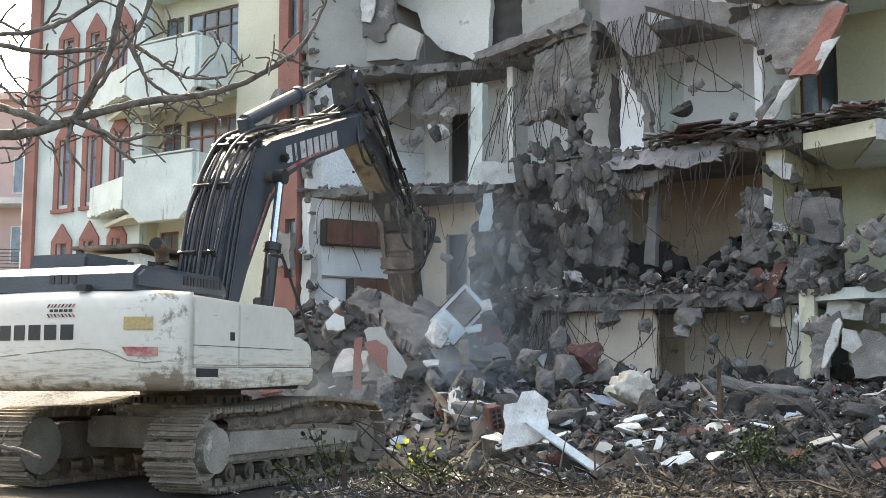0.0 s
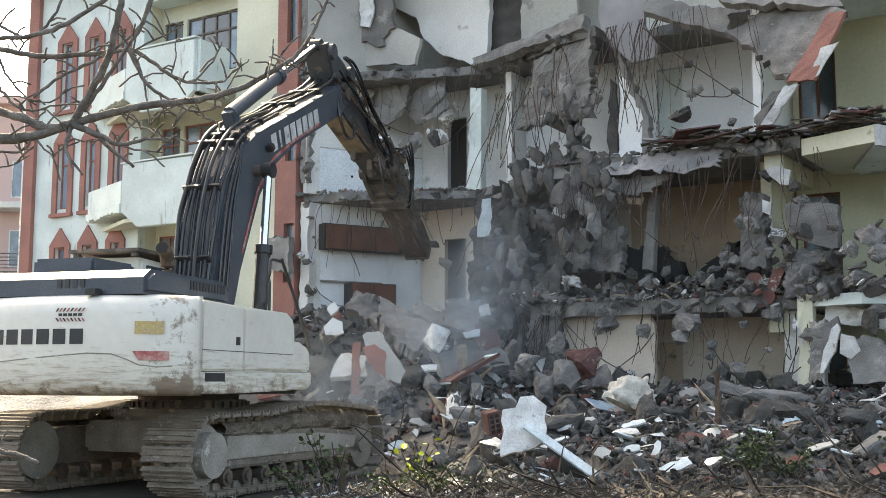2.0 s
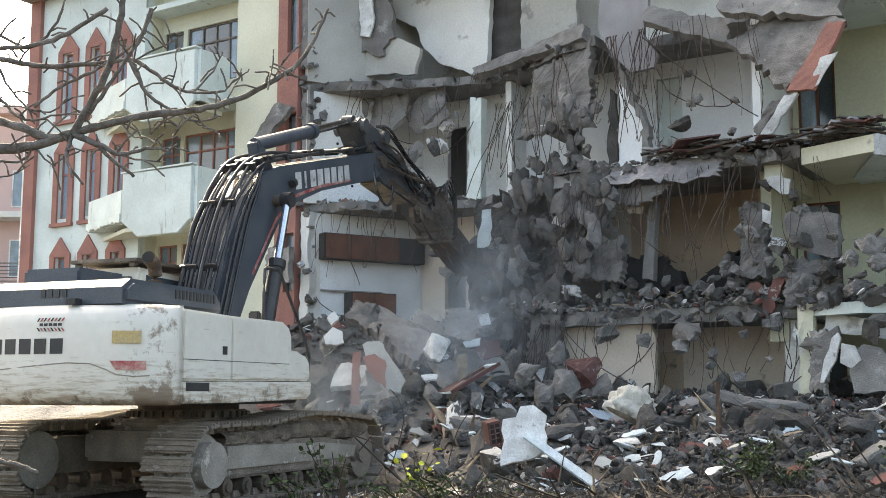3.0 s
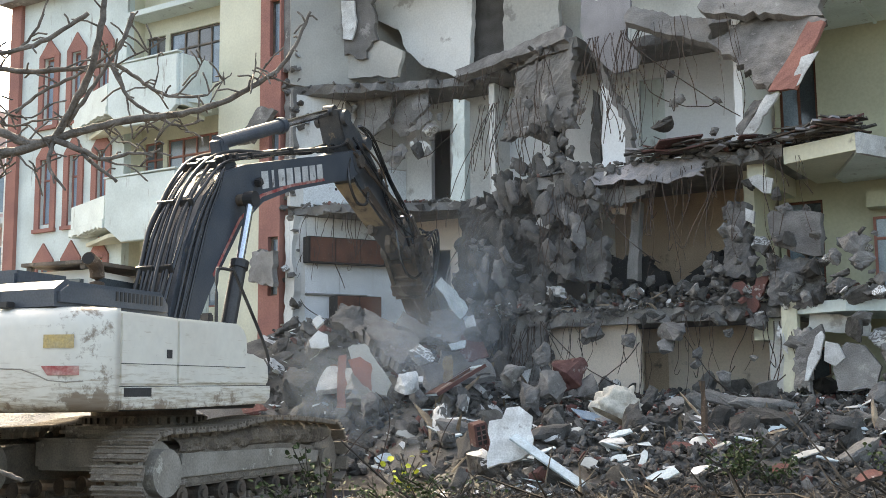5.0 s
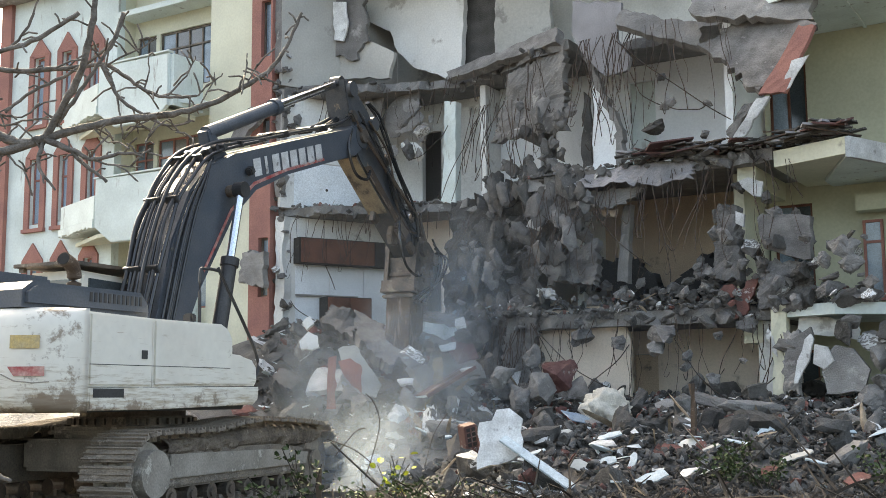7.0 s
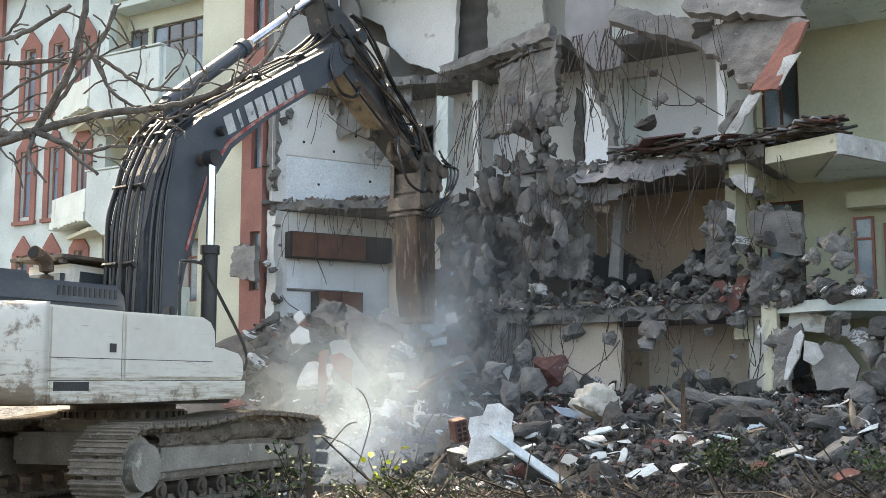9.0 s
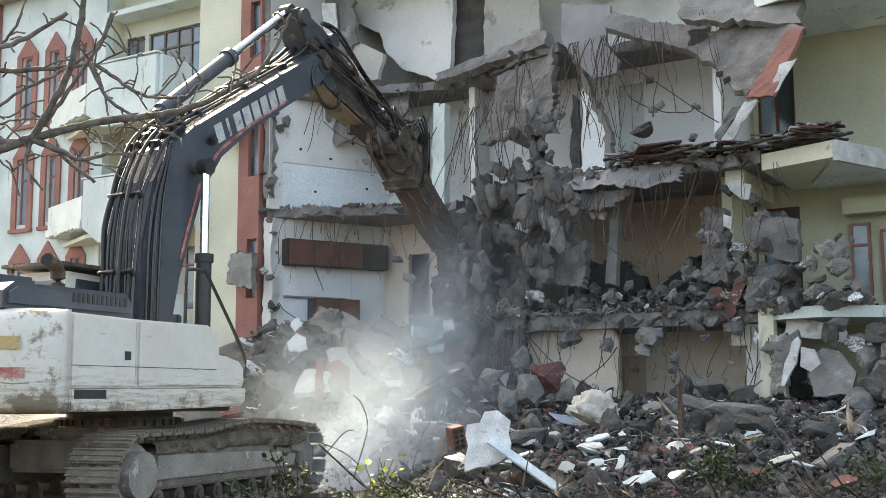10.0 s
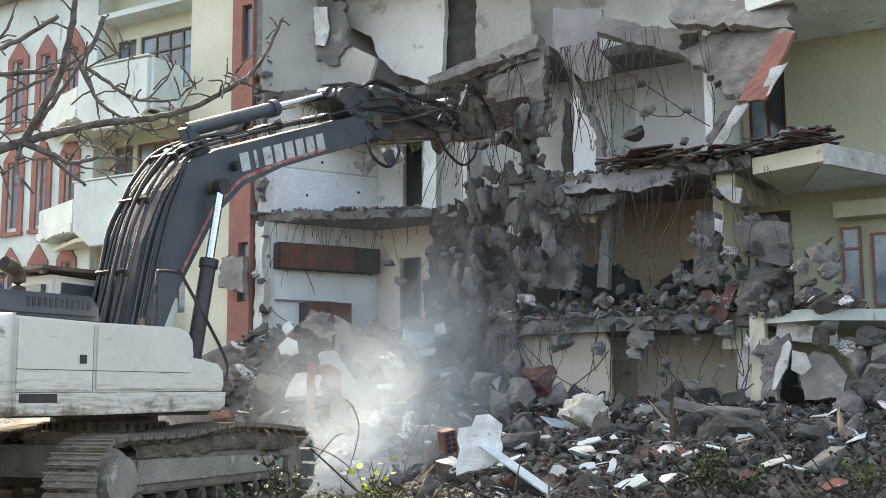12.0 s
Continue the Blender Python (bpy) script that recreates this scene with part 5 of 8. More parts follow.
shard("wall_piece", [(-0.56, 1.40, 9.47), (0.70, 1.40, 9.16), (2.48, 1.40, 8.92), (2.64, 1.40, 9.52), (1.89, 1.40, 9.93), (0.86, 1.40, 9.93), (-0.30, 1.40, 9.87), (-0.65, 1.40, 10.07)], 0.12, "grey_plaster", seed=11)
shard("wall_piece", [(0.87, 1.30, 9.79), (1.49, 1.30, 9.47), (1.96, 1.30, 9.89), (1.79, 1.30, 11.05), (0.79, 1.30, 11.25)], 0.12, "concrete", seed=12, step=0.12, jitter=0.07)
# white shard painted in for a gap bright with sky
shard("light_gap", [(1.01, 1.20, 10.05), (1.27, 1.20, 9.98), (1.42, 1.20, 10.45), (1.35, 1.20, 10.96), (0.95, 1.20, 11.04)], 0.05, "plaster_bit", seed=13)
# right rooms: torn partition, hanging ceiling, striped column
shard("torn_wall", [(7.98, 0.80, 5.96), (8.50, 0.80, 5.93), (8.57, 0.80, 6.77), (8.34, 0.80, 7.21), (8.05, 0.80, 7.82)], 0.14, "pale_wall", "white partition torn along its edge", 14)
shard("torn_edge", [(8.52, 0.76, 5.94), (8.64, 0.76, 5.93), (8.67, 0.76, 6.73), (8.44, 0.76, 7.21), (8.12, 0.76, 7.95), (7.86, 0.76, 8.83), (7.74, 0.76, 8.79), (8.02, 0.76, 7.84), (8.52, 0.76, 6.80)], 0.24, "concrete", "torn edge of the partition", 15, 0.1, 0.04)
# second doorway: its shade is a rubble-dark sheet, not an opening
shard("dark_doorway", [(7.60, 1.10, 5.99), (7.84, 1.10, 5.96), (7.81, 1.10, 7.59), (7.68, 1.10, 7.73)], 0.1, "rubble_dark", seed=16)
shard("ceiling_piece", [(7.72, 0.50, 8.79), (8.01, 0.50, 8.26), (8.43, 0.50, 7.81), (8.92, 0.50, 7.85), (9.00, 0.50, 8.09), (8.72, 0.50, 8.55), (8.83, 0.50, 9.29), (7.74, 0.50, 9.51)], 0.12, "sheet", "grey plastered ceiling piece folded down", 17)
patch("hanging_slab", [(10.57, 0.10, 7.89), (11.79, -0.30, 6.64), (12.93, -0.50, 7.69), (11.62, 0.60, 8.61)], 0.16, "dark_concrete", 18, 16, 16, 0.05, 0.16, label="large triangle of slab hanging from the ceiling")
patch("slab_edge", [(8.82, 0.20, 8.60), (10.64, 0.20, 7.83), (10.48, 0.40, 8.44), (8.87, 0.40, 9.00)], 0.16, "concrete", 19, 16, 4, 0.05, 0.1)
patch("slab_edge", [(10.51, 0.00, 8.40), (12.82, -0.20, 7.87), (12.75, 0.20, 8.55), (10.46, 0.20, 9.00)], 0.2, "concrete", 20, 16, 4, 0.05, 0.1)
patch("striped_column", [(11.87, -0.51, 6.66), (12.35, -0.56, 6.6), (12.94, -0.61, 7.73), (12.64, -0.56, 7.78)], 0.12, "red_paint", 21, 4, 10, 0.02, 0.03, label="leaning red and white painted strip of column")
patch("striped_column", [(12.25, -0.63, 6.62), (12.43, -0.65, 6.67), (12.8, -0.71, 7.2), (12.49, -0.69, 7.18)], 0.03, "plaster_bit", 22, 4, 4, 0.01, 0.03, label="white painted field on the strip")
patch("striped_column", [(11.31, -0.40, 5.95), (11.54, -0.40, 5.96), (12.07, -0.50, 6.63), (11.82, -0.50, 6.62)], 0.12, "plaster_bit", 23, 3, 8, 0.03, 0.04)
patch("striped_column", [(11.20, -0.30, 6.10), (11.30, -0.30, 5.97), (11.82, -0.40, 6.56), (11.62, -0.40, 6.59)], 0.16, "dark_concrete", 24, 3, 6, 0.05, 0.05)
# roofing sheet drooping over the slab edge and the layered boards on it
patch("roofing_sheet", [(7.69, -0.12, 5.47), (10.49, -0.20, 5.28), (10.49, 0.00, 5.76), (8.26, 0.10, 5.75)], 0.02, "sheet", 25, 16, 5, 0.14, 0.1, label="grey roofing sheet drooping over the slab edge")
patch("roofing_sheet", [(7.70, 0.10, 5.06), (8.91, 0.10, 5.01), (9.44, 0.10, 5.35), (8.15, 0.20, 5.40)], 0.04, "concrete", 26, 10, 4, 0.08, 0.1)
# block and torn pieces at the right
shard("wall_block", [(11.61, -0.20, 4.50), (11.70, -0.20, 4.58), (12.56, -0.20, 4.46), (12.54, -0.20, 3.70), (12.42, -0.20, 3.69), (12.07, -0.20, 3.80), (11.72, -0.20, 3.94), (11.64, -0.20, 4.22)], 0.25, "dark_concrete", "square concrete block hanging on bars", 27, 0.16, 0.025)
shard("leaning_panel", [(12.21, -0.40, 2.31), (12.51, -0.40, 2.50), (12.55, -0.40, 2.35), (12.22, -0.40, 1.51), (12.05, -0.40, 1.63), (12.05, -0.40, 2.02)], 0.12, "dark_concrete", "grey plaster shell hanging askew", 28, 0.17, 0.02)
shard("leaning_panel", [(12.53, -0.50, 2.38), (12.58, -0.50, 2.28), (12.49, -0.50, 1.91), (12.27, -0.50, 1.53), (12.21, -0.50, 1.53), (12.29, -0.50, 1.92), (12.43, -0.50, 2.28)], 0.08, "plaster_bit", "white crescent of plaster hanging askew", 29, 0.17, 0.02)
shard("leaning_panel", [(12.61, -0.60, 2.18), (12.83, -0.60, 2.14), (12.92, -0.60, 1.90), (12.76, -0.60, 1.76), (12.58, -0.60, 1.86)], 0.06, "plaster_bit", "white plaster piece hanging askew", 129, 0.17, 0.02)
shard("leaning_panel", [(12.75, -0.30, 2.06), (12.90, -0.30, 2.18), (13.18, -0.30, 2.11), (13.44, -0.30, 1.75), (13.33, -0.30, 1.38), (12.72, -0.30, 1.35), (12.64, -0.30, 1.72)], 0.12, "concrete", "", 30, 0.17, 0.02)
shard("front_wall", [(6.90, 0.45, 3.07), (7.50, 0.45, 3.06), (7.98, 0.45, 2.74), (8.74, 0.45, 2.68), (8.85, 0.45, 2.45), (8.81, 0.45, 1.28), (7.56, 0.45, 1.23), (6.76, 0.45, 1.30)], 0.12, "beige_wall", "cream wall of the ground floor, torn at its edge", 131, 0.17, 0.02)
patch("leaning_panel", [(12.14, 0.20, 2.44), (13.21, 0.20, 2.27), (13.23, 0.20, 2.61), (12.19, 0.20, 2.74)], 0.14, "white_wall", 31, 8, 4, 0.04, 0.04)
shard("torn_piece", [(11.11, -0.10, 2.72), (11.30, -0.10, 2.78), (11.56, -0.10, 3.36), (11.63, -0.10, 3.51), (11.34, -0.10, 3.39), (11.15, -0.10, 3.12)], 0.1, "brick", "red painted plaster fragment", 32, 0.1)
shard("torn_piece", [(10.85, -0.15, 3.19), (11.09, -0.15, 3.09), (11.23, -0.15, 3.19), (11.10, -0.15, 3.34), (10.94, -0.15, 3.33)], 0.1, "brick", seed=33, step=0.1)
shard("torn_piece", [(11.02, 0.00, 3.97), (11.13, 0.00, 3.60), (11.24, 0.00, 3.69), (11.15, 0.00, 4.03)], 0.1, "brick", seed=34, step=0.1)
shard("torn_piece", [(11.71, -0.10, 2.95), (11.91, -0.10, 2.54), (12.14, -0.10, 2.98), (11.93, -0.10, 3.06)], 0.1, "plaster", seed=35, step=0.12)
shard("torn_piece", [(11.67, -0.15, 2.34), (11.86, -0.15, 1.99), (11.80, -0.15, 2.34), (11.71, -0.15, 2.52)], 0.08, "plaster_bit", seed=36, step=0.1)
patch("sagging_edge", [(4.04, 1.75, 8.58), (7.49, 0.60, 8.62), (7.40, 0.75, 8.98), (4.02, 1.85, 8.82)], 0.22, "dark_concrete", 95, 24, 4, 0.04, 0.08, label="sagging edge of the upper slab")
patch("torn_piece", [(7.11, 0.10, 3.30), (7.47, 0.00, 3.25), (7.45, 0.00, 3.45), (7.12, 0.10, 3.48)], 0.14, "plaster_bit", 37, 5, 3, 0.08, 0.08)
for k, (o, m) in enumerate((
        ([(6.68, 0.30, 4.80), (6.96, 0.30, 4.71), (7.14, 0.30, 4.91), (6.77, 0.30, 4.99)], "plaster_bit"),
        ([(7.60, 0.20, 4.72), (7.74, 0.20, 4.64), (7.85, 0.20, 4.88), (7.67, 0.20, 4.83)], "plaster_bit"),
        ([(8.31, 0.50, 4.95), (8.57, 0.50, 4.88), (8.62, 0.50, 5.04), (8.26, 0.50, 5.07)], "beige_wall"),
        ([(11.26, -0.20, 4.65), (11.39, -0.20, 4.59), (11.36, -0.20, 4.36), (11.22, -0.20, 4.44)], "plaster_bit"),
        ([(11.25, 0.00, 5.25), (11.42, 0.00, 5.03), (11.65, 0.00, 4.92), (11.70, 0.00, 5.19), (11.43, 0.00, 5.30)], "plaster_bit"),
        ([(13.10, -0.40, 5.44), (13.36, -0.50, 5.44), (13.43, -0.50, 5.55), (13.15, -0.40, 5.56)], "plaster_bit"))):
    shard("torn_piece", o, 0.08, m, seed=40 + k, step=0.12)
# kitchen wall of the opened flat
cab_wall = part("wall_cabinet", boxes(((0.05, -0.32, 4.47), (2.75, -0.005, 5.08)), bevel=0.008), "dark", house, "row of dark brown wall cabinets", m=PARTY)
for i in range(4):
    part("cabinet_door", boxes(((0.1 + i * 0.65, -0.345, 4.49), (0.73 + i * 0.65, -0.322, 5.06)), bevel=0.004), "cabinet_wood" if i < 3 else "dark", cab_wall)
base = part("base_cabinet", boxes(((0.72, -0.45, 2.97), (1.9, -0.02, 3.7)), bevel=0.008), "dark", house, "dark brown base cabinet", m=PARTY)
for i in range(2):
    part("cabinet_door", boxes(((0.74 + i * 0.58, -0.475, 3.0), (1.3 + i * 0.58, -0.452, 3.68)), bevel=0.004), "cabinet_wood", base)
for j in range(2):
    for i in range(3):
        part("tile_panel", boxes(((0.1 + i * 0.9, -0.02, 2.98 + j * 0.73), (0.985 + i * 0.9, -0.004, 3.7 + j * 0.73)), bevel=0.003), "tile_white", house, m=PARTY)
part("counter_edge", boxes(((0.1, -0.1, 3.72), (1.7, -0.022, 3.76))), "concrete", house, m=PARTY)

# near-black shards paint the shade of holes at the first-floor walls' feet
shard("dark_debris", [(7.46, 1.30, 3.52), (7.52, 1.30, 3.99), (7.82, 1.30, 4.21), (8.07, 1.30, 4.02), (8.51, 1.30, 4.20), (8.72, 1.30, 3.97), (8.98, 1.30, 3.79), (9.19, 1.30, 3.38)], 0.3, "dark", "near-black shard standing in for the shade of a hole in the wall", 91, 0.06, 0.09)
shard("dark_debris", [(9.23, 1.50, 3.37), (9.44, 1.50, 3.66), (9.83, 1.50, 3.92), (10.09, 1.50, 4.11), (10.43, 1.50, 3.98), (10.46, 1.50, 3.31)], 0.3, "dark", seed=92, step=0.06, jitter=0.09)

# lumps of concrete caught on the bars: place, width
LUMPS = [((9.61, 0.10, 6.48), 0.5), ((9.95, 0.10, 6.94), 0.26), ((9.83, 0.10, 6.88), 0.24), ((10.68, 0.10, 6.82), 0.2), ((9.76, 0.20, 7.50), 0.2), ((10.60, 0.10, 6.23), 0.24),
         ((3.44, 1.40, 7.49), 0.42), ((2.35, 1.60, 6.98), 0.42), ((2.86, 1.80, 7.16), 0.5), ((8.82, -0.10, 2.37), 0.4), ((9.78, -0.30, 2.49), 0.62), ((9.68, -0.30, 2.23), 0.45), ((8.01, 0.00, 2.50), 0.45),
         ((7.89, 0.00, 2.43), 0.3), ((10.81, -0.20, 2.42), 0.25), ((10.71, -0.30, 1.60), 0.34), ((10.27, -0.30, 2.07), 0.28), ((10.23, -0.30, 1.86), 0.26), ((7.00, 0.20, 2.14), 0.3), ((11.57, -0.60, 1.40), 0.45), ((11.27, -0.20, 1.95), 0.18),
         ((3.61, 1.00, 4.07), 0.34), ((3.18, 1.20, 4.51), 0.26), ((10.90, 0.10, 4.67), 0.45), ((11.08, 0.00, 4.27), 0.5), ((10.79, 0.10, 4.36), 0.4), ((11.77, 0.00, 4.89), 0.3), ((11.89, -0.10, 4.61), 0.35), ((12.20, 0.20, 4.57), 0.3),
         ((6.91, 0.60, 6.94), 0.34), ((6.09, 1.00, 7.00), 0.4), ((11.23, 0.10, 5.16), 0.3), ((13.08, -0.40, 3.83), 0.6), ((12.80, -0.40, 3.65), 0.4), ((13.28, -0.50, 3.52), 0.5), ((12.39, -0.30, 3.44), 0.45), ((12.87, -0.40, 3.16), 0.5), ((13.14, -0.40, 2.96), 0.45),
         ((12.07, -0.20, 3.32), 0.45), ((11.65, -0.10, 3.66), 0.4), ((12.47, -0.30, 3.00), 0.4), ((11.43, 0.00, 3.99), 0.35), ((10.59, -0.10, 2.68), 0.4), ((10.91, -0.10, 2.78), 0.5), ((11.31, -0.10, 2.61), 0.4), ((0.35, 0.30, 8.92), 0.4), ((0.54, 0.40, 7.94), 0.35), ((0.13, 0.30, 6.46), 0.3),
         ((-0.01, 0.10, 8.37), 0.3), ((-0.38, -0.20, 4.67), 0.35), ((-0.02, 0.00, 4.40), 0.35), ((0.23, 0.20, 4.94), 0.25), ((12.05, -0.30, 2.18), 0.5), ((13.05, -0.30, 2.40), 0.5), ((13.19, -0.30, 2.58), 0.4)]
LUMPS += [((7.75, 1.00, 3.52), 0.28), ((8.13, 1.00, 3.57), 0.31), ((8.50, 1.00, 3.48), 0.25), ((8.86, 1.00, 3.57), 0.31), ((9.15, 1.00, 3.42), 0.25), ((9.56, 1.00, 3.42), 0.31), ((9.82, 1.10, 3.57), 0.31), ((10.10, 1.10, 3.74), 0.37), ((10.41, 1.00, 3.49), 0.31), ((10.63, 1.00, 3.37), 0.31), ((10.24, 1.00, 3.41), 0.31),
          ((13.64, -0.30, 1.99), 0.6), ((13.88, -0.30, 2.36), 0.55), ((13.94, -0.30, 1.79), 0.6), ((13.72, -0.40, 1.51), 0.6), ((13.49, -0.20, 2.23), 0.5), ((14.00, -0.40, 1.37), 0.6), ((13.55, -0.50, 1.28), 0.6), ((14.09, -0.30, 2.12), 0.5)]
LUMP_MESHES = [chunk_mesh("lump", (1, 0.75, 0.85), 16, 100 + i, ("concrete", "dark_concrete", "rubble_dark")[i % 3], "plaster_bit" if i == 0 else None, 3) for i in range(8)]
PLATE_MESHES = [chunk_mesh("plate", (1.0, 0.6, 0.32), 15, 140 + i, ("dark_concrete", "rubble_dark", "rubble_dark")[i % 3], None, 3) for i in range(9)]


def lump(p, w, rng, parent=house, name="concrete_lump", meshes=LUMP_MESHES, flat=1.0):
    o = new(name, meshes[rng.randrange(len(meshes))])
    o.parent = parent
    o.matrix_basis = Matrix.Translation(p) @ pose(0, 0, 0, rng.uniform(0, 360), rng.uniform(-40, 40), rng.uniform(0, 360)) @ Matrix.Diagonal((w, w * rng.uniform(0.7, 1.1), w * rng.uniform(0.7, 1.1) * flat, 1))
    return o


for p, w in LUMPS:
    lump(Vector(p), w, RNG)
for k, (p, w, mt) in enumerate(BARE):
    for q in range(3):
        o = new("loose_flake", chunk_mesh("loose_flake", (1.0, 0.7, 0.16), 18, 700 + k * 3 + q, "concrete" if q else mt, None, 3))
        o.parent = house
        s = w * (1.5, 0.9, 0.6)[q]
        o.matrix_basis = Matrix.Translation(p + Vector((RNG.uniform(-0.3, 0.3) * (q > 0), -0.04 * q, RNG.uniform(-0.3, 0.3) * (q > 0)))) @ pose(0, 0, 0, 90 + RNG.uniform(-15, 15), RNG.uniform(0, 180), RNG.uniform(-20, 20)) @ Matrix.Diagonal((s, s, s, 1))
# rough masonry all the way up the edge of the cut
for k in range(46):
    lump(Vector((RNG.uniform(0.12, 0.5), RNG.uniform(-0.05, 0.25), RNG.uniform(2.6, 9.6))), RNG.uniform(0.12, 0.3), RNG, flat=RNG.choice((0.5, 0.9)))
# the crushed middle, in single lumps, between a left and a right edge that change with height
EDGE_L = [((4.68, 0.70, 1.11)), ((4.56, 0.90, 2.70)), ((4.74, 1.10, 4.33)), ((5.14, 1.30, 5.59)), ((5.84, 1.20, 6.63)), ((6.51, 1.00, 7.63))]
EDGE_R = [((6.02, 0.20, 1.12)), ((6.3, 0.30, 2.60)), ((7.7, 0.30, 4.04)), ((8.39, 0.20, 5.13)), ((7.65, 0.50, 6.18)), ((7.82, 0.60, 7.36))]
for k in range(270):
    v = RNG.random() ** 1.1 * 3.9 if k < 242 else RNG.uniform(3.6, 4.95)
    i = int(v)
    u = RNG.random()
    l = Vector(EDGE_L[i]).lerp(Vector(EDGE_L[i + 1]), v - i)
    r = Vector(EDGE_R[i]).lerp(Vector(EDGE_R[i + 1]), v - i)
    p = l.lerp(r, u) + Vector((0, RNG.uniform(-0.5, 0.15), RNG.uniform(-0.1, 0.1)))
    if k % 5 < 3:
        o = new("hanging_plate", PLATE_MESHES[RNG.randrange(9)])
        o.parent = house
        w = RNG.uniform(0.28, 0.6) * (1.7 if RNG.random() < 0.3 else 1) * (0.7 if v > 3.7 else 1)
        o.matrix_basis = Matrix.Translation(p + Vector((0, -0.1, 0))) @ pose(0, 0, 0, 90 + RNG.uniform(-35, 35), RNG.uniform(30, 130), RNG.uniform(-40, 40)) @ Matrix.Diagonal((w, w, w, 1))
    else:
        lump(p, RNG.uniform(0.14, 0.34), RNG, meshes=LUMP_MESHES[1:], flat=RNG.choice((0.35, 0.6, 0.9)))
# torn masonry at the right end
for k in range(44):
    lump(Vector((RNG.uniform(11.6, 13.6), RNG.uniform(-0.7, 0.2), 2.95 + RNG.random() ** 1.8 * 1.15)), RNG.uniform(0.12, 0.4), RNG, flat=RNG.choice((0.5, 0.9)))
for k in range(40):
    lump(Vector((RNG.uniform(10.2, 11.8), RNG.uniform(-0.3, 0.4), RNG.uniform(2.9, 3.9))), RNG.uniform(0.12, 0.32), RNG, flat=RNG.choice((0.5, 0.9)))
patch("torn_masonry", [(10.71, 0.20, 3.43), (11.30, 0.10, 3.39), (11.29, 0.10, 4.79), (10.88, 0.20, 4.84)], 0.25, "dark_concrete", 81, 6, 12, 0.16, 0.07, label="torn masonry hanging between the floors")
patch("torn_masonry", [(11.55, 0.00, 2.86), (12.57, 0.00, 2.72), (12.49, 0.10, 3.62), (11.55, 0.10, 3.79)], 0.2, "dark_concrete", 83, 10, 10, 0.16, 0.08)
patch("torn_masonry", [(11.99, -0.20, 1.35), (12.28, -0.20, 1.35), (12.39, -0.10, 2.42), (12.01, -0.10, 2.44)], 0.2, "concrete", 84, 5, 10, 0.12, 0.1)
patch("torn_masonry", [(7.45, 0.30, 3.61), (8.36, 0.20, 3.45), (8.39, 0.30, 4.41), (7.29, 0.40, 4.09)], 0.2, "dark_concrete", 85, 10, 8, 0.16, 0.07)
# ragged clods along the slab edges
for z, run in ((5.7, [(0.2, 0.1), (1.2, 0.5), (2.6, 1.2), (3.8, 1.7)]), (5.68, [(6.6, 0.4), (7.4, 0.1), (9.5, 0.0), (12, -0.1)]), (8.66, [(0.2, 0.1), (2.0, 1.0), (4.2, 1.9), (7.2, 0.5)]), (2.85, [(5.0, 0.8), (6.6, 0.0), (9.0, 0.0), (12.2, -0.1)])):
    for a, b in zip(run, run[1:]):
        n = int((b[0] - a[0]) / (0.16 if z < 6 else 0.24))
        for k in range(n):
            f = k / n
            lump(Vector((a[0] + (b[0] - a[0]) * f, a[1] + (b[1] - a[1]) * f + RNG.uniform(-0.15, 0.15), z + RNG.uniform(-0.14, 0.12))), RNG.uniform(0.12, 0.34), RNG, flat=RNG.choice((0.35, 0.6)))
# rubble lying on the first floor
for k in range(130):
    lump(Vector((RNG.uniform(5.6, 12.6), RNG.uniform(-0.1, 2.2), 2.98 + RNG.random() ** 2 * 0.45)), RNG.uniform(0.12, 0.42), RNG, flat=RNG.choice((0.4, 0.8)))
# boards and tile shards piled on the second floor's edge
BOARD = mesh_of(boxes(((-0.5, -0.09, -0.012), (0.5, 0.09, 0.012))), "board", "rust")
TILE = mesh_of(boxes(((-0.5, -0.25, -0.015), (0.5, 0.25, 0.015))), "tile", "maroon")
SLATE = mesh_of(boxes(((-0.5, -0.2, -0.02), (0.5, 0.2, 0.02))), "slate", "sheet")
DARKBOARD = mesh_of(boxes(((-0.5, -0.12, -0.012), (0.5, 0.12, 0.012))), "dark_board", "rubble_dark")
for k in range(280):
    a = RNG.uniform(9.2, 13.3)
    o = new("shard", (BOARD, DARKBOARD, DARKBOARD, DARKBOARD, TILE, DARKBOARD, SLATE)[k % 7])
    o.parent = house
    s = RNG.uniform(0.15, 0.6) * (1.6 if k % 9 == 0 else 1)
    o.matrix_basis = Matrix.Translation((a, RNG.uniform(-0.4, 0.7) - max(0, a - 12) * 0.4, 5.82 + RNG.random() * 0.2)) @ pose(0, 0, 0, RNG.uniform(-14, 14), RNG.uniform(-12, 12), RNG.gauss(0, 28)) @ Matrix.Diagonal((s, s * 0.9, 1, 1))


# bent reinforcing bars
def rebar(path, r=0.009, parent=house):
    part("rebar", tube(bmesh.new(), smooth_path(path, 4), r, 4), "rebar", parent)


def dangling(a, b, z, length, rng):
    p = Vector((a, b, z))
    pts = [p.copy()]
    d = Vector((rng.uniform(-0.3, 0.3), rng.uniform(-0.5, 0.0), -0.6))
    for _ in range(5):
        d = (d + Vector((rng.uniform(-0.35, 0.35), rng.uniform(-0.2, 0.2), -0.35))).normalized()
        p = p + d * length / 5
        pts.append(p.copy())
    if rng.random() < 0.4:
        pts.append(p + Vector((rng.uniform(-0.15, 0.15), -0.05, 0.12)))
    rebar(pts)


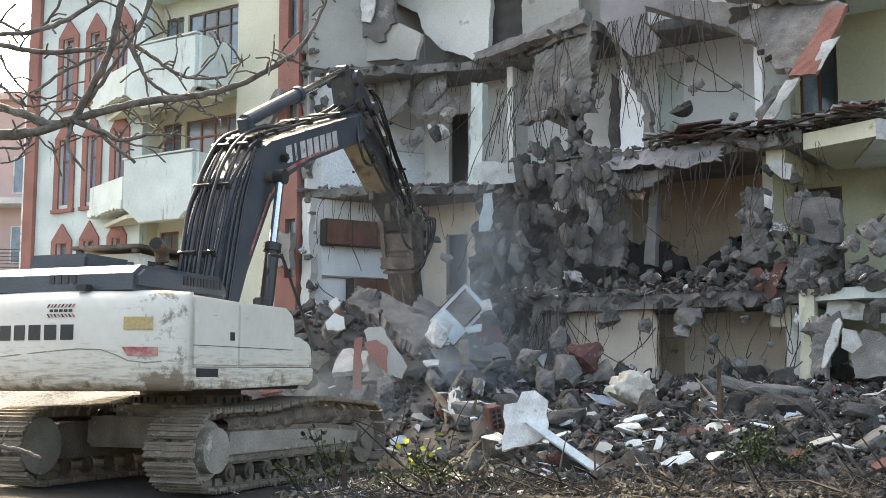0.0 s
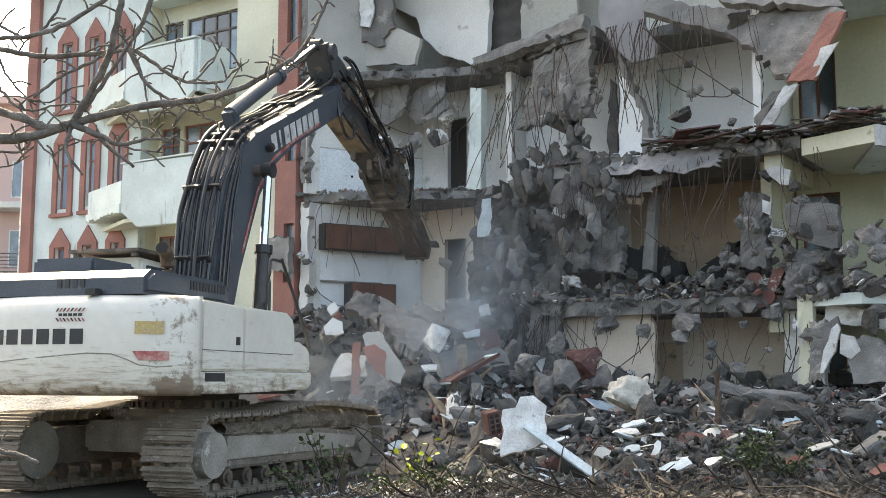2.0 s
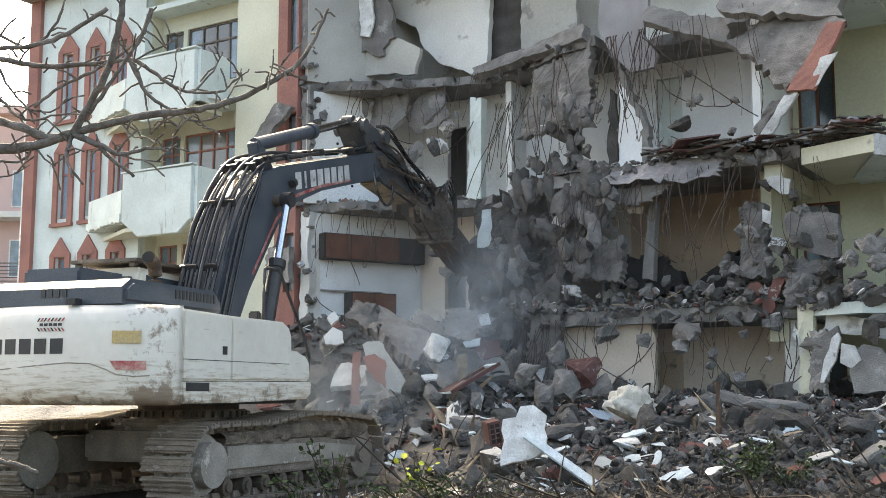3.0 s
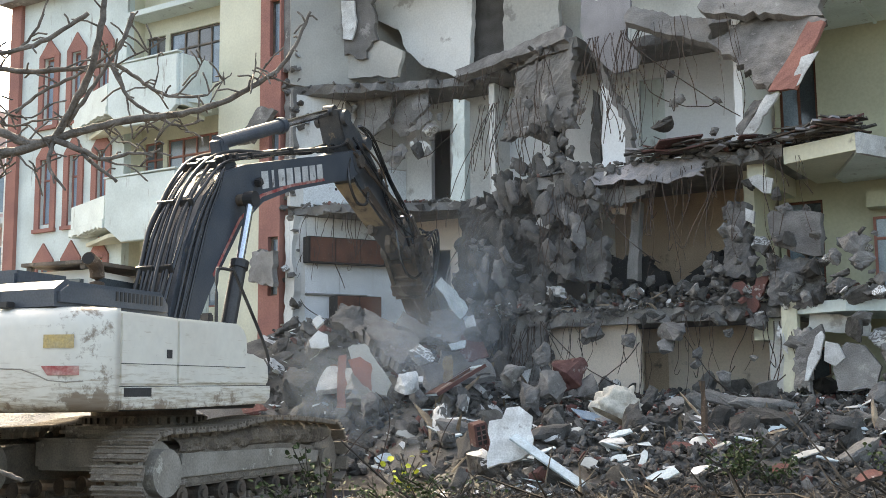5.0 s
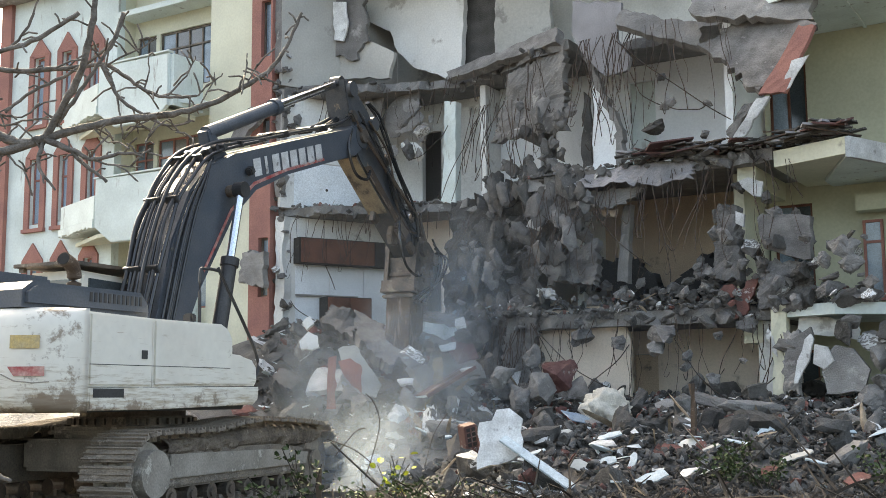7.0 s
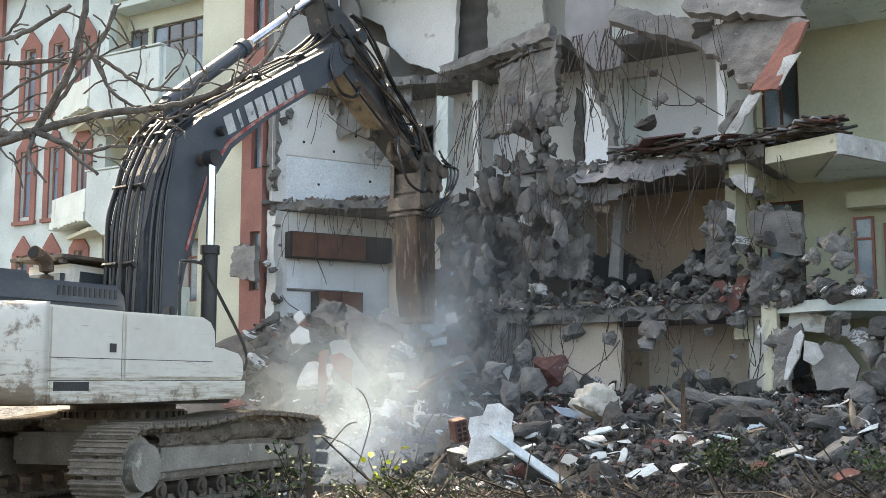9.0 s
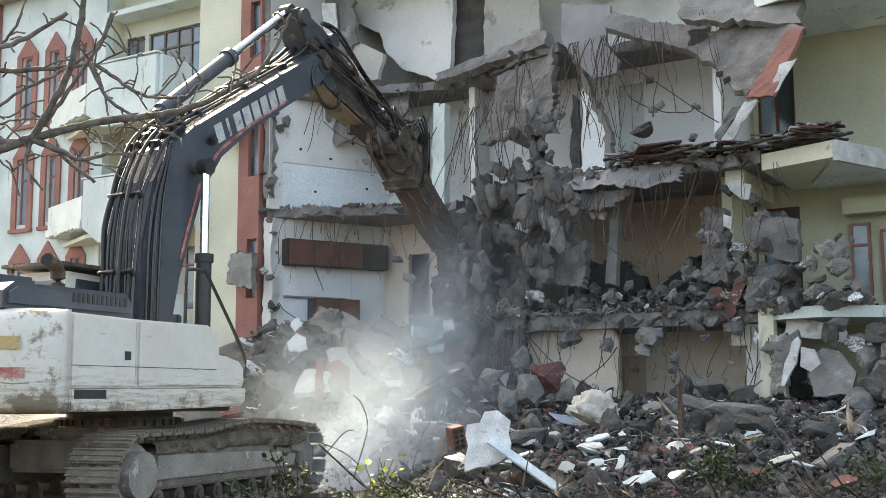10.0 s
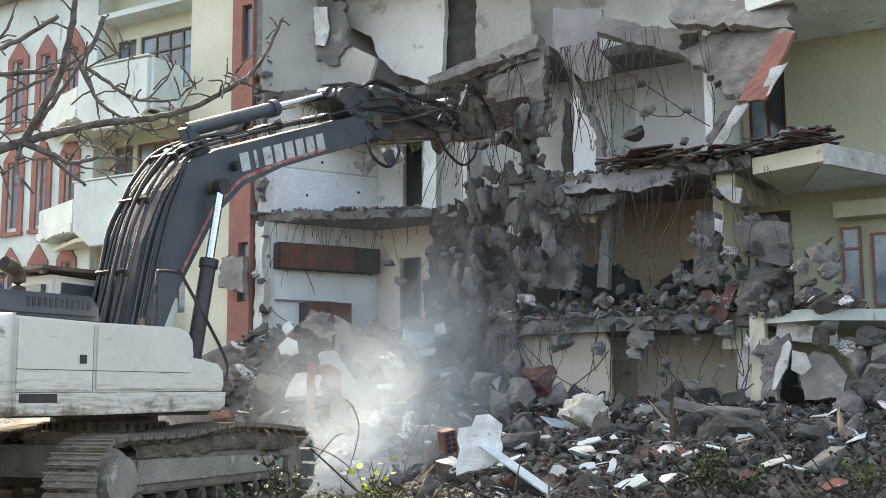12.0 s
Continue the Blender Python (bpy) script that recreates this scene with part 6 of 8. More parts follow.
for z, run, n, lo, hi in ((8.6, [(7.6, 0.5), (9.0, 0.3), (11.0, -0.1)], 24, 0.9, 2.5), (8.6, [(0.3, 0.2), (3.0, 1.5), (7.2, 0.6)], 20, 0.4, 1.6), (5.6, [(0.3, 0.1), (2.6, 1.2), (4.4, 1.7)], 16, 0.4, 1.3),
                          (5.6, [(6.5, 0.4), (9.0, 0.0), (12, 0.0)], 44, 0.5, 2.2), (2.8, [(5.6, 0.4), (7, 0.0), (12, 0.0)], 46, 0.5, 2.1), (7.6, [(5.2, 0.6), (6.8, 0.4)], 20, 0.8, 2.4)):
    for k in range(n):
        f = RNG.random() * (len(run) - 1)
        i = int(f)
        a = run[i][0] + (run[i + 1][0] - run[i][0]) * (f - i)
        b = run[i][1] + (run[i + 1][1] - run[i][1]) * (f - i)
        dangling(a, b - 0.05, z, RNG.uniform(lo, hi), RNG)
wire_rng = random.Random(64)
for z, run, n, lo, hi in ((8.55, [(7.9, 0.35), (11.2, -0.1)], 16, 1.2, 2.5), (8.5, [(0.4, 0.3), (4.1, 1.8)], 7, 0.8, 2.0), (8.3, [(5.3, 1.0), (7.4, 0.3)], 8, 1.0, 2.6), (5.5, [(0.3, 0.1), (4.2, 1.6)], 9, 0.5, 1.5), (5.5, [(7.4, 0.0), (12.3, -0.2)], 20, 0.7, 2.2), (2.75, [(6.2, 0.1), (11.9, -0.15)], 22, 0.6, 1.8)):
    for k in range(n):
        f = wire_rng.random()
        p = Vector((run[0][0] + (run[1][0] - run[0][0]) * f, run[0][1] + (run[1][1] - run[0][1]) * f - 0.08, z))
        length, sway, pts = wire_rng.uniform(lo, hi), wire_rng.uniform(-0.35, 0.35), []
        for q in range(6):
            g = q / 5
            pts.append(p + Vector((sway * g * g + wire_rng.uniform(-0.05, 0.05), -0.05 * g + wire_rng.uniform(-0.04, 0.04), -length * g)))
        if k % 3 == 0:
            pts += [pts[-1] + Vector((0.06, 0, -0.04)), pts[-1] + Vector((0.12, 0, 0.05))]
        rebar(pts, 0.0055)
for a, b in ((((8.86, 0.10, 8.36)), ((11.12, 0.10, 6.45))), (((9.14, 0.10, 7.68)), ((9.82, 0.10, 6.91))), (((9.76, 0.10, 6.97)), ((10.65, 0.10, 6.79))), (((9.40, 0.10, 6.29)), ((10.84, 0.10, 6.06))), (((9.67, -0.10, 4.97)), ((9.91, -0.10, 3.45))), (((8.35, 0.00, 4.93)), ((9.49, 0.00, 3.80))),
             (((7.14, -0.10, 2.58)), ((9.33, -0.30, 1.25))), (((7.95, -0.30, 1.24)), ((9.09, -0.20, 2.30))), (((9.98, -0.20, 2.39)), ((11.13, -0.30, 1.15))), (((11.43, -0.30, 1.15)), ((11.62, -0.10, 2.60))), (((11.51, -0.30, 1.15)), ((11.72, -0.10, 2.59))), (((10.34, -0.40, 1.15)), ((11.87, -0.40, 1.64))),
             (((0.32, 0.40, 5.70)), ((0.69, 0.60, 4.41))), (((1.18, 0.60, 5.65)), ((1.30, 0.90, 3.86))), (((0.17, 0.30, 4.01)), ((1.29, 0.50, 3.04))), (((1.03, 1.20, 8.04)), ((2.48, 1.40, 7.20))), (((3.06, 1.50, 6.88)), ((4.01, 1.60, 7.59))), (((4.29, 1.00, 4.22)), ((4.83, 1.20, 5.35))), (((3.98, 0.90, 3.73)), ((4.74, 1.10, 5.21)))):
    a, b = Vector(a), Vector(b)
    m = a.lerp(b, 0.5) + Vector((RNG.uniform(-0.12, 0.12), -0.1, -0.14))
    rebar([a, a.lerp(m, 0.5) + Vector((0.02, 0, -0.06)), m, m.lerp(b, 0.6) + Vector((0.03, 0, -0.05)), b], 0.01)


# ---------------------------------------------------------------- rubble field
RIDGE = [(-4.0, 1.2), (0.0, 2.9), (1.5, 3.1), (3.0, 2.7), (4.5, 2.3), (5.5, 1.9), (7.0, 1.35), (9.0, 1.25), (12.0, 1.3), (15.0, 1.1), (20.0, 0.8)]
HOUSE_INV = HOUSE.inverted()


def lerp_table(tab, x):
    for (x0, y0), (x1, y1) in zip(tab, tab[1:]):
        if x <= x1:
            return y0 + (y1 - y0) * max(0, (x - x0) / (x1 - x0))
    return tab[-1][1]


def smooth01(t):
    t = max(0, min(1, t))
    return t * t * (3 - 2 * t)


def pile(x, y):
    """Height of the rubble over the ground."""
    q = HOUSE_INV @ Vector((x, y, 0))
    toe = 14.2 + 6.3 * smooth01((0.6 - x) / 2.2)
    face = y - q.y * 1.192
    s = (y - toe) / max(0.5, face + 0.6 - toe)
    h = lerp_table(RIDGE, q.x) * (0.25 * smooth01(s * 2.5) + 0.75 * smooth01(s)) if s > 0 else 0
    if q.y > 1.5:
        h *= max(0.0, 1 - (q.y - 1.5) / 3)
    if q.x < -0.6:
        h *= max(0.0, 1 + (q.x + 0.6) / 2.5)
    return h + noise.fractal((x * 1.1, y * 1.1, 0), 1, 2, 4) * 0.16 * min(1, h * 2) - 0.02


def build_field():
    bm = bmesh.new()
    nx, ny = 110, 90
    g = [[bm.verts.new((-5.5 + 21 * i / nx, 13.2 + 16.5 * j / ny, 0)) for i in range(nx + 1)] for j in range(ny + 1)]
    for r in g:
        for v in r:
            v.co.z = pile(v.co.x, v.co.y) - 0.05
    for j in range(ny):
        for i in range(nx):
            bm.faces.new((g[j][i], g[j][i + 1], g[j + 1][i + 1], g[j + 1][i]))
    heap = part("rubble_heap", bm, "rubble_dark", smooth=True)
    return tagged(heap, "heap of grey concrete rubble and broken masonry before the block", "rubble", kind="structure")


heap = build_field()
KINDS = [("rubble_grey", None, 0.26), ("rubble_dark", None, 0.38), ("rubble_grey", "plaster_bit", 0.07), ("brick", None, 0.07), ("plaster_bit", None, 0.06), ("blue_bit", None, 0.04), ("wood", None, 0.03), ("dirt", None, 0.0)]
FIELD_MESHES, BIG_MESHES = [], []
for ki, (m, skin, _) in enumerate(KINDS):
    shape = (1.0, 0.16, 0.06) if m == "wood" else ((1, 0.5, 0.09) if m in ("plaster_bit", "blue_bit") else (1, 0.8, 0.6))
    BIG_MESHES.append([chunk_mesh("rubble_piece", shape, 14, 500 + ki * 10 + q, m, skin, 3) for q in range(4)])
    FIELD_MESHES.append([chunk_mesh("rubble_piece", shape, 12, 300 + ki * 10 + s, m, skin) for s in range(4)])


def scatter_pose(rng, x, y, w, flat):
    lean = 25 if flat else 60
    return Matrix.Translation((x, y, pile(x, y) + w * rng.uniform(0.0, 0.22))) @ pose(0, 0, 0, rng.uniform(-lean, lean), rng.uniform(-lean, lean), rng.uniform(0, 360)) @ Matrix.Diagonal((w, w * rng.uniform(0.7, 1), w * rng.uniform(0.7, 1), 1))


def pick_kind(rng):
    r = rng.random() * sum(k[2] for k in KINDS)
    for i, k in enumerate(KINDS):
        r -= k[2]
        if r <= 0:
            return i
    return 0


def free_spot(rng):
    while True:
        x, y = rng.uniform(-3.5, 11.5), rng.uniform(14.2, 26.5)
        if x > 1.5 and y < 16.4 and rng.random() < 0.75:
            continue
        if pile(x, y) > 0.05 and abs(x) < y * 0.45:
            return x, y


rng = random.Random(21)
for k in range(340):
    x, y = free_spot(rng)
    i = pick_kind(rng) if k % 3 else rng.choice((4, 5, 5, 2, 6))
    w = rng.choice((0.3, 0.4, 0.5, 0.6, 0.8)) * rng.uniform(0.85, 1.15) if i < 3 else rng.uniform(0.25, 0.62) * (1.9 if i == 6 else 1)
    o = new("rubble_piece", BIG_MESHES[i][rng.randrange(4)])
    o.parent = heap
    o.matrix_basis = Matrix.Translation((0, 0, 0.09 if i in (4, 5, 6) else 0.0)) @ scatter_pose(rng, x, y, w, i in (4, 5))


def joined(name, count, spot, width, parent=None, kinds=None):
    """Many small pieces in one mesh."""
    verts, faces, mats = [], [], []
    order = [k[0] for k in KINDS] + ["plaster_bit"]
    for _ in range(count):
        x, y, *z = spot(rng)
        i = pick_kind(rng) if kinds is None else rng.choice(kinds)
        me = FIELD_MESHES[i][rng.randrange(4)]
        w = rng.uniform(*width) * (2.4 if i == 6 else (1.3 if i in (4, 5) else 1))
        m = scatter_pose(rng, x, y, w, i in (4, 5))
        if z:
            m.translation = (x, y, z[0] + w * 0.1)
        n0 = len(verts)
        verts += [tuple(m @ v.co) for v in me.vertices]
        for p in me.polygons:
            faces.append(tuple(n0 + q for q in p.vertices))
            mats.append(4 if p.material_index else i)
    me = bpy.data.meshes.new(name)
    me.from_pydata(verts, [], faces)
    for m in [k[0] for k in KINDS]:
        me.materials.append(M[m])
    me.polygons.foreach_set("material_index", mats)
    o = new(name, me)
    if parent:
        o.parent = parent
    return tagged(o, kind="stuff")


def scree_spot(rng):
    while True:
        x, y = free_spot(rng)
        if x > 0.8 or rng.random() < 0.45:
            return x, y


joined("rubble_scree", 6500, scree_spot, (0.05, 0.25), heap)


def slab_spot(rng):
    """Debris along the broken floors, in the building's space."""
    k = rng.random()
    if k < 0.6:
        return rng.uniform(5.4, 13.5), rng.uniform(-0.25, 1.8), 2.96 + rng.random() ** 3 * 0.3
    if k < 0.8:
        return rng.uniform(6.5, 13.2), rng.uniform(-0.1, 0.8), 5.82
    a = rng.uniform(0.4, 4.6)
    return a, 0.45 * a + rng.uniform(0.0, 0.6), (5.82 if rng.random() < 0.7 else 2.97)


joined("floor_debris", 1500, slab_spot, (0.05, 0.2), house)


def front_spot(rng):
    return rng.uniform(2.2, 9.0), 13.4 + rng.random() ** 1.3 * 5.0


joined("soil_clods", 4200, front_spot, (0.04, 0.2), heap, (7, 7, 7, 1, 1, 0))


def build_bank():
    """Pale gravel thrown up behind the machine."""
    bm = bmesh.new()
    g = []
    for j in range(25):
        v = j / 24
        row = []
        for i in range(61):
            x, y = -13 + 10.2 * i / 60, 18.4 + 5.0 * v
            h = 1.25 * math.sin(v * math.pi) ** 0.8 * smooth01((-2.8 - x) / 1.6) + noise.fractal((x * 1.6, y * 1.6, 5), 1, 2, 4) * 0.13 * math.sin(v * math.pi)
            row.append(bm.verts.new((x, y, h - 0.06)))
        g.append(row)
    for a, b in zip(g, g[1:]):
        for i in range(60):
            bm.faces.new((a[i], a[i + 1], b[i + 1], b[i]))
    return tagged(part("gravel_bank", bm, "gravel", smooth=True), "pale bank of gravel and crushed plaster", "gravel", kind="structure")


build_bank()


# ---------------------------------------------------------------- single things on the heap
def thing(name, bm, material, m, label, category, group=""):
    return tagged(part(name, bm, material, m=m), label, category, group)


def on_pile(x, y, dz=0.0):
    return pile(x, y) + dz


# broken white board standing in the debris, and the plank leaning on it
rngb = random.Random(4)
out = rough_edge([(0, 0, 0), (0.0, 0.62, 0), (0.18, 0.65, 0), (0.24, 0.8, 0), (0.42, 0.82, 0), (0.6, 0.68, 0), (0.58, 0.2, 0), (0.3, 0.05, 0), (0, 0, 0)], 0.15, 0.03, rngb)[:-1]
thing("broken_panel", prism([(p.x, p.y) for p in out], 0.09, "y"), "plaster_bit", Matrix.Translation((0.82, 15.7, 0.38)) @ pose(0, 0, 0, -12, 0, -12), "broken white wall panel upright in the debris", "panel")
thing("white_plank", boxes(((0, -0.09, -0.015), (1.15, 0.09, 0.015)), bevel=0.004), "blue_bit", Matrix.Translation((1.15, 15.6, 0.78)) @ pose(0, 0, 0, 25, 34, -20), "bluish white plank leaning in the rubble", "plank")
tb = bmesh.new()
bmesh.ops.create_icosphere(tb, subdivisions=5, radius=0.5)
for v in tb.verts:
    c = v.co.copy()
    k = noise.fractal(c * 2.6, 1, 2, 3) * 0.4 + abs(noise.noise(c * 6)) * 0.18 - abs(noise.noise(c * 12)) * 0.1
    v.co = Vector((c.x * 0.85, c.y * 0.6, max(-0.15, c.z) * 0.72)) * (1 + k)
sack = thing("crumpled_sack", tb, "tarp", Matrix.Translation((3.3, 19.6, on_pile(3.3, 19.6, 0.2))) @ pose(0, 0, 0, 12, -8, 12), "crumpled cream plastic sack on the rubble", "sack")
sack.data.polygons.foreach_set("use_smooth", [True] * len(sack.data.polygons))
thing("plastic_sheet", boxes(((-0.3, -0.2, -0.01), (0.3, 0.2, 0.01)), bevel=0.005), "pane_sky", Matrix.Translation((2.75, 19.3, on_pile(2.75, 19.3, 0.16))) @ pose(0, 0, 0, 25, 10, 30), "pale blue plastic sheet in the rubble", "sheet")
pb = bmesh.new()
tube(pb, [(0, 0, -0.4), (0.02, 0, 0.3), (0.0, 0.01, 0.68)], 0.05, 4)
thing("rusty_post", pb, "rust", Matrix.Translation((4.24, 17.6, 0.84)), "rusty steel post standing in the rubble", "post")
for x, y, L, rz, ry, mt in ((5.6, 18.8, 1.2, 8, 6, "rubble_grey"), (5.3, 19.2, 1.5, -28, 22, "dark_concrete"), (0.6, 18.6, 1.0, -8, 8, "rubble_grey"), (1.9, 17.6, 0.7, 4, -4, "rubble_grey"), (6.4, 17.4, 0.7, 10, 5, "rubble_grey")):
    bb = bmesh.new()
    bb.from_mesh(chunk_mesh("beam_core", (L, 0.3, 0.26), 26, int(x * 10), mt, None, 3))
    thing("broken_beam", bb, mt, Matrix.Translation((x, y, on_pile(x, y, 0.12))) @ pose(0, 0, 0, 5, ry, rz), "broken grey concrete beam in the rubble", "beam", "broken beams")
for x, y, w, rx, rz, mt in ((-1.1, 22.2, 0.9, 60, 5, "concrete"), (0.7, 22.0, 1.1, 40, 15, "concrete"), (-1.8, 22.8, 0.8, 50, -15, "plaster_bit"), (0.2, 21.4, 0.9, 45, 50, "concrete")):
    rr = random.Random(int(w * 100 + x * 10))
    o = rough_edge([(-w / 2, -w / 3, 0), (w / 2, -w / 3, 0), (w / 2.3, w / 3, 0), (-w / 3, w / 2.4, 0), (-w / 2, -w / 3, 0)], 0.15, 0.05, rr)[:-1]
    thing("wall_fragment", prism([(p.x, p.y) for p in o], 0.14, "z", -0.07), mt, Matrix.Translation((x, y, on_pile(x, y, 0.3))) @ pose(0, 0, 0, rx, 0, rz), "slab of painted wall tipped in the rubble", "wall fragment", "wall fragments")
# scraps of plaster, boards and tile lying on the front of the heap
scrap_rng = random.Random(31)
SCRAPS = [(2.95, 17.55, 0.44, 0.28, 0), (2.72, 16.35, 0.28, 0.22, 1), (3.14, 15.5, 0.57, 0.29, 0), (3.08, 20.85, 0.31, 0.34, 1), (2.27, 16.2, 0.29, 0.34, 2), (4.81, 16.65, 0.79, 0.14, 0), (5.34, 16.15, 0.59, 0.22, 2), (4.83, 15.75, 0.31, 0.29, 3), (4.28, 16.7, 0.33, 0.25, 2), (3.79, 17.0, 0.37, 0.23, 3), (3.08, 16.45, 0.13, 0.51, 0), (2.69, 15.4, 0.31, 0.13, 1), (5.52, 15.8, 0.47, 0.12, 0), (6.55, 17.35, 0.31, 0.17, 0), (2.21, 17.85, 0.53, 0.16, 2), (1.78, 17.1, 0.31, 0.21, 1), (2.09, 18.35, 0.36, 0.25, 3), (3.61, 18.25, 0.42, 0.27, 4), (9.26, 26.0, 0.52, 0.23, 0), (5.84, 15.25, 0.45, 0.38, 3), (4.3, 19.75, 0.49, 0.32, 4), (1.42, 15.95, 0.32, 0.2, 2), (0.37, 18.1, 0.41, 0.16, 0), (-0.37, 19.55, 0.39, 0.27, 2), (-0.75, 19.5, 0.43, 0.27, 0), (5.18, 18.7, 0.37, 0.21, 3), (2.95, 19.2, 0.38, 0.29, 4), (4.09, 17.1, 0.46, 0.38, 5), (5.32, 17.4, 0.52, 0.17, 0)]
SCRAP_KINDS = (("plaster_scrap", "blue_bit", "bluish white scrap of plaster on the rubble"), ("plastic_scrap", "blue_bit", "pale blue plastic scrap on the rubble"), ("plaster_scrap", "grey_plaster", "pale piece of painted plaster on the rubble"),
               ("tile_scrap", "brick", "red painted fragment on the rubble"), ("concrete_plate", "concrete", "grey flake of concrete on the rubble"), ("cloth_scrap", "white_wall", "crumpled grey cloth on the rubble"))
for x, y, w, h, c in SCRAPS:
    w, h = w * 0.85, h * 0.6
    nm, mt, lb = SCRAP_KINDS[c]
    o = rough_edge([(-w / 2, -h / 2.4, 0), (w * 0.1, -h / 2, 0), (w / 2, -h / 4, 0), (w * 0.42, h / 2.6, 0), (-w * 0.05, h / 2, 0), (-w * 0.46, h / 4, 0), (-w / 2, -h / 2.4, 0)], 0.06, 0.025, scrap_rng)[:-1]
    thing(nm, prism([(p.x, p.y) for p in o], scrap_rng.uniform(0.012, 0.03), "z"), mt, Matrix.Translation((x, y, on_pile(x, y, 0.09))) @ pose(0, 0, 0, scrap_rng.uniform(5, 60), scrap_rng.uniform(-20, 20), scrap_rng.uniform(-40, 40)), lb, "debris", "scraps on the heap")
# red and grey masonry heaped at the foot of the standing wall
for k, (p, w, mt, lb) in enumerate((((2.5, 20.4, 1.69), 0.85, "maroon", "dark red painted block of masonry"), ((2.21, 20.2, 1.49), 0.7, "concrete", "large grey lump of broken concrete"), ((2.83, 20.2, 1.46), 0.55, "dark_concrete", "large grey lump of broken concrete"),
                                     ((1.78, 19.9, 1.24), 0.6, "dark_concrete", "large grey lump of broken concrete"), ((2.13, 20.8, 2.03), 0.5, "concrete", "large grey lump of broken concrete"), ((1.54, 20.6, 1.74), 0.6, "concrete", "large grey lump of broken concrete"))):
    o = new("masonry_block", chunk_mesh("masonry_block", (0.75, 0.7, 1.0), 17, 820 + k, mt, None, 3))
    o.matrix_basis = Matrix.Translation(p) @ pose(0, 0, 0, 10 * k - 20, 24 - 13 * k, 40 * k) @ Matrix.Diagonal((w, w, w, 1))
    tagged(o, lb + " against the wall", "boulder", "concrete boulders")
# hollow brick behind the white panel
hb = empty("hollow_brick", Matrix.Translation((0.7, 15.9, 0.81)) @ pose(0, 0, 0, 8, -12, 25), "broken red hollow brick in the debris", "brick")
part("body", boxes(((-0.1, -0.1, -0.16), (0.1, 0.1, 0.16)), bevel=0.01), "maroon", hb)
# brick is solid; dark plates paint the shade inside its hollows
for i in range(2):
    for j in range(4):
        part("cell", boxes(((-0.07 + i * 0.08, -0.104, -0.135 + j * 0.07), (-0.015 + i * 0.08, -0.098, -0.085 + j * 0.07))), "dark", hb)
# door leaf that falls
door = empty("falling_door", pose(0.32, 21.5, 2.57, -15, 45, 8), "white door leaf with an empty glazing frame", "door")
part("leaf", boxes(((-0.32, -0.02, -0.55), (0.32, 0.02, -0.15)), ((-0.32, -0.02, -0.15), (-0.25, 0.02, 0.5)), ((0.25, -0.02, -0.15), (0.32, 0.02, 0.5)), ((-0.25, -0.02, 0.42), (0.25, 0.02, 0.5))), "blue_bit", door)
part("frame", boxes(((-0.26, -0.025, -0.16), (-0.22, 0.025, 0.43)), ((0.22, -0.025, -0.16), (0.26, 0.025, 0.43))), "cabinet_wood", door)
part("edge_strip", boxes(((-0.345, -0.03, -0.56), (-0.322, 0.03, 0.51)), ((0.322, -0.03, -0.56), (0.345, 0.03, 0.51))), "maroon", door, "dark red edge strip")
part("back_panel", boxes(((-0.32, 0.022, -0.55), (0.32, 0.034, -0.15))), "maroon", door, "dark red back of the door")


def flake(name, w, h, material, m, label, seed):
    rr = random.Random(seed)
    o = rough_edge([(-w / 2, -h / 2, 0), (w * rr.uniform(0, 0.2), -h / rr.uniform(1.8, 2.6), 0), (w / 2, -h / 2.6, 0), (w / rr.uniform(2, 3.2), h / 2, 0), (-w / rr.uniform(2.2, 4), h / 2.2, 0), (-w / 2, h * rr.uniform(-0.2, 0.2), 0), (-w / 2, -h / 2, 0)], 0.12, 0.045, rr)[:-1]
    return thing(name, prism([(p.x, p.y) for p in o], 0.1, "y", -0.05), material, m, label, "wall fragment")


plaster_flake = flake("plaster_flake", 0.26, 0.9, "blue_bit", pose(0.9, 24.3, 4.9, 0, 4, 0), "white strip of plastered wall that breaks away", 51)
ceiling_flake = flake("ceiling_flake", 0.95, 0.45, "plaster_bit", pose(1.15, 24.0, 5.75, 10, 5, -10), "pale slab of ceiling that drops into the heap", 52)
# large pieces in the pile under the opened kitchen
def lying(name, corners, depth, material, seed, label, category="wall fragment", rough=0.05, ragged=0.1, nu=8, nv=8):
    """A torn slab between four corners of the site."""
    o = patch(name, corners, depth, material, seed, nu, nv, rough, ragged)
    o.parent = None
    return tagged(o, label, category)


def torn(name, outline, y, depth, material, label, seed, lean=0.0):
    """An upright torn piece, its outline given as (x, z)."""
    cx, cz = (sum(p[k] for p in outline) / len(outline) for k in (0, 1))
    pts = rough_edge([(p[0] - cx, p[1] - cz, 0) for p in outline] + [(outline[0][0] - cx, outline[0][1] - cz, 0)], 0.1, 0.025, random.Random(seed))[:-1]
    return thing(name, prism([(p.x, p.y) for p in pts], depth, "y", 0), material, pose(cx, y, cz, lean, 0, 0), label, "wall fragment")


